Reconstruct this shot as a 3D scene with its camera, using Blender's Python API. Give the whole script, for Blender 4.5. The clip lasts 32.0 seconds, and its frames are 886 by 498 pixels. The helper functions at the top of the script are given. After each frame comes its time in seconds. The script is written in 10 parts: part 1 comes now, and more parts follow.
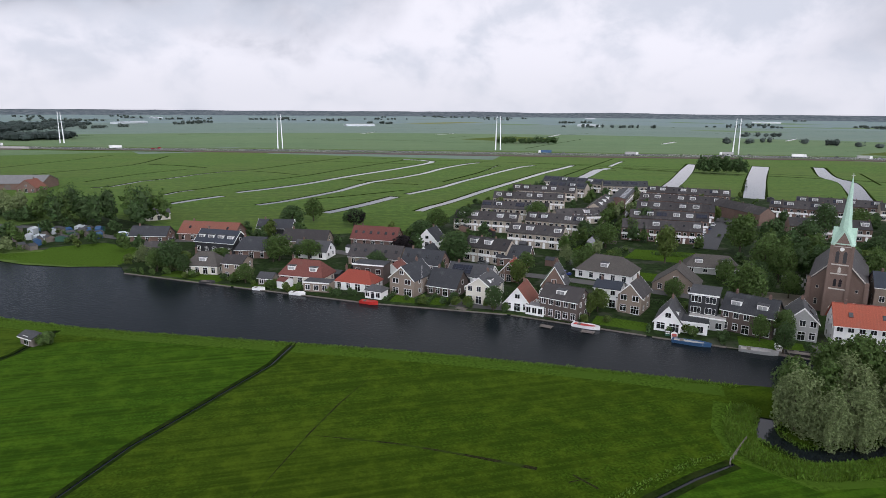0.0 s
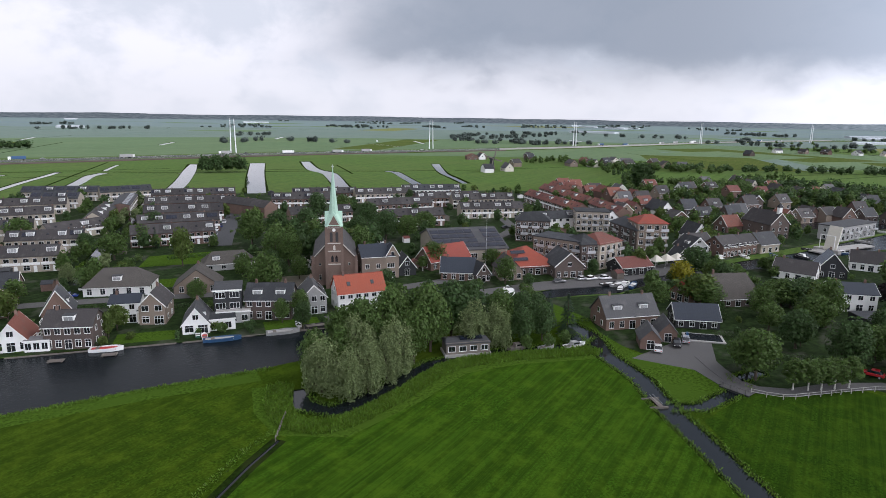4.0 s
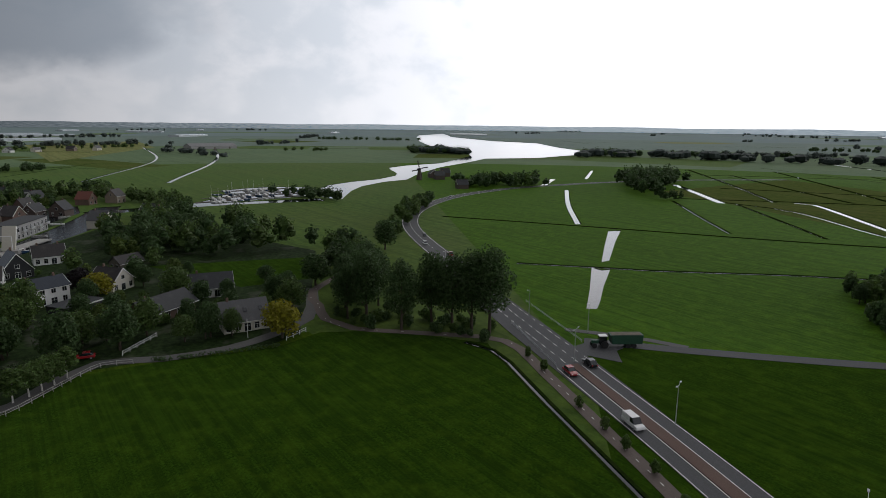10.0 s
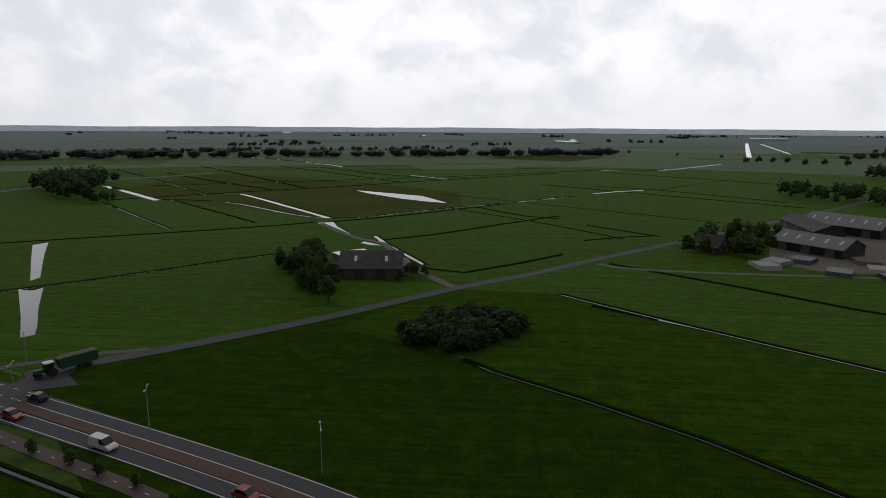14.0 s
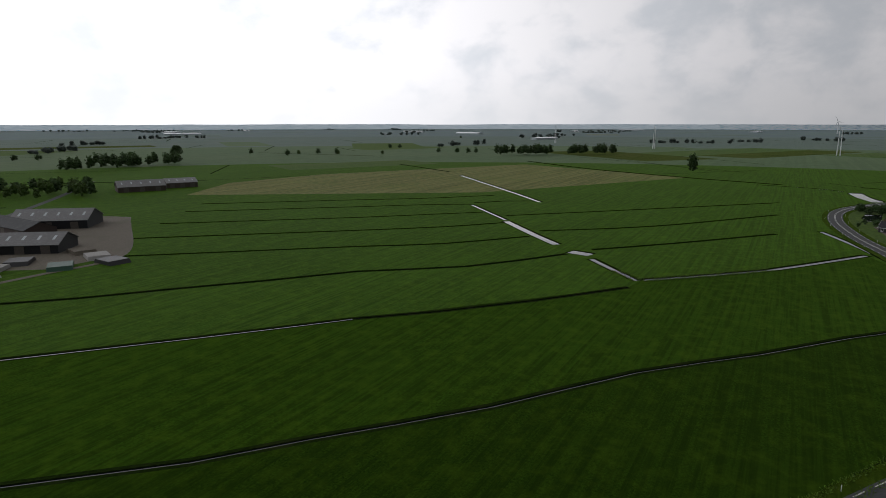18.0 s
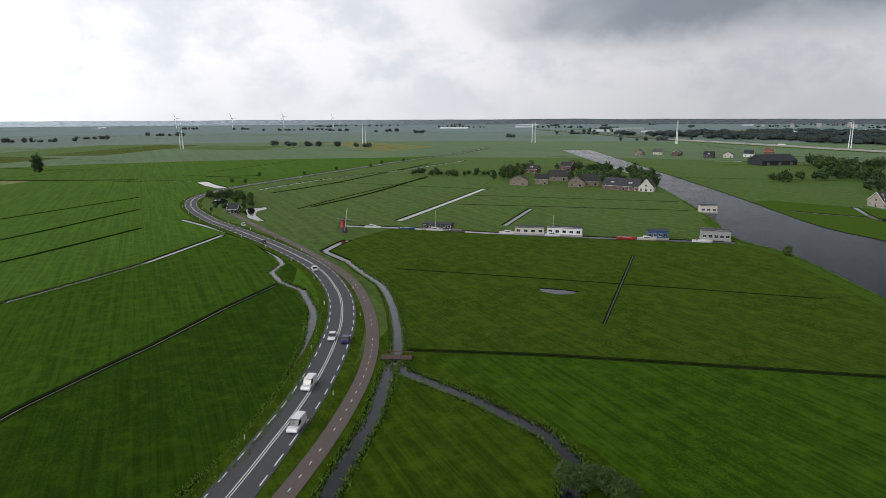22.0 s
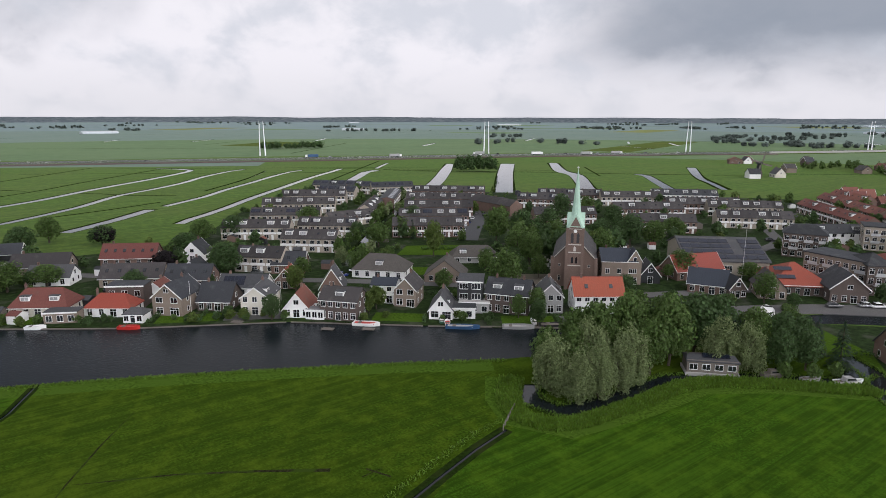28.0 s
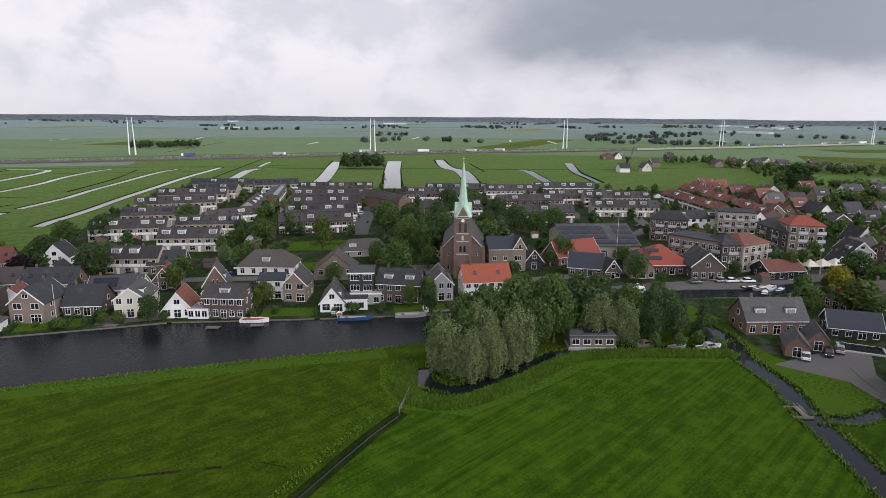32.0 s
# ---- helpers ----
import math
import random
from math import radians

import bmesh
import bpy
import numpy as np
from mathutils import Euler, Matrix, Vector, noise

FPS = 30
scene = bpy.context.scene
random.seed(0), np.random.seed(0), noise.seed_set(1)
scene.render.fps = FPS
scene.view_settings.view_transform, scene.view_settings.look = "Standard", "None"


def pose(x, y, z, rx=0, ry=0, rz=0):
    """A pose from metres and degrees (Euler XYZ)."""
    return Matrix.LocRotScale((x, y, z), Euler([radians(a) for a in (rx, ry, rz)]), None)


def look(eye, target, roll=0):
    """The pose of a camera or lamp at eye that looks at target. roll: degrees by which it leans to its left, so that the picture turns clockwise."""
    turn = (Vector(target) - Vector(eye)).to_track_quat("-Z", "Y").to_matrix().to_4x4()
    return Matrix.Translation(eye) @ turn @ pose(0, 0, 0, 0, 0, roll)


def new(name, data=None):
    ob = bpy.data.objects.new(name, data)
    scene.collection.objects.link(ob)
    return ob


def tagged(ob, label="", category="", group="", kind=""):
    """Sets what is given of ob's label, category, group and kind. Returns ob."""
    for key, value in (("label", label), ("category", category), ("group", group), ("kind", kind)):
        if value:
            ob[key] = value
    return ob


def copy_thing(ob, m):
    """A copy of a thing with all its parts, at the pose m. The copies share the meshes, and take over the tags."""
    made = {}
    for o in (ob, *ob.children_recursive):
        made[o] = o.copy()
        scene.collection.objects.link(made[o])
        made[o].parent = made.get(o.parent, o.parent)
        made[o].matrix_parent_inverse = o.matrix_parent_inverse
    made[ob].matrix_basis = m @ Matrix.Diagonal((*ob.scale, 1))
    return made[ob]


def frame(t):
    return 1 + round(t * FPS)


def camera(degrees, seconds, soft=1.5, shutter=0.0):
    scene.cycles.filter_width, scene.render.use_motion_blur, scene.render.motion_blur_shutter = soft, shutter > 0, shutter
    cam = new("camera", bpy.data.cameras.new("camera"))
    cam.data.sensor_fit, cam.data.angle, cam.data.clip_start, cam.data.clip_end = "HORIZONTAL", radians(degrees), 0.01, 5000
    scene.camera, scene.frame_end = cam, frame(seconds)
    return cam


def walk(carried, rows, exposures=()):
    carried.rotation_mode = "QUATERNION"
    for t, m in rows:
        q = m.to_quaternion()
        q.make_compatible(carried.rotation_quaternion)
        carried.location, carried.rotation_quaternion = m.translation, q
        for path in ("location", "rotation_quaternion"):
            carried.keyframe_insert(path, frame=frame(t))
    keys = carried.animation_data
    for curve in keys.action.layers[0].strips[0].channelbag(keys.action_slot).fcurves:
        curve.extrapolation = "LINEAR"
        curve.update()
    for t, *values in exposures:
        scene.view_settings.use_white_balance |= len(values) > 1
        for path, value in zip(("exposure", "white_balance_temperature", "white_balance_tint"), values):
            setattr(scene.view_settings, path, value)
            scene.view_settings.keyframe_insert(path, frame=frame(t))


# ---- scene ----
from mathutils.geometry import delaunay_2d_cdt

# ---- camera and its way ----
cam = camera(70.99, 32.0, soft=0.6)
PATH = [
    (0, pose(0.00, 0.00, 52.00, 77.33, -0.46, -14.29)),
    (0.5, pose(-0.07, -0.04, 51.95, 77.35, -0.78, -16.43)),
    (1, pose(-0.03, -0.11, 51.89, 77.43, -0.82, -20.61)),
    (1.5, pose(0.01, -0.07, 51.91, 77.51, -0.87, -26.60)),
    (2, pose(0.02, -0.06, 51.94, 77.59, -0.89, -33.15)),
    (2.5, pose(0.14, 0.12, 51.88, 77.69, -0.88, -39.52)),
    (3, pose(0.18, 0.04, 51.88, 77.74, -0.82, -45.40)),
    (3.5, pose(-0.07, -0.09, 51.98, 77.78, -0.79, -51.50)),
    (4, pose(-0.18, -0.07, 51.96, 77.85, -0.85, -57.74)),
    (4.5, pose(-0.24, -0.05, 51.94, 77.94, -0.90, -64.53)),
    (6.5, pose(-0.34, -0.13, 51.82, 78.22, -0.82, -87.95)),
    (7, pose(-0.38, -0.04, 51.80, 78.25, -0.73, -93.32)),
    (7.5, pose(-0.34, 0.08, 51.80, 78.32, -0.72, -98.46)),
    (8, pose(-0.25, 0.10, 51.83, 78.33, -0.83, -103.45)),
    (8.5, pose(-0.15, 0.23, 51.85, 78.35, -0.69, -108.79)),
    (9, pose(-0.14, 0.34, 51.97, 78.39, -0.75, -114.37)),
    (9.5, pose(-0.28, 0.51, 52.00, 78.43, -0.69, -120.07)),
    (10, pose(-0.35, 0.56, 51.88, 78.53, -0.61, -125.92)),
    (10.5, pose(-0.34, 0.50, 51.80, 78.56, -0.59, -131.85)),
    (11, pose(-0.36, 0.50, 51.72, 78.62, -0.61, -137.64)),
    (11.5, pose(-0.45, 0.47, 51.66, 78.64, -0.59, -143.61)),
    (12, pose(-0.64, 0.54, 51.65, 78.67, -0.48, -149.88)),
    (12.5, pose(-0.76, 0.64, 51.66, 78.69, -0.36, -155.98)),
    (13, pose(-0.95, 0.74, 51.59, 78.72, -0.29, -161.89)),
    (13.5, pose(-0.99, 0.82, 51.50, 78.73, -0.23, -168.06)),
    (15.5, pose(-0.46, 0.52, 51.29, 78.55, -0.43, -199.06)),
    (16, pose(-0.26, 0.43, 51.28, 78.63, -0.02, -207.60)),
    (16.5, pose(-0.22, 0.33, 51.39, 78.60, -0.14, -216.08)),
    (17, pose(-0.22, 0.29, 51.48, 78.55, -0.12, -224.29)),
    (17.5, pose(-0.34, 0.32, 51.58, 78.49, -0.05, -232.45)),
    (18, pose(-0.34, 0.31, 51.62, 78.44, 0.04, -240.76)),
    (18.5, pose(-0.26, 0.29, 51.62, 78.38, 0.07, -248.54)),
    (19, pose(-0.16, 0.24, 51.60, 78.32, 0.17, -255.45)),
    (19.5, pose(-0.10, 0.20, 51.63, 78.26, 0.20, -262.74)),
    (20, pose(-0.10, 0.17, 51.58, 78.22, 0.24, -269.38)),
    (20.5, pose(-0.20, 0.18, 51.62, 78.14, 0.18, -275.43)),
    (21, pose(-0.23, 0.25, 51.66, 78.08, 0.27, -281.67)),
    (21.5, pose(-0.08, 0.21, 51.50, 78.05, 0.23, -288.31)),
    (22, pose(0.07, 0.12, 51.42, 78.02, 0.18, -295.55)),
    (22.5, pose(0.11, -0.02, 51.42, 77.97, 0.10, -303.15)),
    (23, pose(0.24, -0.13, 51.41, 77.95, 0.06, -310.98)),
    (23.5, pose(0.35, -0.16, 51.46, 77.92, -0.02, -319.31)),
    (24, pose(0.37, -0.20, 51.27, 77.89, -0.10, -328.13)),
    (24.5, pose(0.40, -0.31, 51.31, 77.86, -0.07, -336.91)),
    (25, pose(0.47, -0.38, 51.30, 77.86, -0.04, -345.71)),
    (25.5, pose(0.28, -0.44, 51.33, 77.82, -0.12, -354.61)),
    (26, pose(0.21, -0.60, 51.39, 77.76, -0.12, -362.83)),
    (26.5, pose(0.17, -0.66, 51.37, 77.78, -0.11, -371.33)),
    (28.5, pose(-0.41, -0.98, 51.75, 77.84, -0.23, -399.42)),
    (29, pose(-0.47, -1.07, 51.70, 77.85, -0.32, -401.05)),
    (29.5, pose(-0.55, -1.09, 51.73, 77.83, -0.26, -403.67)),
    (30, pose(-0.58, -1.12, 51.69, 77.84, -0.30, -404.66)),
    (30.5, pose(-0.61, -1.19, 51.52, 77.85, -0.28, -405.23)),
    (31, pose(-0.77, -1.30, 50.94, 77.81, -0.36, -405.55)),
    (31.5, pose(-0.94, -1.49, 50.22, 77.80, -0.41, -405.62)),
    (32, pose(-1.12, -1.71, 49.44, 77.83, -0.43, -405.66)),
]
EXPOSURES = [(0, -0.92, 6200, 15), (4, -0.82, 6150, 14), (7, -1.22, 6300, 10), (9, -1.85, 6400, 10), (11, -2.25, 6500, 10), (13, -2.7, 6500, 10), (16, -2.76, 6500, 10), (18, -2.38, 6500, 10), (20, -1.84, 6500, 10), (21, -1.62, 6500, 10), (22, -1.36, 6450, 10), (23, -1.08, 6500, 10), (26, -0.86, 6450, 10), (29, -0.98, 6400, 15), (32, -0.95, 6430, 15)]
walk(cam, PATH, EXPOSURES)

# ---- sky, sun ----
SUN_AZ, SUN_EL = radians(-145), radians(48)
SUN_DIR = Vector((-math.sin(SUN_AZ) * math.cos(SUN_EL), math.cos(SUN_AZ) * math.cos(SUN_EL), math.sin(SUN_EL)))


def build_world():
    w = bpy.data.worlds.new("overcast_sky")
    scene.world = w
    w.use_nodes = True
    nt = w.node_tree
    nt.nodes.clear()
    N, L = nt.nodes.new, nt.links.new

    def math_node(op, a, b=None, clamp=False):
        n = N("ShaderNodeMath")
        n.operation, n.use_clamp = op, clamp
        for i, v in enumerate((a, b)):
            if v is None:
                continue
            if isinstance(v, (int, float)):
                n.inputs[i].default_value = v
            else:
                L(v, n.inputs[i])
        return n.outputs[0]

    def dot_with(vec):
        n = N("ShaderNodeVectorMath")
        n.operation = "DOT_PRODUCT"
        L(unit, n.inputs[0])
        n.inputs[1].default_value = vec
        return n.outputs["Value"]

    def ramp(fac, lo, hi):
        n = N("ShaderNodeMapRange")
        n.interpolation_type = "SMOOTHSTEP"
        L(fac, n.inputs["Value"])
        n.inputs["From Min"].default_value, n.inputs["From Max"].default_value = lo, hi
        return n.outputs["Result"]

    def mix(fac, a, b):
        n = N("ShaderNodeMix")
        n.data_type = "RGBA"
        L(fac, n.inputs["Factor"])
        for sock, v in ((n.inputs["A"], a), (n.inputs["B"], b)):
            if isinstance(v, tuple):
                sock.default_value = (*v, 1)
            else:
                L(v, sock)
        return n.outputs["Result"]

    coord = N("ShaderNodeTexCoord")
    norm = N("ShaderNodeVectorMath")
    norm.operation = "NORMALIZE"
    L(coord.outputs["Generated"], norm.inputs[0])
    unit = norm.outputs["Vector"]
    sep = N("ShaderNodeSeparateXYZ")
    L(unit, sep.inputs[0])
    up = math_node("MAXIMUM", sep.outputs["Z"], 0.0)
    # heaped clouds: the direction, drawn out upwards
    comb = N("ShaderNodeCombineXYZ")
    L(sep.outputs["X"], comb.inputs[0])
    L(sep.outputs["Y"], comb.inputs[1])
    L(math_node("MULTIPLY", up, 1.5), comb.inputs[2])

    def cloud_noise(scale, detail, rough, warp, seed):
        n = N("ShaderNodeTexNoise")
        n.noise_dimensions = "4D"
        L(comb.outputs[0], n.inputs["Vector"])
        for k, v in (("Scale", scale), ("Detail", detail), ("Roughness", rough), ("Distortion", warp), ("W", seed)):
            n.inputs[k].default_value = v
        return n.outputs["Fac"]

    big = cloud_noise(3.0, 6, 0.50, 0.35, 1.3)
    fine = cloud_noise(11.0, 8, 0.55, 0.25, 4.1)
    sky = N("ShaderNodeTexSky")
    sky.sky_type, sky.sun_disc = "NISHITA", False
    sky.sun_elevation, sky.sun_rotation = SUN_EL, -SUN_AZ
    sky.dust_density = 3.0
    blue = N("ShaderNodeBackground")
    L(sky.outputs["Color"], blue.inputs["Color"])
    blue.inputs["Strength"].default_value = 0.12
    # lit tops and greyer bellies
    lit = ramp(math_node("ADD", math_node("MULTIPLY", fine, 0.62), math_node("MULTIPLY", big, 0.5)), 0.45, 0.63)
    white = mix(lit, (0.84, 0.875, 0.94), (1.10, 1.09, 1.13))
    wob = math_node("MULTIPLY", math_node("SUBTRACT", big, 0.5), 0.7)
    wob2 = math_node("MULTIPLY", math_node("SUBTRACT", fine, 0.5), 0.10)
    edge = math_node("ADD", up, math_node("ADD", math_node("MULTIPLY", wob, 0.28), wob2))
    # two rain clouds: a broad one in the east, a flat one in the north-west
    east = math_node("MULTIPLY", ramp(math_node("ADD", dot_with((0.97, 0.18, 0.10)), math_node("MULTIPLY", wob, 0.3)), 0.75, 0.94), ramp(edge, 0.03, 0.12))
    north = math_node("MULTIPLY", ramp(math_node("ADD", dot_with((-0.42, 0.89, 0.15)), math_node("MULTIPLY", wob, 0.5)), 0.82, 0.96), ramp(edge, 0.085, 0.155))
    veil = math_node("MULTIPLY", ramp(dot_with((0.93, -0.36, 0.02)), 0.88, 0.98), 0.42)
    grey = math_node("MAXIMUM", math_node("MAXIMUM", east, north), veil, True)
    clouds = mix(math_node("MULTIPLY", grey, 0.88), white, (0.32, 0.375, 0.45))
    hazy = ramp(up, 0.10, 0.0)
    clouds = mix(math_node("MULTIPLY", math_node("MULTIPLY", hazy, 0.55), math_node("SUBTRACT", 1.0, veil)), clouds, (0.86, 0.87, 0.90))
    # towards the hidden sun the cover is thinner and brighter
    bright = math_node("ADD", 1.0, math_node("MULTIPLY", ramp(dot_with((0.05, -0.99, 0.06)), -0.2, 1.0), 2.9))
    bright = math_node("ADD", bright, math_node("MULTIPLY", ramp(dot_with((-0.99, -0.10, 0.03)), 0.55, 1.0), 0.5))
    # overhead, above the view, the cover is dimmed to lower the ground's light
    bright = math_node("MULTIPLY", bright, math_node("SUBTRACT", 1.0, math_node("MULTIPLY", ramp(up, 0.22, 0.60), 0.40)))
    gain = N("ShaderNodeVectorMath")
    gain.operation = "SCALE"
    L(clouds, gain.inputs[0])
    L(bright, gain.inputs["Scale"])
    clouds = gain.outputs["Vector"]
    cover = N("ShaderNodeBackground")
    L(clouds, cover.inputs["Color"])
    cover.inputs["Strength"].default_value = 1.56
    mask = ramp(math_node("ADD", math_node("MULTIPLY", big, 0.6), math_node("MULTIPLY", fine, 0.4)), 0.18, 0.29)
    both = N("ShaderNodeMixShader")
    L(math_node("MAXIMUM", mask, hazy), both.inputs[0])
    L(blue.outputs[0], both.inputs[1])
    L(cover.outputs[0], both.inputs[2])
    L(both.outputs[0], N("ShaderNodeOutputWorld").inputs[0])


build_world()
sun = new("sun", bpy.data.lights.new("sun", "SUN"))
sun.data.energy, sun.data.angle, sun.data.color = 1.35, radians(12), (1.0, 0.96, 0.9)
sun.matrix_world = look(SUN_DIR * 50, (0, 0, 0))

# ---- materials ----
MATS = {}


def material(name, base, rough=0.8, dark=0.75, fine=6.0, coarse=0.15, metal=0.0, bump=0.0, space="Object", vary=0.0, island=0.0,
             second=None, second_at=(0.5, 0.65), stripe=None, spec=0.4, sheen=0.0, tint=(0.6, 0.95, 0.25), glint=None):
    """A procedural surface: base colour with grain (fine) and patches (coarse), scales per metre; second: a colour for patches;
    stripe: (turns per metre, angle, strength) of mowing or tile lines; vary: change from object to object; island: from piece to piece."""
    m = bpy.data.materials.new(name)
    m.use_nodes = True
    nt = m.node_tree
    N, L = nt.nodes.new, nt.links.new
    bsdf = nt.nodes["Principled BSDF"]
    coord = N("ShaderNodeTexCoord").outputs["Object"] if space == "Object" else N("ShaderNodeNewGeometry").outputs["Position"]

    def noise_tex(scale, detail=3, rough_=0.5):
        n = N("ShaderNodeTexNoise")
        n.inputs["Roughness"].default_value = rough_
        L(coord, n.inputs["Vector"])
        n.inputs["Scale"].default_value, n.inputs["Detail"].default_value = scale, detail
        return n.outputs["Fac"]

    def mix(fac, a, b, mode="MIX"):
        n = N("ShaderNodeMix")
        n.data_type, n.blend_type = "RGBA", mode
        if isinstance(fac, float):
            n.inputs["Factor"].default_value = fac
        else:
            L(fac, n.inputs["Factor"])
        for sock, v in ((n.inputs["A"], a), (n.inputs["B"], b)):
            if isinstance(v, tuple):
                sock.default_value = (*v, 1)
            else:
                L(v, sock)
        return n.outputs["Result"]

    def span(fac, lo, hi, a=0.0, b=1.0):
        n = N("ShaderNodeMapRange")
        L(fac, n.inputs["Value"])
        n.inputs["From Min"].default_value, n.inputs["From Max"].default_value = lo, hi
        n.inputs["To Min"].default_value, n.inputs["To Max"].default_value = a, b
        return n.outputs["Result"]

    low = tuple(c * dark for c in base)
    grain = noise_tex(fine, 8 if space == "World" else 4, 0.68 if space == "World" else 0.5)
    patch = noise_tex(coarse, 5)
    col = mix(span(grain, 0.40, 0.60) if space == "World" else span(grain, 0.3, 0.7), low, base)
    if second:
        col = mix(span(patch, *second_at), col, second)
    else:
        col = mix(span(patch, 0.35, 0.65, 0.0, 0.55), col, low)
    if stripe:
        freq, angle, power = stripe
        mapping = N("ShaderNodeMapping")
        L(coord, mapping.inputs["Vector"])
        mapping.inputs["Rotation"].default_value = (0, 0, radians(angle))
        if space == "World":           # uneven mowing lines, long and narrow
            mapping.inputs["Scale"].default_value = (freq * 0.04, freq * 2.2, 1)
            wave = N("ShaderNodeTexNoise")
            L(mapping.outputs[0], wave.inputs["Vector"])
            wave.inputs["Scale"].default_value, wave.inputs["Detail"].default_value, wave.inputs["Roughness"].default_value = 1.0, 6, 0.72
            col = mix(span(wave.outputs["Fac"], 0.44, 0.58, 0, min(1.0, power * 2.6)), col, tuple(c * 0.42 for c in base))
            # tufts, lighter and yellower, and here and there a dead stalk
            blot = noise_tex(0.22, 8, 0.72)
            col = mix(span(blot, 0.46, 0.68, 0, 0.55), col, tuple(c * k for c, k in zip(base, (1.75, 1.35, 1.2))))
        else:
            wave = N("ShaderNodeTexWave")
            L(mapping.outputs[0], wave.inputs["Vector"])
            wave.inputs["Scale"].default_value, wave.inputs["Distortion"].default_value = freq / 3.14159, 0.6
            wave.inputs["Detail"].default_value, wave.inputs["Detail Scale"].default_value = 3, 0.4
            col = mix(span(wave.outputs["Fac"], 0, 1, 0, power), col, tuple(c * 0.62 for c in base))
    if vary or island:
        src = N("ShaderNodeObjectInfo").outputs["Random"] if vary else N("ShaderNodeNewGeometry").outputs["Random Per Island"]
        k = vary or island
        hsv = N("ShaderNodeHueSaturation")
        L(col, hsv.inputs["Color"])
        L(span(src, 0, 1, 1 - k, 1 + k), hsv.inputs["Value"])
        L(span(src, 0, 1, 0.5 - k * 0.03, 0.5 + k * 0.03), hsv.inputs["Hue"])
        col = hsv.outputs["Color"]
    L(col, bsdf.inputs["Base Color"])
    L(span(grain, 0.3, 0.7, min(1, rough + 0.06), max(0.02, rough - 0.08)), bsdf.inputs["Roughness"])
    bsdf.inputs["Metallic"].default_value = metal
    bsdf.inputs["Specular IOR Level"].default_value = spec
    if glint:               # blades shine in their own colour against the light
        bsdf.inputs["Specular Tint"].default_value = (*glint, 1)
    if sheen:               # blades catch light at a low angle
        bsdf.inputs["Sheen Weight"].default_value, bsdf.inputs["Sheen Roughness"].default_value = sheen, 0.45
        bsdf.inputs["Sheen Tint"].default_value = (*tint, 1)
    if bump:
        b = N("ShaderNodeBump")
        L(grain, b.inputs["Height"])
        b.inputs["Strength"].default_value, b.inputs["Distance"].default_value = bump, 0.05
        L(b.outputs[0], bsdf.inputs["Normal"])
    MATS[name] = m
    return m


GRASS = material("meadow", (0.037, 0.075, 0.0054), 0.95, 0.34, 2.2, 0.020, space="World", second=(0.038, 0.061, 0.0050), second_at=(0.40, 0.66), stripe=(0.35, 62, 0.32), spec=0.0, sheen=0.05)
GRASS_B = material("mown_meadow", (0.034, 0.084, 0.0058), 0.95, 0.36, 2.4, 0.03, space="World", second=(0.030, 0.069, 0.0048), second_at=(0.40, 0.66), stripe=(0.40, 20, 0.36), spec=0.0, sheen=0.05)
GRASS_C = material("rough_pasture", (0.042, 0.079, 0.0070), 0.95, 0.28, 1.4, 0.05, space="World", second=(0.034, 0.061, 0.0056), second_at=(0.38, 0.60), stripe=(0.5, 80, 0.28), spec=0.0, sheen=0.05)
# deep green, with the cloud shade over the near meadows mixed in
GRASS_D = material("deep_shaded_meadow", (0.024, 0.060, 0.0046), 0.95, 0.36, 2.2, 0.025, space="World", second=(0.0185, 0.044, 0.0034), stripe=(0.40, -38, 0.36), spec=0.0, sheen=0.05)
POLDER = material("polder_grass", (0.053, 0.098, 0.0145), 0.9, 0.55, 0.35, 0.012, space="World", second=(0.052, 0.074, 0.016), second_at=(0.42, 0.6), stripe=(0.12, 40, 0.25), spec=0.035, sheen=0.09, tint=(0.6, 0.95, 0.36), glint=(0.58, 0.80, 0.30))
# haze worked into the far ground: bluer bases, pale sheen and glint tints
FARLAND = material("hazed_far_polder", (0.058, 0.085, 0.074), 0.85, 0.72, 0.02, 0.0035, space="World", second=(0.046, 0.066, 0.074), second_at=(0.44, 0.56), spec=0.08, sheen=0.18, tint=(0.74, 0.94, 0.9), glint=(0.80, 0.94, 0.92))
MIDLAND = material("hazed_mid_polder", (0.048, 0.074, 0.034), 0.85, 0.62, 0.06, 0.006, space="World", second=(0.056, 0.072, 0.034), second_at=(0.42, 0.58), stripe=(0.05, 30, 0.25), spec=0.06, sheen=0.15, tint=(0.62, 0.95, 0.5), glint=(0.75, 0.90, 0.60))
# halfway step between the lit green and the shaded one
GRASS_M = material("half_shaded_meadow", (0.032, 0.080, 0.0056), 0.95, 0.42, 1.8, 0.025, space="World", second=(0.028, 0.068, 0.0048), second_at=(0.38, 0.66), stripe=(0.38, 38, 0.34), spec=0.0, sheen=0.06)
# haze step between the middle and the farthest ground
DISTLAND = material("hazed_distant_polder", (0.052, 0.077, 0.062), 0.85, 0.66, 0.035, 0.005, space="World", second=(0.054, 0.069, 0.056), second_at=(0.42, 0.58), stripe=(0.04, 35, 0.2), spec=0.07, sheen=0.17, tint=(0.7, 0.93, 0.78), glint=(0.78, 0.92, 0.84))
BROWN = material("brown_reedland", (0.060, 0.072, 0.022), 0.95, 0.5, 0.35, 0.02, space="World", second=(0.066, 0.064, 0.026), stripe=(0.10, 40, 0.2), spec=0.0, sheen=0.08)
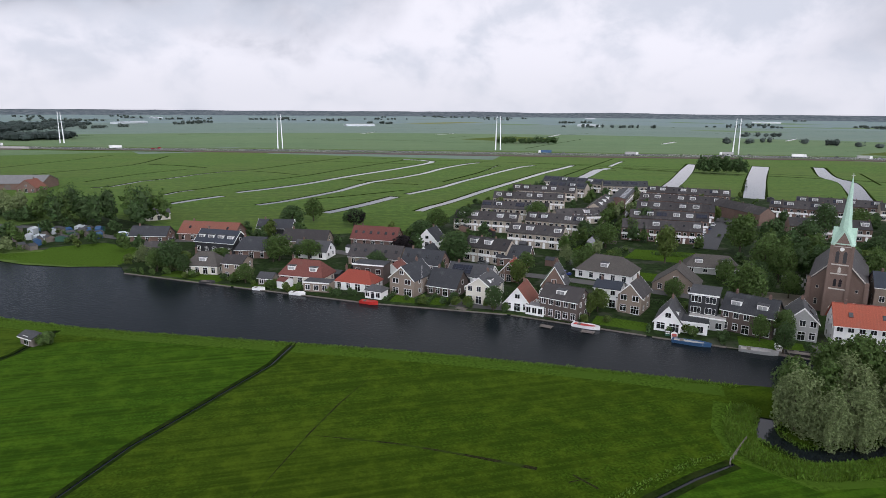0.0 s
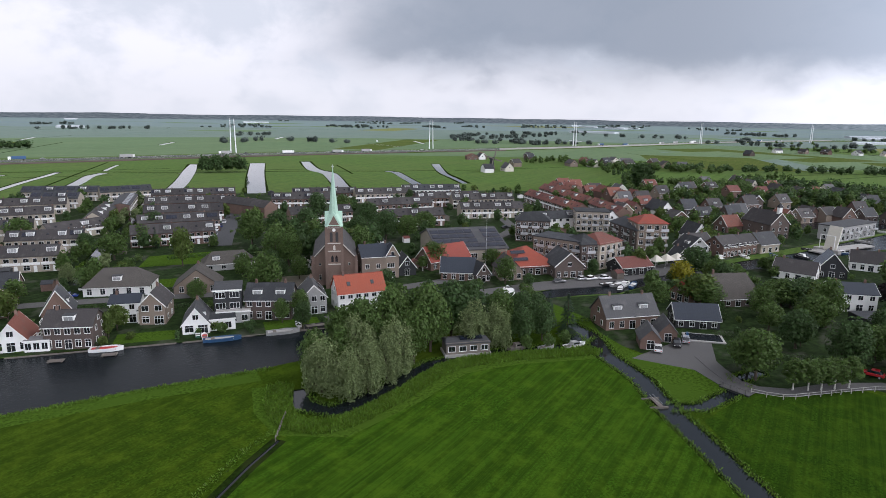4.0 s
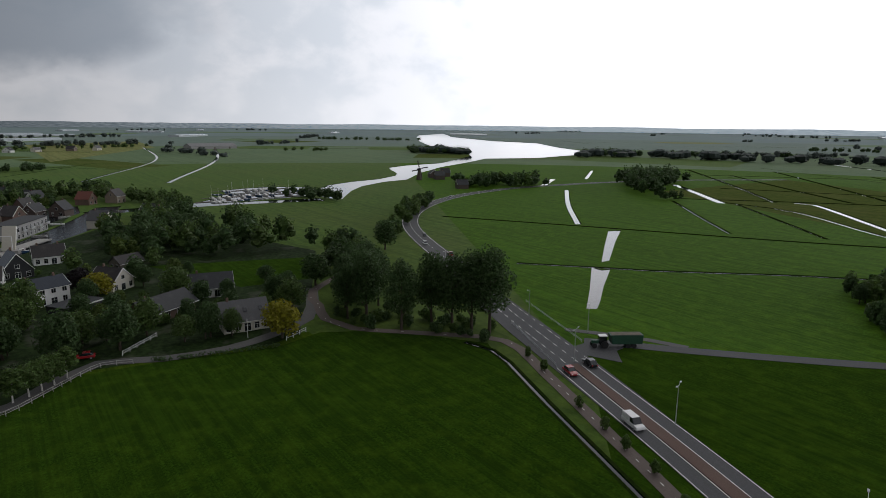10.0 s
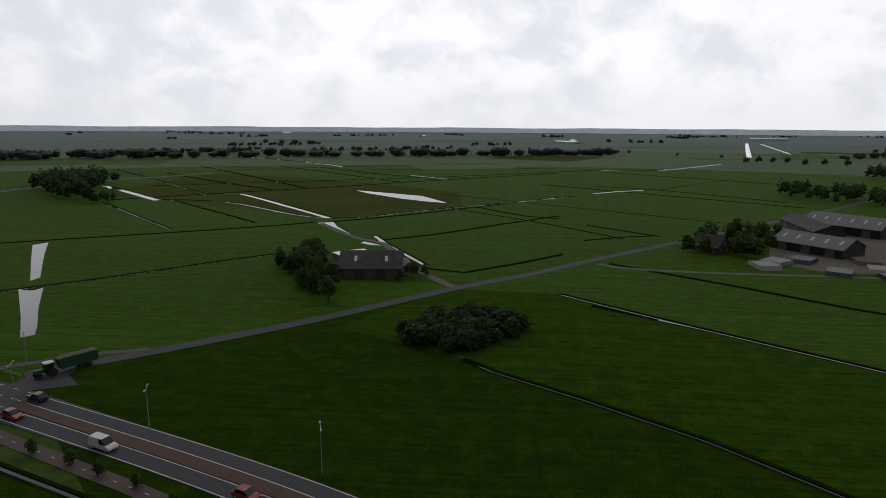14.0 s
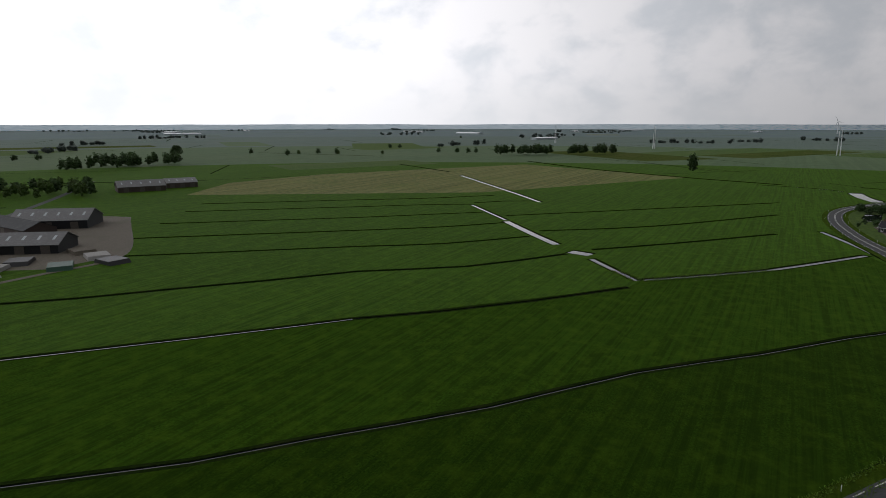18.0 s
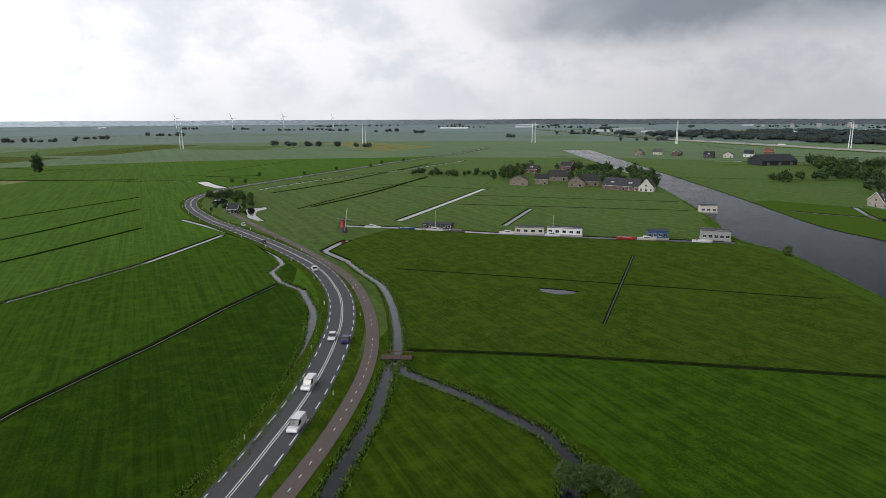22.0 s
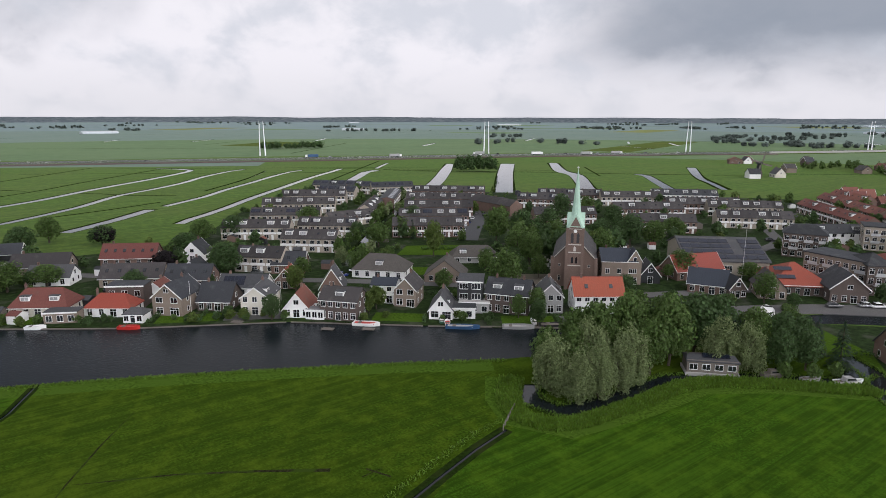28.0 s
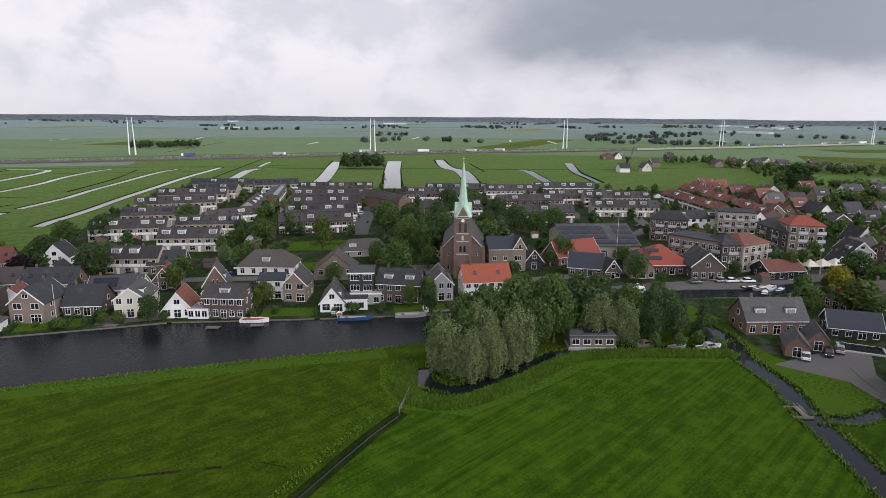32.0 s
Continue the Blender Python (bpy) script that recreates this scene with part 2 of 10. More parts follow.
HAY = material("hay_field", (0.17, 0.168, 0.066), 0.9, 0.7, 0.5, 0.02, space="World", second=(0.11, 0.13, 0.040), stripe=(0.10, -25, 0.4), spec=0.05, sheen=0.08, glint=(0.9, 0.85, 0.55))
LAWN = material("lawn", (0.052, 0.100, 0.0105), 0.95, 0.45, 1.6, 0.12, space="World", second=(0.040, 0.076, 0.0085), spec=0.0, sheen=0.05)
GARDEN = material("garden_ground", (0.020, 0.040, 0.0085), 0.95, 0.40, 0.6, 0.12, space="World", second=(0.046, 0.052, 0.034), second_at=(0.55, 0.66), spec=0.1)
# the lit step: fields beyond the cloud shade, their brightness in the colour
PASTURE = material("lit_pasture", (0.044, 0.108, 0.0070), 0.88, 0.5, 1.2, 0.02, space="World", second=(0.040, 0.096, 0.0064), second_at=(0.38, 0.66), stripe=(0.3, 38, 0.34), spec=0.03, sheen=0.06, tint=(0.5, 0.95, 0.08), glint=(0.42, 0.80, 0.07))
# dark bank growth, deepened by the shade of the sunken sides
BANK = material("shaded_ditch_bank", (0.016, 0.030, 0.006), 0.95, 0.5, 1.5, 0.2, space="World", second=(0.020, 0.028, 0.008), spec=0.0)
TRACKMUD = material("trodden_mud", (0.030, 0.032, 0.014), 0.95, 0.4, 1.5, 0.2, space="World", second=(0.028, 0.048, 0.008), second_at=(0.46, 0.56), spec=0.0)
GRAVEL = material("brick_paving", (0.105, 0.102, 0.100), 0.9, 0.7, 5, 0.12, space="World")
DIRT = material("dirt_yard", (0.15, 0.13, 0.1), 0.95, 0.7, 1.2, 0.08, space="World", second=(0.11, 0.10, 0.07))
ASPHALT = material("asphalt", (0.062, 0.064, 0.068), 0.85, 0.8, 4, 0.06, space="World")
CYCLE = material("cycle_path_asphalt", (0.115, 0.090, 0.078), 0.9, 0.8, 4, 0.08, space="World")
MEDIAN = material("median_paving", (0.115, 0.070, 0.055), 0.9, 0.75, 5, 0.2, space="World")
LINE = material("road_paint", (0.72, 0.72, 0.70), 0.7, 0.85, 5, 0.5, space="World")
CONCRETE = material("concrete", (0.36, 0.35, 0.33), 0.85, 0.8, 2, 0.2)
WOODGREY = material("weathered_wood", (0.16, 0.14, 0.12), 0.9, 0.65, 6, 0.6)
WOODDARK = material("tarred_boards", (0.022, 0.024, 0.027), 0.65, 0.7, 6, 0.5, stripe=(2.2, 0, 0.3))
WHITE = material("white_paint", (0.74, 0.74, 0.72), 0.55, 0.9, 2, 0.3)
CREAM = material("cream_render", (0.58, 0.55, 0.47), 0.75, 0.88, 2, 0.3)
GREYWALL = material("grey_render", (0.33, 0.33, 0.32), 0.8, 0.85, 2, 0.3)
BRICK_T = material("tan_brick", (0.255, 0.205, 0.162), 0.85, 0.66, 7, 0.4, vary=0.14)
BRICK_R = material("red_brown_brick", (0.165, 0.106, 0.084), 0.85, 0.64, 7, 0.4, vary=0.18)
BRICK_D = material("dark_brown_brick", (0.108, 0.082, 0.071), 0.85, 0.64, 7, 0.4, vary=0.15)
BRICK_C = material("church_brick", (0.175, 0.122, 0.098), 0.85, 0.66, 7, 0.35)
BRICK_Y = material("sand_brick", (0.36, 0.315, 0.255), 0.85, 0.72, 7, 0.4, vary=0.12)
TILE_D = material("dark_grey_tiles", (0.028, 0.031, 0.036), 0.7, 0.6, 5, 0.35, stripe=(1.5, 0, 0.35), second=(0.055, 0.058, 0.058), second_at=(0.52, 0.72), vary=0.3)
TILE_G = material("slate_grey_tiles", (0.070, 0.071, 0.075), 0.65, 0.65, 5, 0.35, stripe=(1.5, 0, 0.35), second=(0.10, 0.10, 0.095), second_at=(0.52, 0.72), vary=0.2)
TILE_B = material("brown_tiles", (0.038, 0.034, 0.034), 0.7, 0.62, 5, 0.35, stripe=(1.5, 0, 0.35), second=(0.064, 0.058, 0.054), second_at=(0.52, 0.72), vary=0.35)
TILE_R = material("red_brown_tiles", (0.17, 0.056, 0.040), 0.75, 0.62, 5, 0.35, stripe=(1.5, 0, 0.35), second=(0.11, 0.060, 0.045), second_at=(0.52, 0.72), vary=0.25)
TILE_O = material("orange_tiles", (0.28, 0.056, 0.030), 0.7, 0.66, 5, 0.35, stripe=(1.5, 0, 0.35), second=(0.19, 0.060, 0.038), second_at=(0.52, 0.72), vary=0.15)
TILE_BL = material("blue_black_tiles", (0.030, 0.038, 0.052), 0.8, 0.75, 5, 0.5, stripe=(1.5, 0, 0.3))
THATCH = material("weathered_thatch", (0.088, 0.080, 0.071), 0.95, 0.6, 4, 0.5, bump=0.5)
BITUMEN = material("bitumen_roofing", (0.05, 0.052, 0.056), 0.85, 0.8, 2, 0.4)
SHEET = material("corrugated_sheet", (0.2, 0.2, 0.2), 0.6, 0.7, 1.2, 0.2, stripe=(0.8, 90, 0.35))
COPPER = material("green_copper", (0.38, 0.55, 0.44), 0.6, 0.78, 3, 0.4)
STONE = material("pale_stone", (0.50, 0.47, 0.42), 0.8, 0.8, 3, 0.4)
STEEL = material("galvanised_steel", (0.55, 0.56, 0.57), 0.4, 0.85, 3, 0.5, metal=0.6)
PYLON = material("white_pylon_steel", (0.80, 0.81, 0.82), 0.5, 0.92, 0.5, 0.1)
SOLAR = material("solar_glass", (0.012, 0.016, 0.030), 0.12, 0.7, 1, 0.5, spec=0.6)
GLASS = material("window_glass", (0.020, 0.024, 0.028), 0.06, 0.6, 1, 0.3, vary=0.4, spec=0.7)
GLASSHOUSE = material("greenhouse_glass", (0.55, 0.60, 0.62), 0.12, 0.8, 1, 0.3, spec=0.7)
BARK = material("bark", (0.075, 0.058, 0.042), 0.95, 0.6, 5, 0.8)
BIRCH = material("birch_bark", (0.55, 0.53, 0.50), 0.85, 0.55, 4, 0.8)
RUBBER = material("rubber", (0.016, 0.016, 0.017), 0.8, 0.8, 6, 1)
PLASTIC = material("dark_plastic", (0.03, 0.03, 0.032), 0.5, 0.8, 4, 1)
REDPAINT = material("red_paint", (0.42, 0.028, 0.022), 0.45, 0.85, 3, 0.5)
BLUEPAINT = material("blue_paint", (0.030, 0.085, 0.185), 0.5, 0.8, 3, 0.5)
GREENPAINT = material("green_paint", (0.02, 0.075, 0.045), 0.5, 0.85, 3, 0.5)
CURTAIN = material("curtained_glass", (0.34, 0.35, 0.35), 0.12, 0.45, 1.3, 0.6, vary=0.5, spec=0.6)
LAMPHEAD = material("lamp_housing", (0.40, 0.41, 0.42), 0.5, 0.85, 3, 0.5)
CARPAINT = {
    "white": material("white_car_paint", (0.70, 0.70, 0.70), 0.25, 0.95, 1, 0.5, spec=0.6),
    "silver": material("silver_car_paint", (0.42, 0.43, 0.45), 0.28, 0.95, 1, 0.5, metal=0.5, spec=0.6),
    "black": material("black_car_paint", (0.014, 0.014, 0.016), 0.2, 0.9, 1, 0.5, spec=0.6),
    "red": material("dark_red_car_paint", (0.28, 0.018, 0.022), 0.25, 0.95, 1, 0.5, spec=0.6),
    "blue": material("dark_blue_car_paint", (0.018, 0.035, 0.16), 0.25, 0.95, 1, 0.5, spec=0.6),
    "grey": material("grey_car_paint", (0.13, 0.135, 0.14), 0.25, 0.95, 1, 0.5, metal=0.4, spec=0.6)}


def leaf_material(name, base, island=0.28):
    m = material(name, base, 0.62, 0.42, 4.5, 0.5, island=island, spec=0.25)
    nt = m.node_tree
    N, L = nt.nodes.new, nt.links.new
    bsdf = nt.nodes["Principled BSDF"]
    thin, both = N("ShaderNodeBsdfTranslucent"), N("ShaderNodeMixShader")
    L(bsdf.inputs["Base Color"].links[0].from_socket, thin.inputs["Color"])
    both.inputs[0].default_value = 0.42
    L(bsdf.outputs[0], both.inputs[1])
    L(thin.outputs[0], both.inputs[2])
    L(both.outputs[0], nt.nodes["Material Output"].inputs["Surface"])
    return m


LEAF = leaf_material("broad_leaves", (0.115, 0.190, 0.046))
LEAF_D = leaf_material("dark_leaves", (0.082, 0.146, 0.046))
LEAF_W = leaf_material("willow_leaves", (0.26, 0.33, 0.14), 0.25)
LEAF_L = leaf_material("light_leaves", (0.13, 0.19, 0.040))
LEAF_Y = leaf_material("golden_leaves", (0.34, 0.32, 0.022), 0.2)
LEAF_P = leaf_material("purple_leaves", (0.0225, 0.0165, 0.0195))
LEAF_C = leaf_material("conifer_needles", (0.034, 0.064, 0.032))
LEAF_B = leaf_material("blossom_hedge", (0.0900, 0.1125, 0.0525))
REED = leaf_material("reed_leaves", (0.15, 0.27, 0.026))


def water_material(name, scale, bump_by, gloss, rough):
    m = bpy.data.materials.new(name)
    m.use_nodes = True
    nt = m.node_tree
    N, L = nt.nodes.new, nt.links.new
    b = nt.nodes["Principled BSDF"]
    pos = N("ShaderNodeNewGeometry").outputs["Position"]
    n1, n2 = N("ShaderNodeTexNoise"), N("ShaderNodeTexNoise")
    L(pos, n1.inputs["Vector"]), L(pos, n2.inputs["Vector"])
    n1.inputs["Scale"].default_value, n1.inputs["Detail"].default_value = scale, 6
    n2.inputs["Scale"].default_value = 0.03
    bump = N("ShaderNodeBump")
    L(n1.outputs["Fac"], bump.inputs["Height"])
    bump.inputs["Strength"].default_value, bump.inputs["Distance"].default_value = 0.8, bump_by
    L(bump.outputs[0], b.inputs["Normal"])
    mr = N("ShaderNodeMapRange")
    L(n2.outputs["Fac"], mr.inputs["Value"])
    mr.inputs["To Min"].default_value, mr.inputs["To Max"].default_value = rough
    L(mr.outputs[0], b.inputs["Roughness"])
    b.inputs["Base Color"].default_value = (0.008, 0.011, 0.013, 1)
    b.inputs["IOR"].default_value = 1.33
    b.inputs["Specular IOR Level"].default_value = gloss
    return m


WATER = water_material("dark_river_water", 1.3, 0.10, 0.085, (0.10, 0.2))
CALM = water_material("still_ditch_water", 0.7, 0.02, 0.7, (0.03, 0.08))

# ---- mesh helpers ----
def mesh_of(name, bm, *mats):
    me = bpy.data.meshes.new(name)
    bm.to_mesh(me)
    bm.free()
    for m in mats:
        me.materials.append(m)
    return me


def data_mesh(name, verts, faces, *mats):
    me = bpy.data.meshes.new(name)
    me.from_pydata(verts, [], faces)
    for m in mats:
        me.materials.append(m)
    me.update()
    return me


def part(name, bm, mat, parent=None, label="", m=None):
    """One mesh object; under parent if given. bm: a bmesh or a ready mesh."""
    me = bm if isinstance(bm, bpy.types.Mesh) else mesh_of(name, bm, mat)
    ob = new(name, me)
    if parent is not None:
        ob.parent = parent
    if m is not None:
        ob.matrix_local = m
    if label:
        ob["label"] = label
    return ob


def empty(name, m, label, category, group="", kind=""):
    ob = new(name)
    ob.empty_display_size = 0.2
    ob.matrix_world = m
    return tagged(ob, label, category, group, kind)


def add_box(bm, x0, x1, y0, y1, z0, z1, bevel=0.0):
    r = bmesh.ops.create_cube(bm, size=1.0)
    for v in r["verts"]:
        v.co = Vector(((x0 + x1) / 2 + v.co.x * (x1 - x0), (y0 + y1) / 2 + v.co.y * (y1 - y0), (z0 + z1) / 2 + v.co.z * (z1 - z0)))
    if bevel:
        bmesh.ops.bevel(bm, geom=list({e for v in r["verts"] for e in v.link_edges}), offset=bevel, segments=1, affect="EDGES")
    return r["verts"]


def box(x0, x1, y0, y1, z0, z1, bevel=0.0):
    bm = bmesh.new()
    add_box(bm, x0, x1, y0, y1, z0, z1, bevel)
    return bm


def add_tube(bm, a, b, r0, r1, n=7):
    a, b = Vector(a), Vector(b)
    q = (b - a).to_track_quat("Z", "Y").to_matrix()
    rings = []
    for p, r in ((a, r0), (b, r1)):
        rings.append([bm.verts.new(p + q @ Vector((r * math.cos(k * 2 * math.pi / n), r * math.sin(k * 2 * math.pi / n), 0))) for k in range(n)])
    for k in range(n):
        bm.faces.new((rings[0][k], rings[0][(k + 1) % n], rings[1][(k + 1) % n], rings[1][k]))
    bm.faces.new(rings[0][::-1]), bm.faces.new(rings[1])


def tube(a, b, r0, r1, n=7):
    bm = bmesh.new()
    add_tube(bm, a, b, r0, r1, n)
    return bm


def sides(pts, w):
    """Left and right edge of a strip of width w (one number or one a point) along pts."""
    left, right = [], []
    for i, p in enumerate(pts):
        a, b = Vector(pts[max(0, i - 1)]), Vector(pts[min(len(pts) - 1, i + 1)])
        t = (b - a).normalized()
        n = Vector((-t.y, t.x)) * ((w[i] if isinstance(w, (list, tuple)) else w) / 2)
        left.append((p[0] + n.x, p[1] + n.y)), right.append((p[0] - n.x, p[1] - n.y))
    return left, right


def smooth(pts, step=8.0):
    """A Catmull-Rom line through pts, cut into pieces of about step metres."""
    P = [Vector(p) for p in pts]
    P = [P[0] * 2 - P[1]] + P + [P[-1] * 2 - P[-2]]
    out = []
    for i in range(1, len(P) - 2):
        k = max(1, int((P[i + 1] - P[i]).length / step))
        for j in range(k):
            t = j / k
            a, b, c, d = P[i - 1], P[i], P[i + 1], P[i + 2]
            q = 0.5 * ((2 * b) + (c - a) * t + (2 * a - 5 * b + 4 * c - d) * t * t + (3 * b - a - 3 * c + d) * t ** 3)
            out.append((q.x, q.y))
    out.append(tuple(P[-2]))
    return out


def strip(pts, w):
    l, r = sides(pts, w)
    return l + r[::-1]


def inside(p, poly):
    x, y, hit = p[0], p[1], False
    for (x0, y0), (x1, y1) in zip(poly, poly[1:] + poly[:1]):
        if (y0 > y) != (y1 > y) and x < (x1 - x0) * (y - y0) / (y1 - y0) + x0:
            hit = not hit
    return hit


# ---- the plan of the ground: regions, later ones win; water wins over all ----
REGIONS = []          # (material index, polygon)
WATERS = []           # polygons
GROUND_MATS = [GRASS, GRASS_B, GRASS_C, GRASS_D, POLDER, FARLAND, MIDLAND, DISTLAND, GRASS_M, BROWN, HAY, LAWN, GARDEN, BANK, GRAVEL, DIRT, TRACKMUD, PASTURE]


def region(mat, pts):
    REGIONS.append((GROUND_MATS.index(mat), [tuple(p) for p in pts]))


def water(pts):
    WATERS.append([tuple(p) for p in pts])


DITCHES = []


def ditch(pts, w, margin=None, soft=True):
    line = smooth(pts, 14) if soft and len(pts) > 2 else list(pts)
    if isinstance(w, (list, tuple)):       # widths at the given points, spread along the finer line
        at = np.linspace(0, len(w) - 1, len(line))
        w = [float(v) for v in np.interp(at, range(len(w)), w)]
    if isinstance(w, (int, float)):
        w = w * 0.6 if w < 1.8 else w + 0.4 if w < 3 else w
    DITCHES.append((line, w))
    if margin is None:
        margin = (w if isinstance(w, (int, float)) else max(w)) + (1.7 if math.hypot(*pts[0]) < 330 else 1.0)
    elif margin:
        wide = w if isinstance(w, (int, float)) else max(w)
        margin = wide + max(0.8, (margin - wide) * 0.6)
    if margin:
        region(BANK, strip(line, margin))
    water(strip(line, w))


def dyke(pts, wet, bank):
    """A field ditch: overgrown banks, dark with the shade painted into them, and a narrow strip of water."""
    line = smooth(pts, 16) if len(pts) > 2 else list(pts)
    if bank:
        region(BANK, strip(line, wet + (bank - wet) * 0.62))
        DITCHES.append((line, wet))
    water(strip(line, wet))


def ring(r, n=48):
    return [(r * math.cos(k * 2 * math.pi / n), r * math.sin(k * 2 * math.pi / n)) for k in range(n)]


# outward rings turn bluer and greyer, haze being part of their ground colours
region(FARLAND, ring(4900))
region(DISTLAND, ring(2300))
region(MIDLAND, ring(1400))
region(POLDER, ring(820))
# southern fields in the lit green
region(PASTURE, [(-60, -20), (-140, 38), (-178, 49.5), (-212, 51.5), (-254, 46), (-296, 37.5), (-339, 28), (-393, 23), (-440, 30), (-488, 58), (-551, 122), (-675, 255), (-770, 360)] + [(820 * math.cos(radians(a)), 820 * math.sin(radians(a))) for a in range(160, 336, 8)])
for k in range(110):         # the patchwork of the far fields
    rr = random.Random(500 + k)
    a, r = rr.uniform(0, 2 * math.pi), rr.uniform(700, 3600)
    x, y, t = r * math.cos(a), r * math.sin(a), radians(rr.choice((38, 52, -28, 20)))
    l, w = rr.uniform(120, 420), rr.uniform(40, 130) * (1 + r / 2500)
    u, v = Vector((math.cos(t), math.sin(t))) * l / 2, Vector((-math.sin(t), math.cos(t))) * w / 2
    c = Vector((x, y))
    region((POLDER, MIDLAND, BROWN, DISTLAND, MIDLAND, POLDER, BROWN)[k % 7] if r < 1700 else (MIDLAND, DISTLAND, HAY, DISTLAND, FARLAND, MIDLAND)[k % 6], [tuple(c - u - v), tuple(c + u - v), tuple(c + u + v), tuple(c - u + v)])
for k in range(130):         # dark rims of far ditches
    rr = random.Random(900 + k)
    a, r = rr.uniform(0, 2 * math.pi), rr.uniform(520, 2300)
    t, l = radians(rr.choice((40, 50, -30, -40))), rr.uniform(90, 330)
    c, u = Vector((r * math.cos(a), r * math.sin(a))), Vector((math.cos(t), math.sin(t))) * l / 2
    if not (r < 1300 and -0.85 < math.atan2(c.y, c.x) < -0.30):
        region(BANK, strip([tuple(c - u), tuple(c), tuple(c + u)], 1.2 + r / 900))
region(GRASS, [(-150, 60), (-60, 170), (90, 92), (150, 60), (140, -60), (20, -60), (-60, -10)])
# darker green stands in for cloud shade on the near southern meadows
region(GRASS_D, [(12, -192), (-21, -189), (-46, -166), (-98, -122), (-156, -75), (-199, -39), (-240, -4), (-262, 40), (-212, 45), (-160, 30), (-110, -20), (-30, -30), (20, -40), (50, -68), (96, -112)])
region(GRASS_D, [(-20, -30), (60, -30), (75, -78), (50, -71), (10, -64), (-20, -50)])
# meadows round the camera
region(GRASS_B, [(-57, 150), (-24, 146), (0, 136), (-4, 126), (-16, 110), (-25, 98), (-33, 84), (-52, 58), (-70, 60), (-94, 56), (-118, 50), (-106, 78), (-83, 109), (-58, 143)])
region(GRASS_C, [(-124, 50), (-106, 80), (-83, 111), (-57, 147), (-54, 160), (-99, 188), (-152, 219), (-178, 216), (-230, 150), (-273, 105), (-256, 80), (-236, 63), (-197, 66), (-180, 66), (-152, 60)])
region(GRASS, [(1, 136), (43, 117), (83, 95), (74, 84), (64, 72), (48, 66), (0, 60), (-30, 84), (-24, 98), (-14, 110), (-2, 126)])
region(GRASS_B, [(66, 71), (74, 64), (89, 63), (105, 63), (115, 57), (130, 42), (119, 28), (95, 11), (77, -5), (40, -10), (20, 50), (48, 65)])
# two more meadows with the shade in their green
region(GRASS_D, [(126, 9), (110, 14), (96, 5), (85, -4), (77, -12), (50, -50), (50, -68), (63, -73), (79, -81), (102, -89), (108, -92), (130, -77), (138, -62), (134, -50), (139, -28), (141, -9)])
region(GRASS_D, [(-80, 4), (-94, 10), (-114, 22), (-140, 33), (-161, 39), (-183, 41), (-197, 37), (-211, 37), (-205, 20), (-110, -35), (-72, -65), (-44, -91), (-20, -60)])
# halfway green eases the painted shade into the lit fields
region(GRASS_M, [(12, -192), (-21, -189), (-46, -166), (-98, -122), (-127.5, -98.6), (-143.8, -82.4), (-167, -62.9), (-196, -41.7), (-207, -40), (-227, -20), (-245, -2.7), (-290, 29), (-262, 38), (-222, 42), (-194.4, 35.4), (-175, 17),
                 (-152, -1.7), (-127.5, -24), (-98, -44), (-72, -65), (-57.8, -76.7), (-37, -98), (-18.6, -112), (-1, -124), (6, -131), (40, -150)])
region(BROWN, [(300, -420), (239, -409), (130, -360), (94, -338), (20, -390), (30, -480), (120, -560), (300, -640)])
region(HAY, [(-380, -425), (-492, -412), (-727, -290), (-625, -85), (-420, -200), (-300, -380)])
region(HAY, [(-900, 330), (-1250, 330), (-1350, 420), (-1020, 470)])
region(HAY, [(900, -60), (1300, -260), (1700, -300), (1500, -60)])
region(LAWN, strip([(-225, 258), (-181, 224), (-152, 217), (-99, 186), (-52, 158.5), (-24, 145.6), (1, 134.8), (21, 126), (43, 115), (62, 105), (80, 94)], 7))
region(LAWN, strip([(77, 88), (70.5, 80), (67.5, 73), (72, 65), (89, 62.6), (105, 62), (116, 55), (131, 40)], 6))
# village ground
VILLAGE = [(-52, 213), (-16, 189), (20, 164), (55, 146), (82, 123), (97, 111), (123, 94), (154, 80), (183, 66), (203, 53), (255, 29), (313, 1), (365, -26), (420, -40), (470, 40),
           (440, 120), (400, 200), (330, 262), (270, 330), (225, 372), (170, 395), (100, 330), (60, 262), (20, 262), (-30, 265), (-85, 330), (-140, 300), (-100, 262), (-60, 235)]
region(GARDEN, VILLAGE)
region(GARDEN, [(163, 68), (182, 50), (199, 45), (224, 33), (268, 5), (305, -17), (345, -45), (330, -75), (232, -104), (178, -78), (150, -62), (140, -58), (136, -48), (141, -26), (143, -8), (128, 6), (126, 14), (131, 19), (142, 46)])
region(GRASS_D, [(239, -42), (221, -100), (190, -88), (192, -60)])
region(LAWN, [(111, 23), (110, 21), (111, 18), (118.6, 14), (126, 12.6), (131, 18), (137, 25), (136, 34), (144, 44), (153, 50), (163, 68), (150, 62), (143, 50), (132, 37), (122, 27)])
region(LAWN, [(-80, 232), (-62, 223), (-55, 224), (-52, 240), (-72, 252), (-100, 250), (-106, 246)])
region(LAWN, [(130, 208), (150, 196), (142, 178), (118, 196)])
region(LAWN, [(110, 178), (124, 168), (116, 160), (104, 170)])
region(LAWN, [(-259, 333), (-185, 287), (-143, 276), (-150, 300), (-200, 372), (-260, 350)])
region(LAWN, [(-88.0, 241.0), (-90.1, 235.0), (-68.1, 224.6), (-56.0, 229.7), (-52.4, 248.3), (-69.6, 263.2), (-86.9, 257.7)])
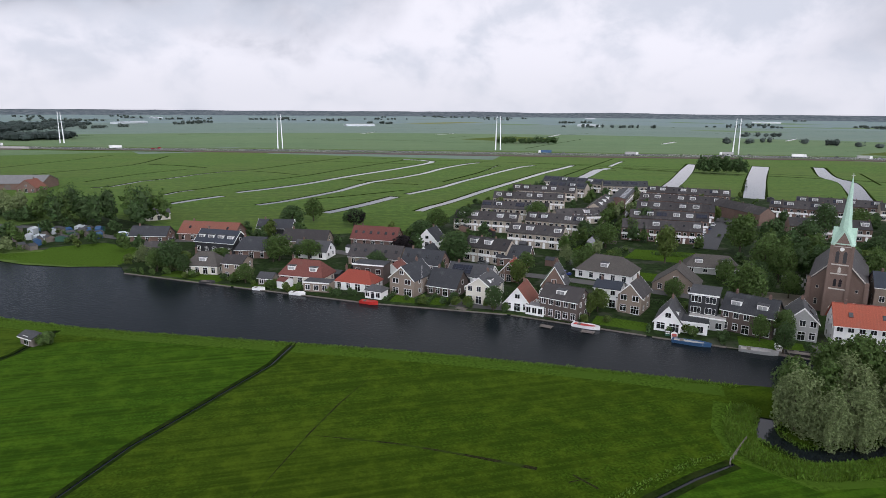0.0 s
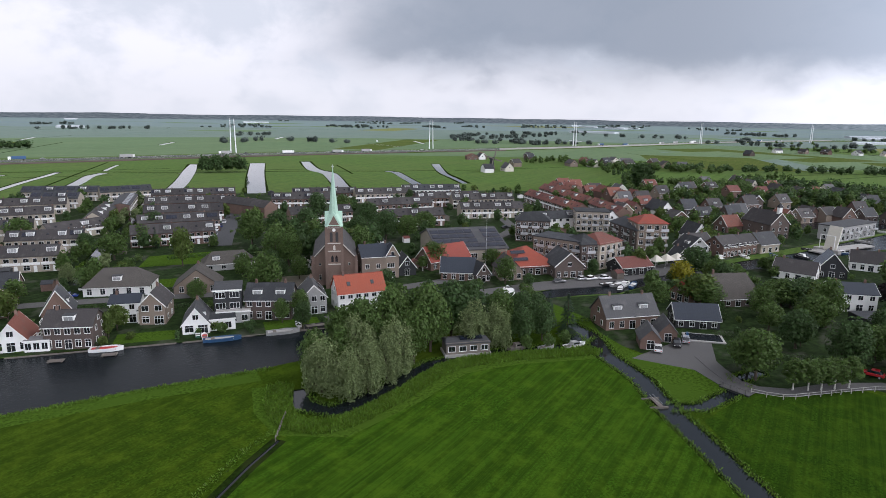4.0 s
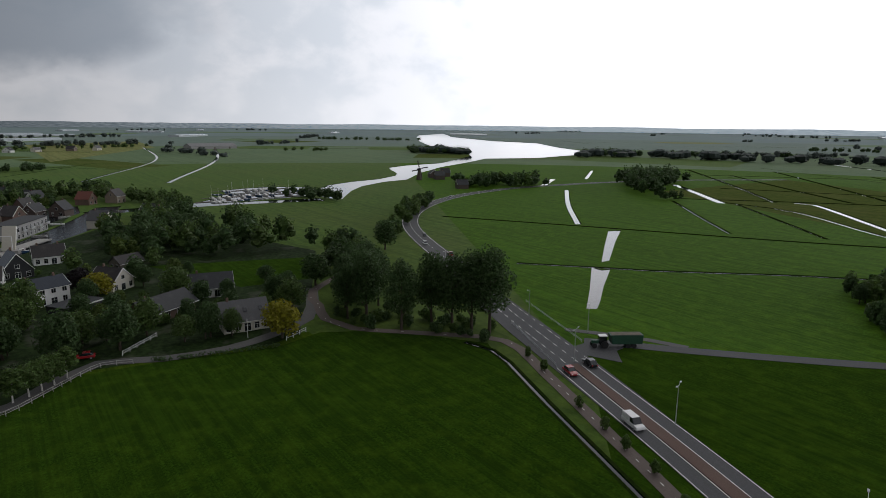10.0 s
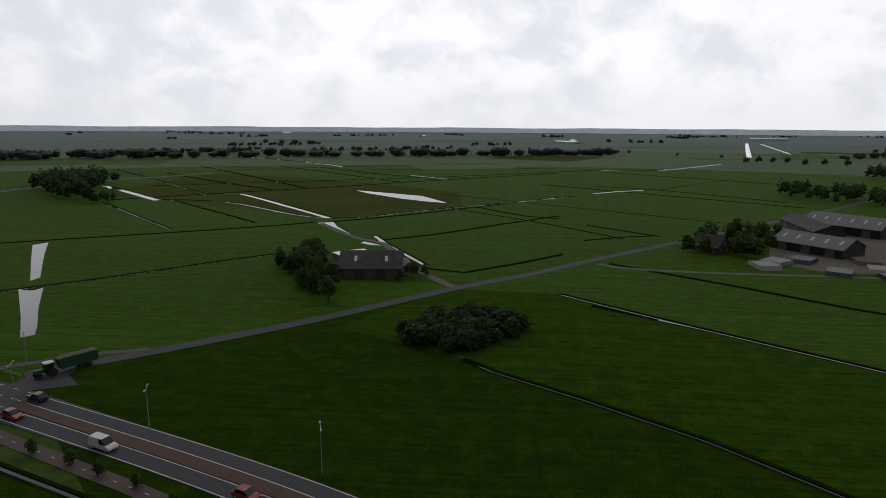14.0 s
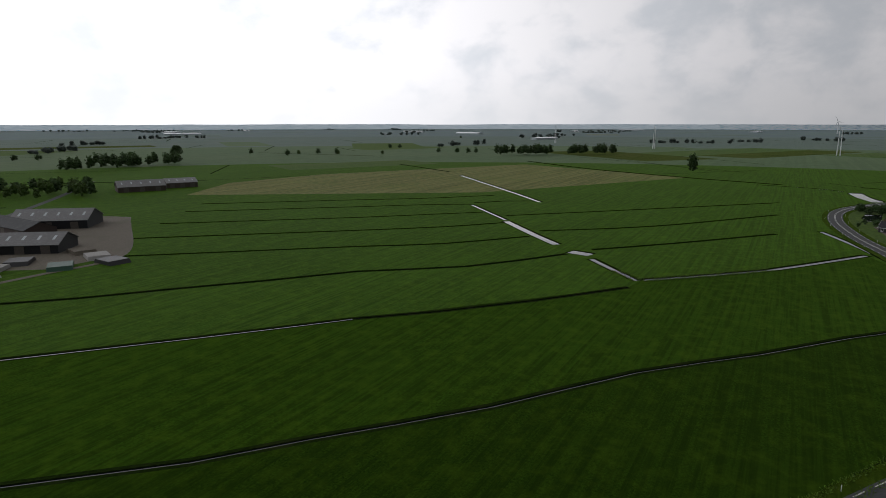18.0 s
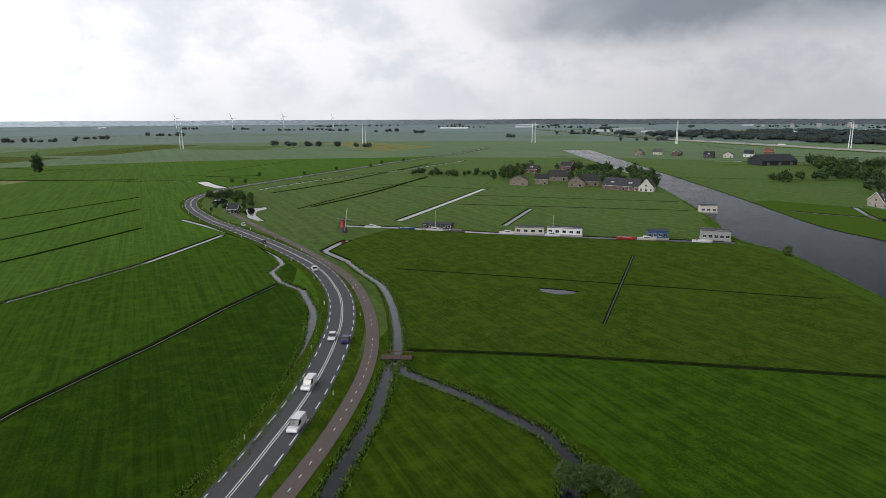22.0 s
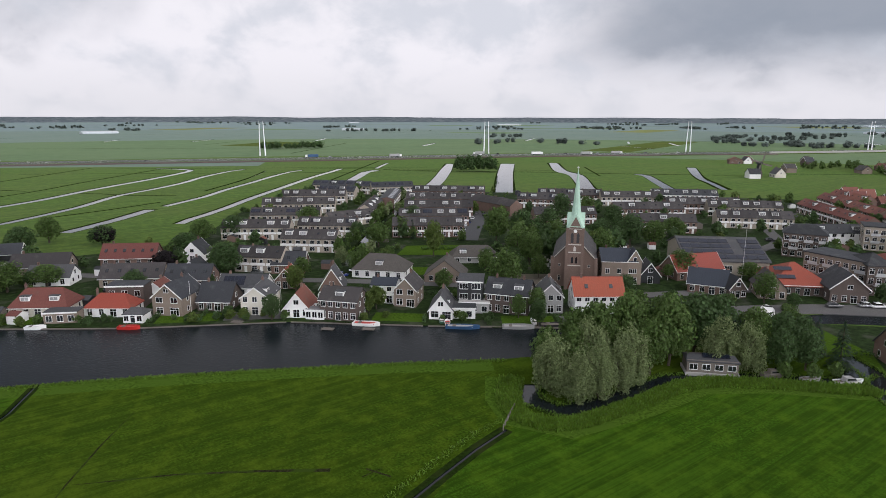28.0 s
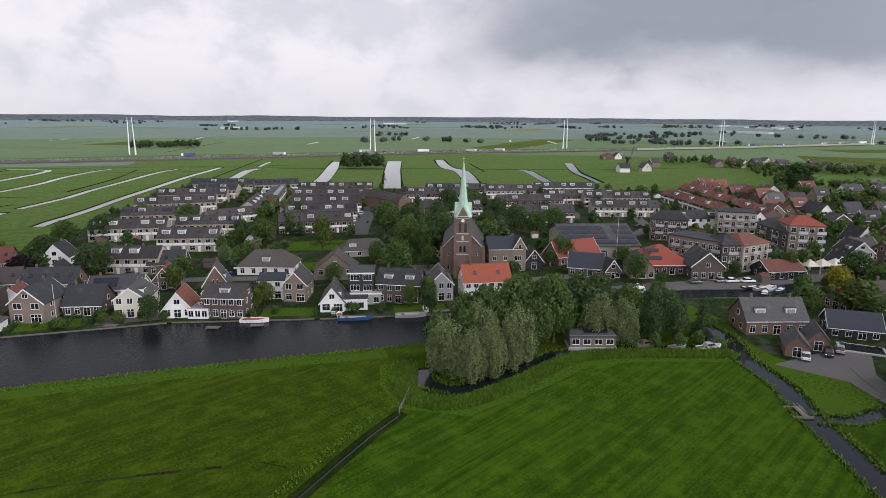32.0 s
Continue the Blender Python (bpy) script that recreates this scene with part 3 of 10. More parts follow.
for k, (a, b) in enumerate((((-40, 205), (-22, 193)), ((-12, 187), (2, 178)), ((26, 162), (40, 155)), ((41, 154.5), (56, 146.5)), ((57, 145.5), (70, 135.5)), ((72, 133), (82, 124.5)), ((98, 111.5), (109, 103.5)), ((111, 102), (121, 96)))):
    n = Vector((b[1] - a[1], a[0] - b[0])).normalized() * -1
    region(LAWN if k % 4 != 3 else GRAVEL, [tuple(Vector(a) + n * 1.2), tuple(Vector(b) + n * 1.2), tuple(Vector(b) + n * 8), tuple(Vector(a) + n * 8)])
region(DIRT, [(134, 150), (146, 141), (136, 130), (124, 138)])
region(DIRT, [(-107, -246), (-120, -229), (-150, -228), (-214, -318), (-196, -372), (-142, -330)])
region(DIRT, [(60, -205), (30, -203), (33, -240), (62, -234)])
region(GRAVEL, [(132, 33), (149, 27), (153, 20), (141, 17), (131, 12), (128, 14.5), (133, 20)])

region(TRACKMUD, strip([(1.8, 94.7), (8, 92), (15.2, 88.8), (25, 83), (34.4, 76.8)], [0.25, 0.4, 0.4, 0.6, 0.9]))
region(TRACKMUD, strip([(-8, 76), (1.8, 94.7), (7.7, 104.6), (16.1, 116.5)], 0.3))
region(TRACKMUD, strip([(38.9, 74.1), (40.9, 70.1)], 0.4))
region(TRACKMUD, strip([(37.5, 72.5), (42.5, 72.8)], 0.3))
region(TRACKMUD, strip([(6, 100), (17.3, 103.1)], 0.25))

# water: the river
NEAR_BANK = [(-816, 600), (-569, 468), (-406, 381), (-284, 303), (-225, 260), (-181, 226), (-152, 219), (-99, 188), (-52, 160.5), (-24, 147.6), (1, 136.8), (21, 128), (43, 117), (62, 107), (83, 95)]
FAR_BANK = [(-794, 640), (-389, 409), (-305, 361), (-259, 333), (-185, 288), (-143, 275), (-86, 231), (-62, 223), (-54, 221), (-51, 212), (-16, 188), (5, 175), (20, 164), (35, 156.5), (55, 145.5), (69, 135), (82, 123), (96, 111.3), (111, 100.5), (123, 93), (138, 86.5), (154, 79), (169, 72), (183, 65), (192, 56), (204, 51), (219, 40), (252, 26), (281, 9.5), (313, -4), (365, -28), (420, -48)]
SOUTH_BANK = [(420, -62), (350, -42), (305, -17), (268, 5), (244, 18), (224, 33), (199, 45), (182, 51), (174, 59), (163, 68), (150, 70), (138, 74), (118, 83), (104, 88), (92, 91), (88, 92)]
water(smooth(NEAR_BANK, 12) + [(87, 93.5)] + smooth(SOUTH_BANK[::-1], 12)[1:] + smooth(FAR_BANK[::-1], 12))
water([(345, 20), (362, -18), (400, -38), (432, -40), (428, 20), (400, 55), (360, 50)])
# the moat round the willow island and the ditch past the lawn
ditch([(79, 82.5), (75, 77), (76.5, 70), (89, 68), (104, 67.5), (116, 60.5), (130, 47), (141, 47)], 4.6, 8.5)
ditch([(146, 53), (141, 45.3), (130.8, 38.6), (121.5, 28), (111.5, 21), (101, 12), (90, 3), (77, -9), (58, -26)], 4.4, 7)
ditch([(112, 20.5), (115, 15.6), (122, 12.8), (128, 10.2), (133, 11.5), (140, 8)], 2.6, 5)
ditch([(64, 71), (56, 69), (47, 66), (30, 60)], 1.1, 4)
# meadow ditches to the west and north-west
ditch([(-33, 84), (-25.4, 97.7), (-15.9, 110.2), (-4.4, 125.8), (0.5, 137)], 1.0, 3.0)
ditch([(-124, 48.5), (-105.8, 77.8), (-83.1, 109.2), (-58, 144), (-54, 158)], 1.0, 3.2)
ditch([(-236, 61), (-245, 68), (-254, 76)], 2.6)
ditch([(-236, 61), (-215, 64), (-197, 63.5), (-179, 64), (-151, 57.5), (-124, 48), (-112.8, 41.4), (-96, 32.3), (-81.8, 22.2), (-60, 8)], 2.4, 5.5)
ditch([(-119, 45.6), (-112, 44.5), (-94.4, 51.6), (-78, 56), (-69.9, 55.3), (-50, 40)], 3.0, 5.5)
ditch([(-69, 56), (-52, 57), (-38, 77), (-33, 84)], 1.2, 3.2)
ditch([(-290, 84), (-273, 106), (-230, 151), (-176, 219)], 5.0, 7)
ditch([(-291, 114), (-340, 165), (-399, 225)], 4.0)
ditch([(-255, 155), (-297, 198)], 2.2)
ditch([(-371, 193), (-278, 298)], 1.2)
ditch([(-339, 161), (-251, 272)], 1.2)
ditch([(-357, 78), (-415, 135), (-495, 222)], 1.4)
ditch([(-468, 74), (-525, 141), (-580, 232), (-676, 353)], 3.0)
water([(-154, 106), (-150, 104.5), (-145, 107), (-143.5, 111.5), (-145, 114.6), (-149, 112)])
ditch([(-196, 76), (-149, 128.7), (-108, 173)], 0.6, 1.4)
ditch([(-177, 165), (-118, 101.7)], 0.6, 1.2)
# beside the west road
ditch([(-62, -16), (-79.7, -3), (-93.8, 9.1), (-113.8, 21.1), (-140.2, 31.9), (-161, 38), (-183, 40), (-197, 36), (-211, 36), (-222, 42), (-262, 40), (-308, 28), (-345, 15)], 2.2, 4.5)
water([(-404.4, 35.5), (-423.7, 39.1), (-422.9, 47.0), (-394.6, 43.7), (-392.2, 37.5)])
water([(-359.1, 47.6), (-373.8, 52.8), (-371.6, 57.3), (-374.2, 62.6), (-364.2, 61.8), (-357.7, 55.0), (-345.3, 52.1), (-328.0, 52.5), (-321.5, 53.3), (-323.5, 49.4), (-334.9, 47.0)])
ditch([(-547.4, 42.0), (-516.5, 45.2), (-490.7, 51.9)], 9, 12)
ditch([(-594.0, 49.2), (-589.2, 70.3), (-583.0, 94.1)], 3, 0)
ditch([(-581.7, -24.5), (-570.3, 18.0), (-555.9, 35.6)], 3, 0)
ditch([(-225.0, 320.9), (-211.4, 325.8), (-191.9, 336.4), (-166.4, 320.5), (-137.4, 299.4)], 3.2, 5)
ditch([(-218.3, 367.0), (-188.9, 336.3), (-174.0, 335.7), (-161.9, 341.3), (-168.0, 365.2)], 2.6, 4)
ditch([(112, -88), (104, -89.8), (96.5, -88), (76, -80), (59, -73.8), (46, -69), (30, -61)], 1.5, 3.2)
# south polder
ditch([(6, -131), (-1, -124.4), (-18.6, -112.2), (-37, -98), (-57.8, -76.7), (-72.3, -65.4), (-98, -44), (-127.5, -24.1), (-152, -1.7), (-175, 17), (-194.4, 35.4)], 1.4, 4)
dyke([(-21, -189), (-46, -166), (-98, -122), (-127.5, -98.6)], 1.4, 4.0)
ditch([(-29, -177), (-55, -158)], 1.6)
# south-east polder
water([(148.9, -176.4), (143.9, -176.3), (143.2, -180.1), (128.3, -158.5), (116.5, -142.7), (112.2, -136.3), (114.2, -134.0), (127.9, -151.2)])
water([(152.8, -186.5), (176.4, -216.9), (198.6, -246.2), (196.1, -252.8), (178.6, -227.0), (152.8, -191.1)])
ditch([(346, -374), (280, -305), (221, -249)], 3.0)
ditch([(239, -409), (180, -400), (94, -338), (40, -380), (-60, -470)], 1.8)
ditch([(288, -500), (180, -560), (40, -640), (-120, -760)], 3)
ditch([(400, -600), (200, -760), (-50, -900)], 2)
ditch([(30, -390), (-20, -340), (-60, -290)], 1.6)
ditch([(40, -470), (-80, -380), (-160, -320)], 1.4)
ditch([(-40, -560), (-200, -420)], 2.2)
water([(114, -492), (55, -458), (31, -415), (45, -420), (68, -437), (100, -470)])
# lake and marina
water(smooth([(405, -95), (440, -128), (481, -147), (485, -185), (470, -205), (420, -196), (408, -150)], 15))
water([(417.2, -187.0), (451.3, -205.8), (475.8, -226.2), (493.6, -256.6), (505.8, -292.4), (530.6, -326.2), (553.8, -342.6), (597.2, -361.4), (628.8, -377.4), (652.3, -417.6), (669.3, -481.5), (742.7, -570.6), (788.2, -622.7), (895.7, -710.1), (974.5, -764.0), (1080.8, -792.1), (1203.4, -833.0), (1512.0, -1011.0), (1931.6, -1281.6), (2189.0, -1463.7), (2520.0, -1829.1), (1906.9, -1423.7), (1452.3, -1233.2), (1245.8, -1220.1), (988.7, -1039.0), (842.8, -957.9), (754.7, -880.8), (734.0, -785.8), (703.8, -690.4), (726.1, -606.2), (663.7, -519.6), (608.5, -437.7), (548.3, -368.7), (488.1, -312.3), (478.9, -282.6), (453.6, -246.1), (427.1, -222.8), (385.3, -193.9), (388.4, -188.6)])
ditch([(395, -40), (400, -110), (388, -180)], 14)
ditch([(560, -120), (900, -260), (1500, -420)], 4)
ditch([(600, -60), (900, -180), (1300, -240)], 3)
ditch([(378, -378), (425, -440)], 5)
ditch([(410, -470), (480, -560)], 3)
ditch([(380, -500), (440, -600)], 4)
# north polder: broad channels, then narrow ditches
ditch([(-61.9, 366.3), (-49.1, 381.8), (-36.1, 394.0)], 6)
ditch([(-29.6, 408.7), (-12.1, 422.7), (16.2, 449.8), (41.0, 483.2), (66.8, 513.9), (109.8, 564.1), (147.7, 622.4), (122.8, 655.8)], 6.5)
ditch([(-15.0, 352.7), (-1.5, 363.2), (16.9, 383.7), (34.1, 405.1), (60.3, 449.0), (83.0, 471.7), (112.9, 506.0), (140.0, 547.9), (176.8, 590.6), (192.5, 601.6)], 5.5)
ditch([(74.0, 380.7), (88.1, 394.9), (105.7, 413.2), (125.7, 440.8), (158.1, 479.8), (188.9, 518.1), (219.4, 552.4), (234.9, 562.1)], 5)
ditch([(19.4, 318.5), (30.4, 329.4), (44.5, 345.2), (65.3, 371.8)], 7)
ditch([(67.1, 314.4), (75.9, 326.3), (86.3, 336.9), (101.3, 354.8), (128.8, 390.2), (165.1, 433.7), (211.3, 489.2), (253.5, 535.0), (272.4, 556.2)], 5.5)
ditch([(216.5, 436.0), (241.0, 465.4), (274.5, 509.2), (293.3, 522.8)], 8.5)
ditch([(302.3, 539.0), (325.0, 567.4), (346.3, 592.3)], 4)
ditch([(260.8, 381.1), (293.2, 418.3), (334.2, 468.2), (399.4, 549.1)], [11, 11, 11, 7])
ditch([(328.8, 474.1), (337.3, 472.6), (342.6, 466.8)], 4)
ditch([(279.1, 320.2), (327.0, 375.5), (370.8, 425.1), (452.3, 514.9)], [12, 14, 14, 15])
ditch([(501.6, 495.3), (435.0, 418.8), (414.5, 380.8), (357.8, 318.6), (323.4, 282.0)], [9, 11, 13, 12, 10])
ditch([(467.0, 356.0), (462.9, 343.1), (426.4, 305.4), (390.2, 267.9)], 8)
ditch([(574.1, 371.8), (487.5, 306.9), (453.2, 274.4), (420.9, 243.9)], [9, 8, 5, 5])
ditch([(301.4, 524.3), (341.2, 479.7), (379.7, 444.8), (423.6, 404.4), (467.0, 356.0), (506.3, 321.3)], 1.9, 3.4)
ditch([(-123.1, 449.5), (-111.3, 456.6), (-99.4, 485.1), (-83.1, 501.1), (-66.4, 527.6), (-46.6, 547.5), (-26.8, 559.2)], 3.4)
ditch([(-71.3, 405.9), (-65.1, 418.2), (-56.3, 428.0)], 3.4)
for line in ([(-26.8, 559.2), (23.4, 627.6), (72.0, 695.4)], [(-56.3, 428.0), (-24.7, 464.4), (13.9, 500.6), (57.9, 561.3), (126.1, 647.7)], [(-202.1, 522.2), (-175.2, 569.2), (-134.3, 626.8), (-120.6, 739.4)], [(-236.7, 614.8), (-203.5, 689.5), (-180.9, 756.4)], [(-136.8, 488.2), (-110.1, 539.6), (-80.9, 573.4)], [(-26.4, 549.0), (-5.6, 530.9), (12.0, 509.6)],
             [(40.3, 475.3), (52.0, 465.4), (60.8, 452.5)], [(60.3, 449.0), (77.1, 438.7), (91.6, 429.1)], [(113.3, 443.0), (162.5, 507.3), (203.1, 573.5)], [(17.9, 371.1), (46.1, 383.4), (76.0, 400.1)], [(303.8, 509.8), (320.7, 490.8), (332.3, 478.5)], [(348.6, 465.7), (363.6, 448.8), (375.4, 433.0)]):
    ditch(line, 1.5, 3.0)
ditch([(-122.1, 631.0), (-96.2, 614.8), (-66.4, 587.1)], 2.0, 3.4)
# field ditches of the south and west polder: line, width of the water, width of the dark banks
dyke([(-43.9, -235.3), (-80.1, -204.8), (-103.3, -182.5), (-124.4, -166.7), (-146.1, -149.1), (-171.6, -130.2), (-197.2, -100), (-236.2, -75.2)], 1, 4.0)
dyke([(-139.1, -235.2), (-178.7, -190.2), (-208.4, -156.5), (-230.6, -128.8), (-265.3, -102.6)], 0.8, 3.8)
dyke([(-172, -258.8), (-211.6, -213.8), (-241.3, -180), (-269.7, -149.7), (-297.1, -128.3)], 0.8, 4)
dyke([(-206.4, -283.4), (-246, -238.3), (-275.7, -204.6), (-306, -174.8), (-325.5, -155.2)], 0.8, 4)
dyke([(-242.6, -309.2), (-282.2, -264.2), (-311.9, -230.5), (-338.1, -201.9), (-354.8, -177)], 0.8, 4.2)
dyke([(-271.6, -329.9), (-311.2, -284.9), (-340.9, -251.2), (-367.2, -218.8), (-406.3, -185.1)], 0.8, 4.5)
dyke([(-361.7, -178.7), (-378.6, -165.8), (-391.3, -145.9)], 1, 4.5)
dyke([(-319.6, -137.7), (-360.2, -98), (-457.9, -5)], 0.8, 4.2)
dyke([(-281.6, -103.5), (-322.1, -58.2), (-396.7, -4.3)], 0.8, 4)
dyke([(-249.2, -68.7), (-280.9, -40.5), (-326.9, -3.6)], 0.8, 4)
dyke([(-207.7, -40.1), (-226.8, -20.3), (-245.2, -2.7), (-290.4, 29.2)], 2.6, 5.5)
dyke([(-127.5, -98.6), (-143.8, -82.4), (-167, -62.9), (-196.2, -41.7)], 0.9, 4)
dyke([(-352.6, -175.9), (-305.4, -131.7)], 2.2, 5)
dyke([(-302, -130.3), (-270.5, -102), (-252.8, -85)], 4.2, 7)
dyke([(-241.5, -75.7), (-240.4, -70.8), (-239.3, -66)], 6.5, 9)
dyke([(-232.1, -64.1), (-217, -51), (-206.1, -40.8)], 2.6, 5.5)
dyke([(-545, -284.2), (-463.4, -210.4), (-421.1, -172.3), (-385.9, -142.2)], 3, 6)
dyke([(-361.5, 87.3), (-413.8, 144.6), (-504.6, 225.5)], 0.9, 4.5)
dyke([(-441.5, 77.9), (-485.6, 133.9), (-539.7, 187.4), (-646.9, 293.5)], 1.2, 5)
dyke([(-791.3, -312.8), (-691.8, -198.3), (-627, -88.7), (-591.5, -6.4)], 2, 9)
dyke([(-654.9, -427.5), (-578.8, -314.8)], 1, 6)
dyke([(-116.8, -744.2), (-150.9, -771.4), (-192.2, -766), (-314.2, -911.6)], 4.5, 8)
dyke([(-75, -490.6), (-102.1, -513.3), (-122.4, -524.1)], 4.5, 7)
dyke([(-114.2, -728.5), (-252.8, -600), (-389.3, -464.4)], 2.2, 6)
dyke([(-84.7, -549.3), (-130.7, -527), (-201.5, -449.9)], 1, 6)
dyke([(-48.5, -329.4), (-78.6, -298.9)], 0.8, 4)
dyke([(-41, -283.7), (-60.5, -295.3), (-76.8, -300.6)], 0.8, 3.5)
dyke([(-788.6, -2084), (-432.9, -1125.6)], 9, 0)
dyke([(-820.2, -2058.2), (-569, -1278.4)], 5, 0)
dyke([(-789.3, -808.5), (-797.9, -551.7)], 1, 7)
dyke([(282.1, -204.4), (207.6, -250.7), (131.1, -296.2), (96.4, -321.1)], 1.6, 4.2)
dyke([(86.9, -325), (53.3, -353.8), (27.6, -380.2), (3.3, -406.3), (-46.3, -461)], 1.6, 4.6)
dyke([(169.5, -157.7), (149, -176.2), (131.5, -191.9), (100, -226.9), (81, -244.4)], 1.6, 4)
dyke([(328.8, -494.2), (278.5, -448.9), (230.2, -403.3)], 5.5, 8)
dyke([(205.1, -449.8), (190.6, -449.8), (129.9, -381.2), (92.6, -337.6)], 4, 6.5)
dyke([(256.4, -385.3), (199.4, -328.3), (160.5, -290.8)], 0.9, 4)
dyke([(223.2, -408.1), (164, -351.9), (126.3, -315.6)], 0.9, 4)
dyke([(265.1, -398.4), (203.2, -456.4), (129, -518.6), (50.9, -596.1), (-66.5, -697.2)], 2.6, 6)
dyke([(432.3, -675.8), (300.9, -537.9), (212.6, -439.6)], 1, 6)
dyke([(359.1, -641.7), (246, -538.5), (179.9, -483.3)], 1.2, 6)
dyke([(364.4, -742.5), (244.2, -604.5), (156.5, -499.5)], 1.2, 6)
dyke([(415.3, -986), (247.5, -832.8), (192.6, -766.7)], 5, 8)
dyke([(269.2, -759.6), (161.9, -646.8), (87.8, -564.4)], 1.4, 6)
dyke([(215.5, -749.6), (118.4, -653.1), (51.4, -601.8)], 1.4, 6)
dyke([(91.2, -649.1), (47.2, -604.8)], 4, 7)
dyke([(57.9, -269.1), (26.9, -293.3), (-3.1, -326.9), (-38, -363.3)], 1.2, 4)
dyke([(11.5, -395.8), (-17.4, -359.4), (-36.9, -350.3)], 0.9, 4.2)
dyke([(25.9, -219.9), (10, -214.5), (-8.8, -231.1), (-28.4, -251.1)], 0.8, 3.6)
dyke([(56.6, -285.4), (48, -266.7), (24.6, -223.5)], 2.2, 4.5)
dyke([(395.4, -1053.6), (-101, -1102)], 1, 8)
dyke([(183.5, -706.4), (-73.8, -783)], 1, 6)
water([(95.9, -321.4), (86.9, -325), (80.7, -309.8), (65.9, -284.3), (67.9, -279.8), (83.1, -304.2)])
water([(59.6, -266.5), (58, -275), (50.1, -272.5), (48.2, -261.1), (53.8, -261.6)])
# creek and pond in the estate
ditch([(94, 190), (104, 203), (115, 216), (142, 251), (160, 272), (185, 303), (212, 337)], [5, 7, 7, 5, 4, 4, 4], 9)
for k in range(26):          # far ditches that glint
    rr = random.Random(k)
    a, r0 = rr.uniform(-0.9, 2.4), rr.uniform(800, 1450)
    x, y = r0 * math.cos(a), r0 * math.sin(a)
    if y > 300 or x > 900:
        ditch([(x, y), (x + rr.uniform(40, 90), y + rr.uniform(50, 120))], rr.uniform(4, 8), 0)


def covered(pts, poly):
    """Which of the points (rows of x, y) lie inside poly."""
    hit = np.zeros(len(pts), bool)
    for (x0, y0), (x1, y1) in zip(poly, poly[1:] + poly[:1]):
        if y0 != y1:
            cross = (y0 > pts[:, 1]) != (y1 > pts[:, 1])
            hit ^= cross & (pts[:, 0] < (x1 - x0) * (pts[:, 1] - y0) / (y1 - y0) + x0)
    return hit


def build_ground():
    verts, edges, polys = [], [], []
    for poly in [p for _, p in REGIONS] + WATERS:
        clean = []
        for p in poly:
            if not clean or (Vector(p) - Vector(clean[-1])).length > 0.3:
                clean.append(p)
        if (Vector(clean[0]) - Vector(clean[-1])).length < 0.3:
            clean.pop()
        k = len(verts)
        edges += [(k + i, k + (i + 1) % len(clean)) for i in range(len(clean))]
        verts += [Vector(p) for p in clean]
        polys.append(clean)
    nreg = len(REGIONS)
    vo, eo, fo, vi, ei, fi = delaunay_2d_cdt(verts, edges, [], 0, 0.02)
    xy = np.array([(v.x, v.y) for v in vo])
    mid = np.array([xy[list(f)].mean(axis=0) for f in fo])
    owner, wet, river = np.full(len(fo), -1), np.zeros(len(fo), bool), np.zeros(len(fo), bool)
    for i, poly in enumerate(polys):
        hit = covered(mid, poly)
        if i < nreg:
            owner[hit] = REGIONS[i][0]
        else:
            wet |= hit
            if i - nreg < 2:
                river |= hit
    gv, gf, gm, wf, wmat = [(v.x, v.y, 0.0) for v in vo], [], [], [], []
    low = {}

    def sunk(i):
        if i not in low:
            low[i] = len(gv)
            gv.append((vo[i].x, vo[i].y, -0.75))
        return low[i]

    edge_wet = {}
    for f, w in zip(fo, wet):
        if w:
            for a, b in zip(f, list(f[1:]) + [f[0]]):
                edge_wet[(a, b)] = True
    for f, own, w, flow in zip(fo, owner, wet, river):
        if w:
            wf.append(f), wmat.append(0 if flow else 1)
            continue
        if own < 0:
            continue
        gf.append(tuple(f)), gm.append(int(own))
        for a, b in zip(f, list(f[1:]) + [f[0]]):
            if (b, a) in edge_wet:
                gf.append((b, a, sunk(a), sunk(b))), gm.append(GROUND_MATS.index(BANK))
    me = data_mesh("ground", gv, gf, *GROUND_MATS)
    me.polygons.foreach_set("material_index", gm)
    tagged(new("ground", me), "flat green polder meadows and village ground", "ground", kind="structure")
    used = sorted({i for f in wf for i in f})
    at = {i: k for k, i in enumerate(used)}
    wm = data_mesh("water", [(vo[i].x, vo[i].y, -0.16) for i in used], [tuple(at[i] for i in f) for f in wf], WATER, CALM)
    wm.polygons.foreach_set("material_index", wmat)
    tagged(new("water", wm), "dark rippled river, ditches and ponds reflecting clouds", "water", kind="structure")


build_ground()


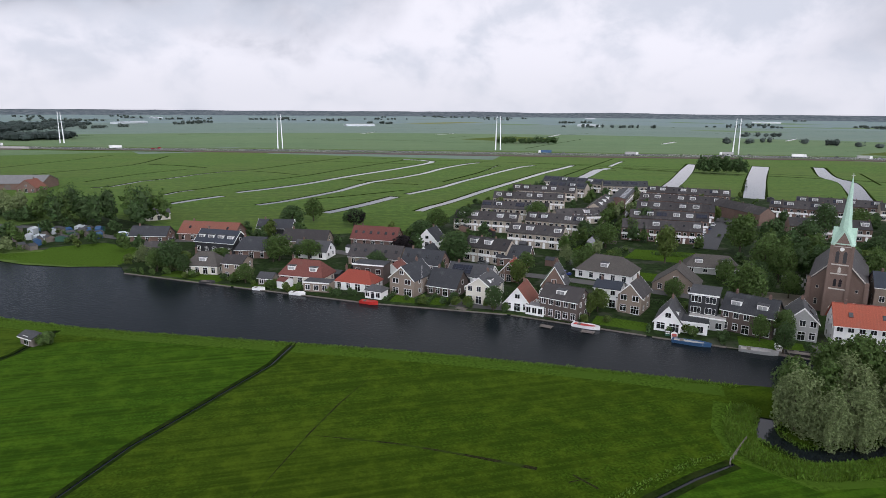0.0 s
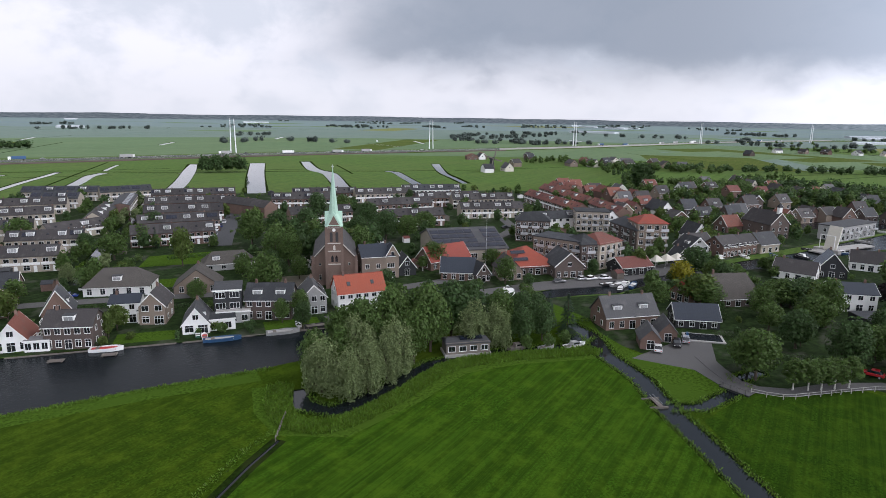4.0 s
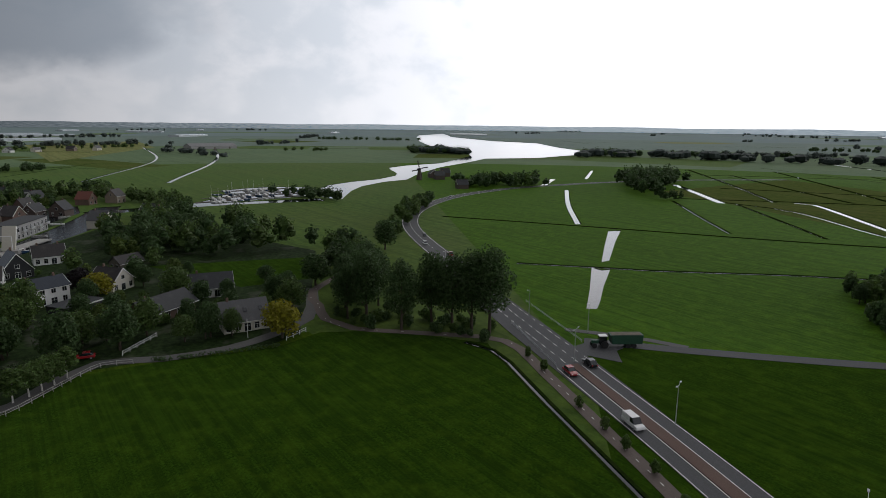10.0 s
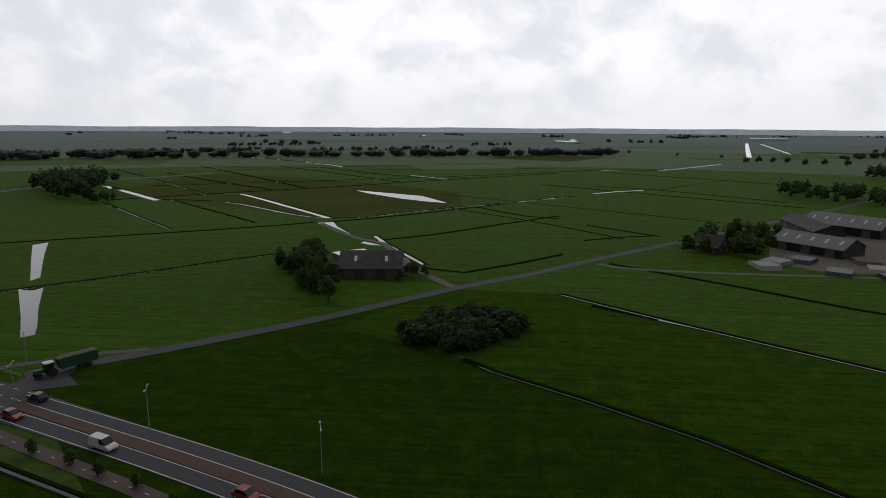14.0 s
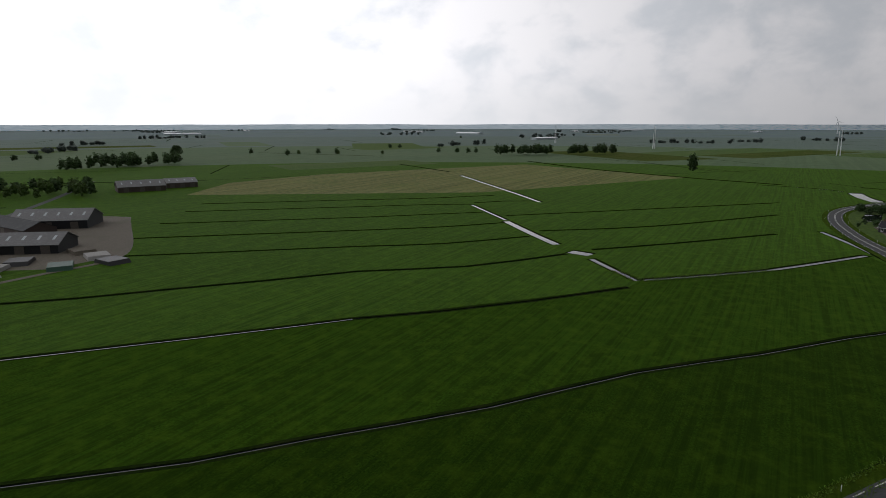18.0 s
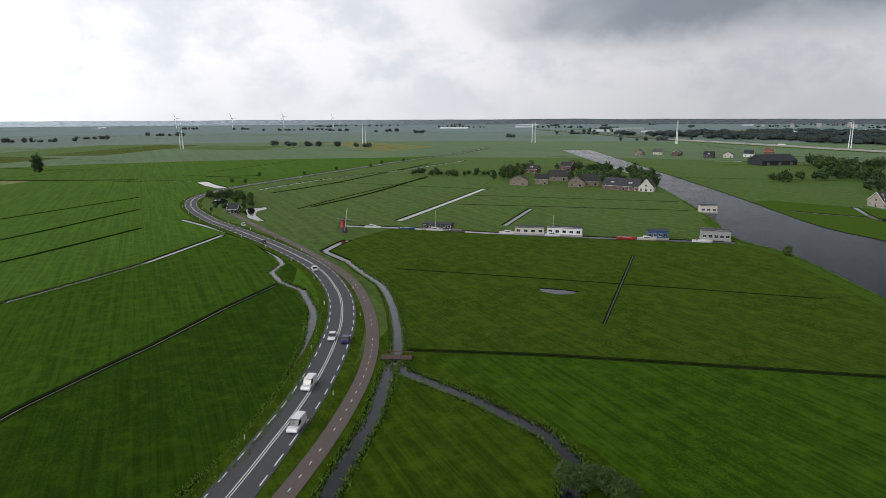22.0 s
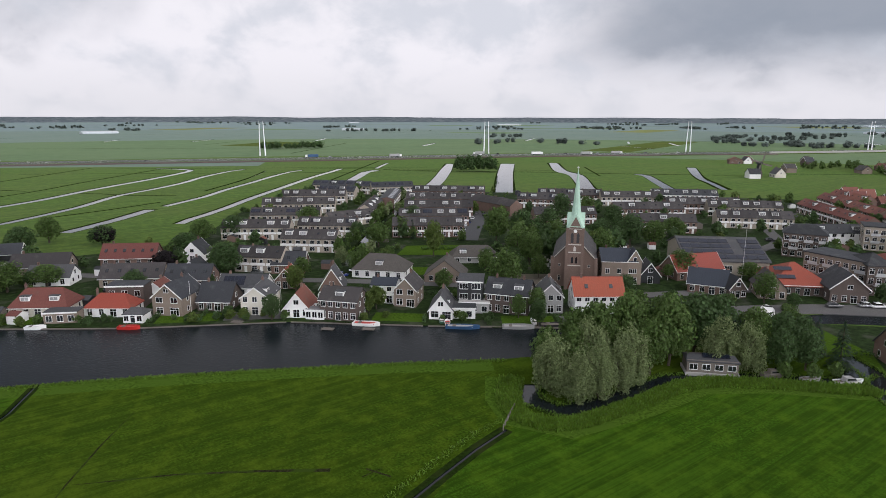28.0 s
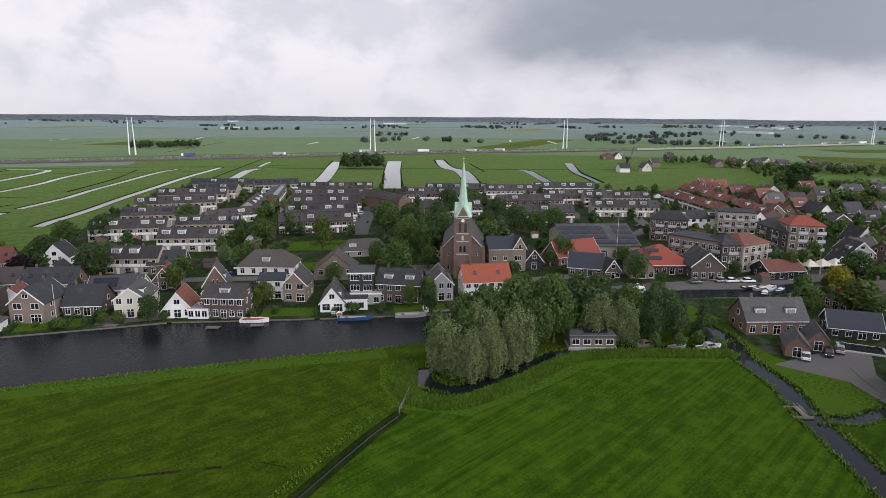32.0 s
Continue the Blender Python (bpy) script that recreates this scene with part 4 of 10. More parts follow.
def horizon():
    """A low glowing wall at the edge of the ground: far woods and towns with haze painted into its emission."""
    n, R, vs, fs = 360, 4700, [], []
    rnd = random.Random(5)
    top = 34.0
    for k in range(n):
        a = k * 2 * math.pi / n
        h = 33 + 5 * noise.noise((math.cos(a) * 9, math.sin(a) * 9, 0)) + rnd.uniform(0, 2.5)
        for z in (-3, h * 0.55, h):
            vs.append((R * math.cos(a), R * math.sin(a), z))
    for k in range(n):
        j = (k + 1) % n
        for i in (0, 1):
            fs.append((3 * j + i, 3 * k + i, 3 * k + i + 1, 3 * j + i + 1))
    m = bpy.data.materials.new("glowing_haze_backdrop")
    m.use_nodes = True
    nt = m.node_tree
    N, L = nt.nodes.new, nt.links.new
    pos = N("ShaderNodeNewGeometry").outputs["Position"]
    mp = N("ShaderNodeMapping")
    L(pos, mp.inputs["Vector"])
    mp.inputs["Scale"].default_value = (0.006, 0.006, 0.10)
    t = N("ShaderNodeTexNoise")
    L(mp.outputs[0], t.inputs["Vector"])
    t.inputs["Detail"].default_value = 6
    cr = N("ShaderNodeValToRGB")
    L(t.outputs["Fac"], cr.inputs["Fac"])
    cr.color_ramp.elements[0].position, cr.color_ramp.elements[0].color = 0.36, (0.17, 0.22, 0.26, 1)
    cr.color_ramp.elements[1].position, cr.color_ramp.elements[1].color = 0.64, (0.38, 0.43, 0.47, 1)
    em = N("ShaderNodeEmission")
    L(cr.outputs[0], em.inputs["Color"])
    d = N("ShaderNodeVectorMath")          # the painted haze glows more towards the sun
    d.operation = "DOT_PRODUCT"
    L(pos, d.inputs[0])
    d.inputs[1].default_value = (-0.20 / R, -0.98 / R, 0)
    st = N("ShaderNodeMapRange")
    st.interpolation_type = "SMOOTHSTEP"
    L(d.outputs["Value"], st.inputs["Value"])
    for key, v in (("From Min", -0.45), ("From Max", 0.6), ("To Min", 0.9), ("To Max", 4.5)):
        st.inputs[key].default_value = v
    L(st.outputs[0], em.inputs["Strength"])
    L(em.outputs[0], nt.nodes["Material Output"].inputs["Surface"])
    tagged(new("backdrop_horizon", data_mesh("backdrop_horizon", vs, fs, m)), "glowing wall with painted blue-grey haze, woods and towns", "backdrop", kind="structure")


horizon()

# ---- kinds of things: trees ----
def leaf_cloud(rnd, lobes, count, size, droop=0.0):
    """Leaf clumps as small bent four-cornered pieces, scattered over and a little inside the lobes (x, y, z, rx, ry, rz)."""
    vs, fs = [], []
    weights = [l[3] * l[4] + l[4] * l[5] for l in lobes]
    for _ in range(count):
        cx, cy, cz, ax, ay, az = rnd.choices(lobes, weights)[0]
        u, v = rnd.uniform(-1, 1), rnd.uniform(0, 2 * math.pi)
        s = math.sqrt(1 - u * u)
        k = rnd.uniform(0.72, 1.04)
        nrm = Vector((s * math.cos(v), s * math.sin(v), u))
        p = Vector((cx + nrm.x * ax * k, cy + nrm.y * ay * k, cz + nrm.z * az * k))
        nrm = (nrm + Vector((rnd.gauss(0, 0.5), rnd.gauss(0, 0.5), rnd.gauss(0.25, 0.5)))).normalized()
        q = nrm.to_track_quat("Z", "Y").to_matrix()
        a, b = size * rnd.uniform(0.6, 1.3), size * rnd.uniform(0.5, 1.1)
        turn = rnd.uniform(0, 6.28)
        c, d = math.cos(turn), math.sin(turn)
        k0 = len(vs)
        for x, y, z in ((-a, 0, -0.15 * a), (0, -b, 0), (a, 0, -0.15 * a - droop * a), (0, b, 0.05 * a)):
            vs.append(tuple(p + q @ Vector((x * c - y * d, x * d + y * c, z))))
        fs.append((k0, k0 + 1, k0 + 2)), fs.append((k0, k0 + 2, k0 + 3))
    return vs, fs


def add_hearts(rnd, lobes, vs, fs, scale=0.80):
    """A dense lumpy heart inside each lobe, so that far crowns don't show the sky through."""
    for cx, cy, cz, ax, ay, az in lobes:
        k0, n = len(vs), 6
        vs.append((cx, cy, cz - az * scale))
        for ring_z in (-0.5, 0.45):
            r = math.sqrt(1 - ring_z * ring_z) * scale
            for i in range(n):
                a, q = i * 6.2832 / n + ring_z, rnd.uniform(0.78, 1.08)
                vs.append((cx + ax * r * q * math.cos(a), cy + ay * r * q * math.sin(a), cz + az * ring_z * scale * rnd.uniform(0.85, 1.1)))
        vs.append((cx, cy, cz + az * scale))
        for i in range(n):
            j = (i + 1) % n
            fs.append((k0, k0 + 1 + j, k0 + 1 + i)), fs.append((k0 + 1 + i, k0 + 1 + j, k0 + 1 + n + j, k0 + 1 + n + i)), fs.append((k0 + 1 + n + i, k0 + 1 + n + j, k0 + 2 * n + 1))


def crown_lobes(rnd, h, w, base, n, tall=1.0):
    lobes = [(0, 0, (base + h) / 2, w * 0.33, w * 0.33, (h - base) * 0.42)]
    for k in range(n):
        a = k * 2.4 + rnd.uniform(-0.5, 0.5)
        f = (k + 0.5) / n
        z = base + (h - base) * (0.16 + 0.72 * f)
        out = w * 0.5 * (0.62 if tall > 1 else 0.60) * math.sqrt(max(0.08, 1 - (2 * f - 0.85) ** 2)) * rnd.uniform(0.75, 1.1)
        r = w * rnd.uniform(0.16, 0.25)
        lobes.append((out * math.cos(a), out * math.sin(a), z, r, r, r * rnd.uniform(0.7, 1.0) * tall))
    return lobes


def plume_lobes(rnd, h, w, base, n):
    """The crown of an old willow: a bunch of upright plumes of unequal height."""
    lobes = []
    for k in range(n):
        f = (k + 0.5) / n
        a, out = k * 2.4 + rnd.uniform(-0.4, 0.4), w * 0.37 * math.sqrt(f)
        top = h * (1.0 - 0.42 * f) * rnd.uniform(0.86, 1.0)
        r = w * rnd.uniform(0.10, 0.15)
        x, y = out * math.cos(a), out * math.sin(a)
        lobes.append((x, y, (base + top) * 0.5, r * 1.2, r * 1.2, (top - base) * 0.47))
        for j in range(3):
            b = rnd.uniform(0, 6.28)
            lobes.append((x + r * 0.8 * math.cos(b), y + r * 0.8 * math.sin(b), base + (top - base) * rnd.uniform(0.14, 0.86), r * 0.7, r * 0.7, r * rnd.uniform(0.9, 1.5)))
    return lobes


def trunk_mesh(rnd, h, w, base, bark, thick):
    bm = bmesh.new()
    top = base + (h - base) * 0.55
    lean = Vector((rnd.uniform(-0.2, 0.2), rnd.uniform(-0.2, 0.2), 0))
    pts = [Vector((0, 0, -0.2)), Vector((0, 0, base * 0.6)) + lean * 0.5, Vector((0, 0, top)) + lean]
    add_tube(bm, pts[0], pts[1], thick * 1.25, thick, 8)
    add_tube(bm, pts[1], pts[2], thick, thick * 0.45, 8)
    for k in range(5):
        a = k * 2.4
        s = pts[1].lerp(pts[2], 0.1 + 0.16 * k)
        e = s + Vector((math.cos(a) * w * 0.3, math.sin(a) * w * 0.3, (h - base) * 0.24))
        add_tube(bm, s, e, thick * 0.5, thick * 0.12, 5)
    return mesh_of("trunk", bm, bark)


TREES = {}


def tree_kind(kind, variants, h, w, base, leaf, bark, lobes, count, size, thick, tall=1.0, droop=0.0, name="tree"):
    for v in range(variants):
        rnd = random.Random(hash((len(kind), v, int(h * 10))))
        hh = h * (1 + 0.06 * (v - 1))
        vs, fs = leaf_cloud(rnd, plume_lobes(rnd, hh, w, base, lobes) if kind == "willow" else crown_lobes(rnd, hh, w, base, lobes, tall), count, size, droop)
        TREES.setdefault(kind, []).append((hh, w, trunk_mesh(rnd, hh, w, base, bark, thick), data_mesh("crown", vs, fs, leaf), name))


tree_kind("broad", 4, 10, 8.5, 1.6, LEAF, BARK, 22, 2400, 0.29, 0.24)
tree_kind("dark", 3, 10, 8.0, 1.4, LEAF_D, BARK, 22, 2400, 0.29, 0.25)
tree_kind("light", 2, 10, 8.0, 1.6, LEAF_L, BARK, 16, 1500, 0.40, 0.22)
tree_kind("willow", 4, 12, 8.5, -0.6, LEAF_W, BARK, 13, 5200, 0.21, 0.30, 1.6, 0.5)
tree_kind("poplar", 3, 19, 11.0, 4.0, LEAF_D, BARK, 34, 4200, 0.31, 0.34, 1.15)
tree_kind("gold", 1, 8, 8.5, 1.2, LEAF_Y, BARK, 15, 1400, 0.36, 0.22)
tree_kind("purple", 1, 9, 8, 1.5, LEAF_P, BARK, 15, 1300, 0.42, 0.22)
tree_kind("birch", 2, 8.5, 5, 2.2, LEAF, BIRCH, 13, 900, 0.32, 0.15, 1.3, 0.3)
tree_kind("column", 2, 14, 4.2, 0.8, LEAF_D, BARK, 20, 1300, 0.38, 0.25, 1.6)
tree_kind("shrub", 3, 2.6, 3.2, 0.1, LEAF, BARK, 9, 420, 0.26, 0.06)
tree_kind("dshrub", 2, 2.6, 3.2, 0.1, LEAF_D, BARK, 9, 420, 0.26, 0.06)
tree_kind("lshrub", 2, 2.4, 3.0, 0.1, LEAF_L, BARK, 9, 420, 0.24, 0.06)


def conifer_kind():
    rnd = random.Random(77)
    vs, fs = [], []
    for k in range(26):
        f = k / 25
        z, r = 1.0 + 10 * f, 2.7 * (1 - f) ** 0.85 + 0.15
        for j in range(max(5, int(46 * (1 - f)))):
            a = rnd.uniform(0, 6.283)
            rr = r * rnd.uniform(0.55, 1.05)
            p = Vector((rr * math.cos(a), rr * math.sin(a), z - 0.35 * rr + rnd.uniform(-0.2, 0.2)))
            d = Vector((math.cos(a), math.sin(a), -0.45))
            t = Vector((-math.sin(a), math.cos(a), rnd.uniform(-0.3, 0.3)))
            s = rnd.uniform(0.3, 0.55)
            i = len(vs)
            vs.extend(tuple(q) for q in (p - d * s, p + t * s * 0.5, p + d * s, p - t * s * 0.5))
            fs.append((i, i + 1, i + 2, i + 3))
    TREES["conifer"] = [(11.5, 5.4, mesh_of("trunk", tube((0, 0, -0.2), (0, 0, 10.5), 0.2, 0.04), BARK), data_mesh("crown", vs, fs, LEAF_C), "conifer")]


conifer_kind()
TREE_LABELS = {
    "broad": ("leafy green broadleaf tree", "tree"), "dark": ("dense dark green broadleaf tree", "tree"), "light": ("fresh light green broadleaf tree", "tree"),
    "willow": ("silvery grey-green willow", "tree"), "poplar": ("tall dark green poplar", "tree"),
    "gold": ("tree with golden yellow leaves", "tree"), "purple": ("dark purple leaved copper beech", "tree"), "birch": ("slender birch with pale white trunk", "tree"),
    "column": ("tall narrow dark green tree", "tree"), "shrub": ("rounded green garden shrub", "shrub"), "dshrub": ("rounded dark green garden shrub", "shrub"),
    "lshrub": ("light green flowering garden shrub", "shrub"), "conifer": ("dark green pointed conifer", "tree")}
PLACES = {"g": "in a village garden", "m": "at the edge of a meadow", "w": "at the water's edge", "r": "beside the road", "f": "by a farmyard", "p": "in the churchyard"}
_tree_no = [0]


def tree(kind, x, y, h, w=None, where="g"):
    k = _tree_no[0] = _tree_no[0] + 1
    rnd = random.Random(k * 7 + 3)
    hh, ww, trunk, crown, name = rnd.choice(TREES[kind])
    sz = h / hh
    sx = (w / ww) if w else sz * rnd.uniform(0.92, 1.1)
    label, cat = TREE_LABELS[kind]
    m = pose(x, y, 0, 0, 0, rnd.uniform(0, 360)) @ Matrix.Diagonal((sx, sx * rnd.uniform(0.92, 1.08), sz, 1))
    t = new("shrub" if cat == "shrub" else name, crown if cat == "shrub" else trunk)
    t.matrix_world = m
    tagged(t, label + " " + PLACES[where], cat)
    if cat != "shrub":
        part("crown", crown, None, t)
    return t


def wood(name, spots, leaf, label):
    """Many trees too far to pick apart, joined: spots of (x, y, h, w)."""
    vs, fs = [], []
    rr = random.Random(len(spots))
    for x, y, h, w in spots:
        lobes = [(x + dx, y + dy, z, a, b, c) for dx, dy, z, a, b, c in crown_lobes(rr, h, w, h * 0.08, 9)]
        far = math.hypot(x, y)
        v2, f2 = leaf_cloud(rr, lobes, (180 if far < 450 else 70) if h > 4 else 60, min(0.62 if far < 450 else 1.1, 0.10 + 0.075 * h))
        k = len(vs)
        vs += v2
        fs += [tuple(i + k for i in f) for f in f2]
        add_hearts(rr, lobes[:6] if h > 4 else lobes[:2], vs, fs)
    return tagged(new(name, data_mesh(name, vs, fs, leaf)), label, "wood", kind="stuff")


def hedge(pts, w, h, leaf, label, density=26):
    """A clipped hedge along a line: a body of leaf clumps, one thing."""
    rnd = random.Random(int(pts[0][0] * 10))
    vs, fs = [], []
    line = smooth(pts, 1.0) if len(pts) > 2 else [tuple(Vector(pts[0]).lerp(Vector(pts[1]), t)) for t in np.linspace(0, 1, max(2, int((Vector(pts[1]) - Vector(pts[0])).length)))]
    for x, y in line:
        v2, f2 = leaf_cloud(rnd, [(x, y, h * 0.5, w * 0.55, w * 0.55, h * 0.5)], density, 0.22)
        k = len(vs)
        vs += v2
        fs += [tuple(i + k for i in f) for f in f2]
    return tagged(new("hedge", data_mesh("hedge", vs, fs, leaf)), label, "hedge")


# ---- kinds of things: windows and houses ----
MESHES = {}


def lattice(xs, zs, holes, y0, y1, glass=False):
    """A flat frame in one piece: the cells of a grid from y0 to y1, open (or glazed, material 1) where holes says."""
    bm = bmesh.new()
    f0 = [[bm.verts.new((x, y0, z)) for z in zs] for x in xs]
    f1 = [[bm.verts.new((x, y1, z)) for z in zs] for x in xs]
    nx, nz = len(xs) - 1, len(zs) - 1
    solid = {(i, k) for i in range(nx) for k in range(nz) if glass or (i, k) not in holes}
    for i, k in solid:
        f = bm.faces.new((f0[i][k], f0[i + 1][k], f0[i + 1][k + 1], f0[i][k + 1]))
        f.material_index = 1 if (i, k) in holes else 0
        bm.faces.new((f1[i][k], f1[i][k + 1], f1[i + 1][k + 1], f1[i + 1][k]))
        for (di, dk), (p, q) in (((0, -1), ((i, k), (i + 1, k))), ((0, 1), ((i + 1, k + 1), (i, k + 1))), ((-1, 0), ((i, k + 1), (i, k))), ((1, 0), ((i + 1, k), (i + 1, k + 1)))):
            if (i + di, k + dk) not in solid:
                bm.faces.new((f0[q[0]][q[1]], f0[p[0]][p[1]], f1[p[0]][p[1]], f1[q[0]][q[1]]))
    return bm


def frame_grid(w, h):
    b, bar = 0.065, 0.05
    n = max(1, int(w / 0.85 + 0.5)) if w > 1.0 else 1
    xs, zs, holes = [-w / 2], [-0.05], set()
    step = (w - 2 * b - (n - 1) * bar) / n
    x = -w / 2 + b
    for k in range(n):
        xs += [x, x + step]
        x += step + bar
    xs.append(w / 2)
    zs += [b, h * 0.66, h * 0.66 + bar, h - b, h] if h > 1.6 else [b, h - b, h]
    for i in range(n):
        holes.add((2 * i + 1, 1))
        if h > 1.6:
            holes.add((2 * i + 1, 3))
    return xs, zs, holes


FINE = [True]         # whether panes are parts of their own


def plain_window(parent, m, w, h, frame_mat=None, glass=None):
    """A window of one mesh, frame and panes, for houses far off."""
    fm = frame_mat or WHITE
    glass = glass or GLASS
    key = ("plain", round(w, 2), round(h, 2), fm.name, glass.name)
    if key not in MESHES:
        xs, zs, holes = frame_grid(w, h)
        MESHES[key] = mesh_of("window", lattice(xs, zs, holes, -0.07, 0.03, True), fm, glass)
    return part("window", MESHES[key], None, parent, m=m)


def window(parent, m, w, h, frame_mat=None):
    if not FINE[0]:
        return plain_window(parent, m, w, h, frame_mat)
    fm = frame_mat or WHITE
    key = ("win", round(w, 2), round(h, 2), fm.name)
    if key not in MESHES:
        xs, zs, holes = frame_grid(w, h)
        MESHES[key] = (mesh_of("window_frame", lattice(xs, zs, holes, -0.10, 0.04), fm), mesh_of("pane", box(-w / 2 + 0.05, w / 2 - 0.05, -0.03, 0.02, 0.05, h - 0.05), GLASS))
    a, b = MESHES[key]
    f = part("window", a, None, parent, m=m)
    part("pane", b, None, f)
    return f


def prism(pts, a, b, axis="y", bm=None):
    """A solid: the outline pts (across, z) drawn out from a to b along axis, in bm if given."""
    bm = bm or bmesh.new()
    if axis == "y":
        r0, r1 = [bm.verts.new((p, a, z)) for p, z in pts], [bm.verts.new((p, b, z)) for p, z in pts]
    else:
        r0, r1 = [bm.verts.new((a, p, z)) for p, z in pts], [bm.verts.new((b, p, z)) for p, z in pts]
    bm.faces.new(r0), bm.faces.new(r1[::-1])
    n = len(pts)
    for i in range(n):
        bm.faces.new((r0[i], r1[i], r1[(i + 1) % n], r0[(i + 1) % n]))
    bmesh.ops.recalc_face_normals(bm, faces=bm.faces)
    return bm


def hip_roof(w, d, eave, ridge, over, along, hip):
    """A closed roof over w x d (x from -w/2, y from 0): along: ridge direction; hip: how far each end of the ridge is drawn in."""
    bm = bmesh.new()
    x0, x1, y0, y1 = -w / 2 - over, w / 2 + over, -over, d + over
    ez = eave - over * 0.5
    if along == "x":
        a, b = Vector((x0 + hip, d / 2, ridge)), Vector((x1 - hip, d / 2, ridge))
    else:
        a, b = Vector((0, y0 + hip, ridge)), Vector((0, y1 - hip, ridge))
    c = [bm.verts.new(p) for p in ((x0, y0, ez), (x1, y0, ez), (x1, y1, ez), (x0, y1, ez))]
    lo = [bm.verts.new(p) for p in ((x0, y0, ez - 0.18), (x1, y0, ez - 0.18), (x1, y1, ez - 0.18), (x0, y1, ez - 0.18))]
    p, q = bm.verts.new(a), bm.verts.new(b)
    if along == "x":
        bm.faces.new((c[0], c[1], q, p)), bm.faces.new((c[1], c[2], q)), bm.faces.new((c[2], c[3], p, q)), bm.faces.new((c[3], c[0], p))
    else:
        bm.faces.new((c[0], c[1], p)), bm.faces.new((c[1], c[2], q, p)), bm.faces.new((c[2], c[3], q)), bm.faces.new((c[3], c[0], p, q))
    for i in range(4):
        j = (i + 1) % 4
        bm.faces.new((lo[i], lo[j], c[j], c[i]))
    bm.faces.new(lo[::-1])
    return bm


def roof_slabs(w, d, eave, ridge, over, along, thick=0.2):
    """The two sloping slabs of a gable roof as one mesh."""
    bm = bmesh.new()
    half, length = (w / 2, d) if along == "y" else (d / 2, w)
    slope = (ridge - eave) / half
    for s in (-1, 1):
        prof = [(0, ridge + 0.02), (s * (half + over), eave - slope * over + 0.02), (s * (half + over), eave - slope * over + thick), (0, ridge + thick + 0.06)]
        if along == "y":
            prism(prof, -over, length + over, "y", bm)
        else:
            prism([(p + d / 2, z) for p, z in prof], -length / 2 - over, length / 2 + over, "x", bm)
    return [bm]


def verge(w, d, eave, ridge, over, along, mat, parent):
    """White barge boards on both gables."""
    half = w / 2 if along == "y" else d / 2
    slope = (ridge - eave) / half
    ends = (-over - 0.05, d + over - 0.01) if along == "y" else (-w / 2 - over - 0.05, w / 2 + over - 0.01)
    for e in ends:
        bm = bmesh.new()
        for s in (-1, 1):
            prof = [(0, ridge - 0.10), (s * (half + over), eave - slope * over - 0.10), (s * (half + over), eave - slope * over + 0.24), (0, ridge + 0.28)]
            prism(prof, e, e + 0.06, "y", bm) if along == "y" else prism([(p + d / 2, z) for p, z in prof], e, e + 0.06, "x", bm)
        part("barge_board", bm, mat, parent, "painted barge board")


def chimney(parent, x, y, z, mat, h=1.1, w=0.6):
    c = part("chimney", box(x - w / 2, x + w / 2, y - w * 0.4, y + w * 0.4, z - 0.9, z + h, 0.03), mat, parent)
    if FINE[0]:
        part("chimney_pot", tube((x, y, z + h), (x, y, z + h + 0.35), 0.11, 0.09), BRICK_R, c)


def dormer(parent, m, w, h, depth, wall, roof=None):
    """A box dormer: its front stands at the local origin, it runs back along +y."""
    key = ("dormer", round(w, 2), round(h, 2), round(depth, 2), wall.name)
    if key not in MESHES:
        MESHES[key] = (mesh_of("dormer", box(-w / 2, w / 2, 0, depth, 0, h), wall), mesh_of("dormer_roof", box(-w / 2 - 0.12, w / 2 + 0.12, -0.15, depth, h, h + 0.14), roof or BITUMEN))
    a, b = MESHES[key]
    dm = part("dormer", a, None, parent, m=m)
    part("dormer_roof", b, None, dm)
    plain_window(dm, pose(0, -0.01, 0.30), w - 0.4, h - 0.5, glass=CURTAIN)
    return dm


TAKEN = []            # middles and radii of what is built on, for the planting


def front(L, R):
    """The pose of a building whose front runs from L to R as seen from before it, and its width."""
    L, R = Vector(L), Vector(R)
    m, v = (L + R) / 2, R - L
    back = Vector((-v.y, v.x)).normalized()
    steps = max(1, int(v.length / 7))
    for k in range(steps):
        p = L.lerp(R, (k + 0.5) / steps) + back * 4
        TAKEN.append((p.x, p.y, 6.0))
    return pose(m.x, m.y, 0, 0, 0, math.degrees(math.atan2(v.y, v.x))), v.length


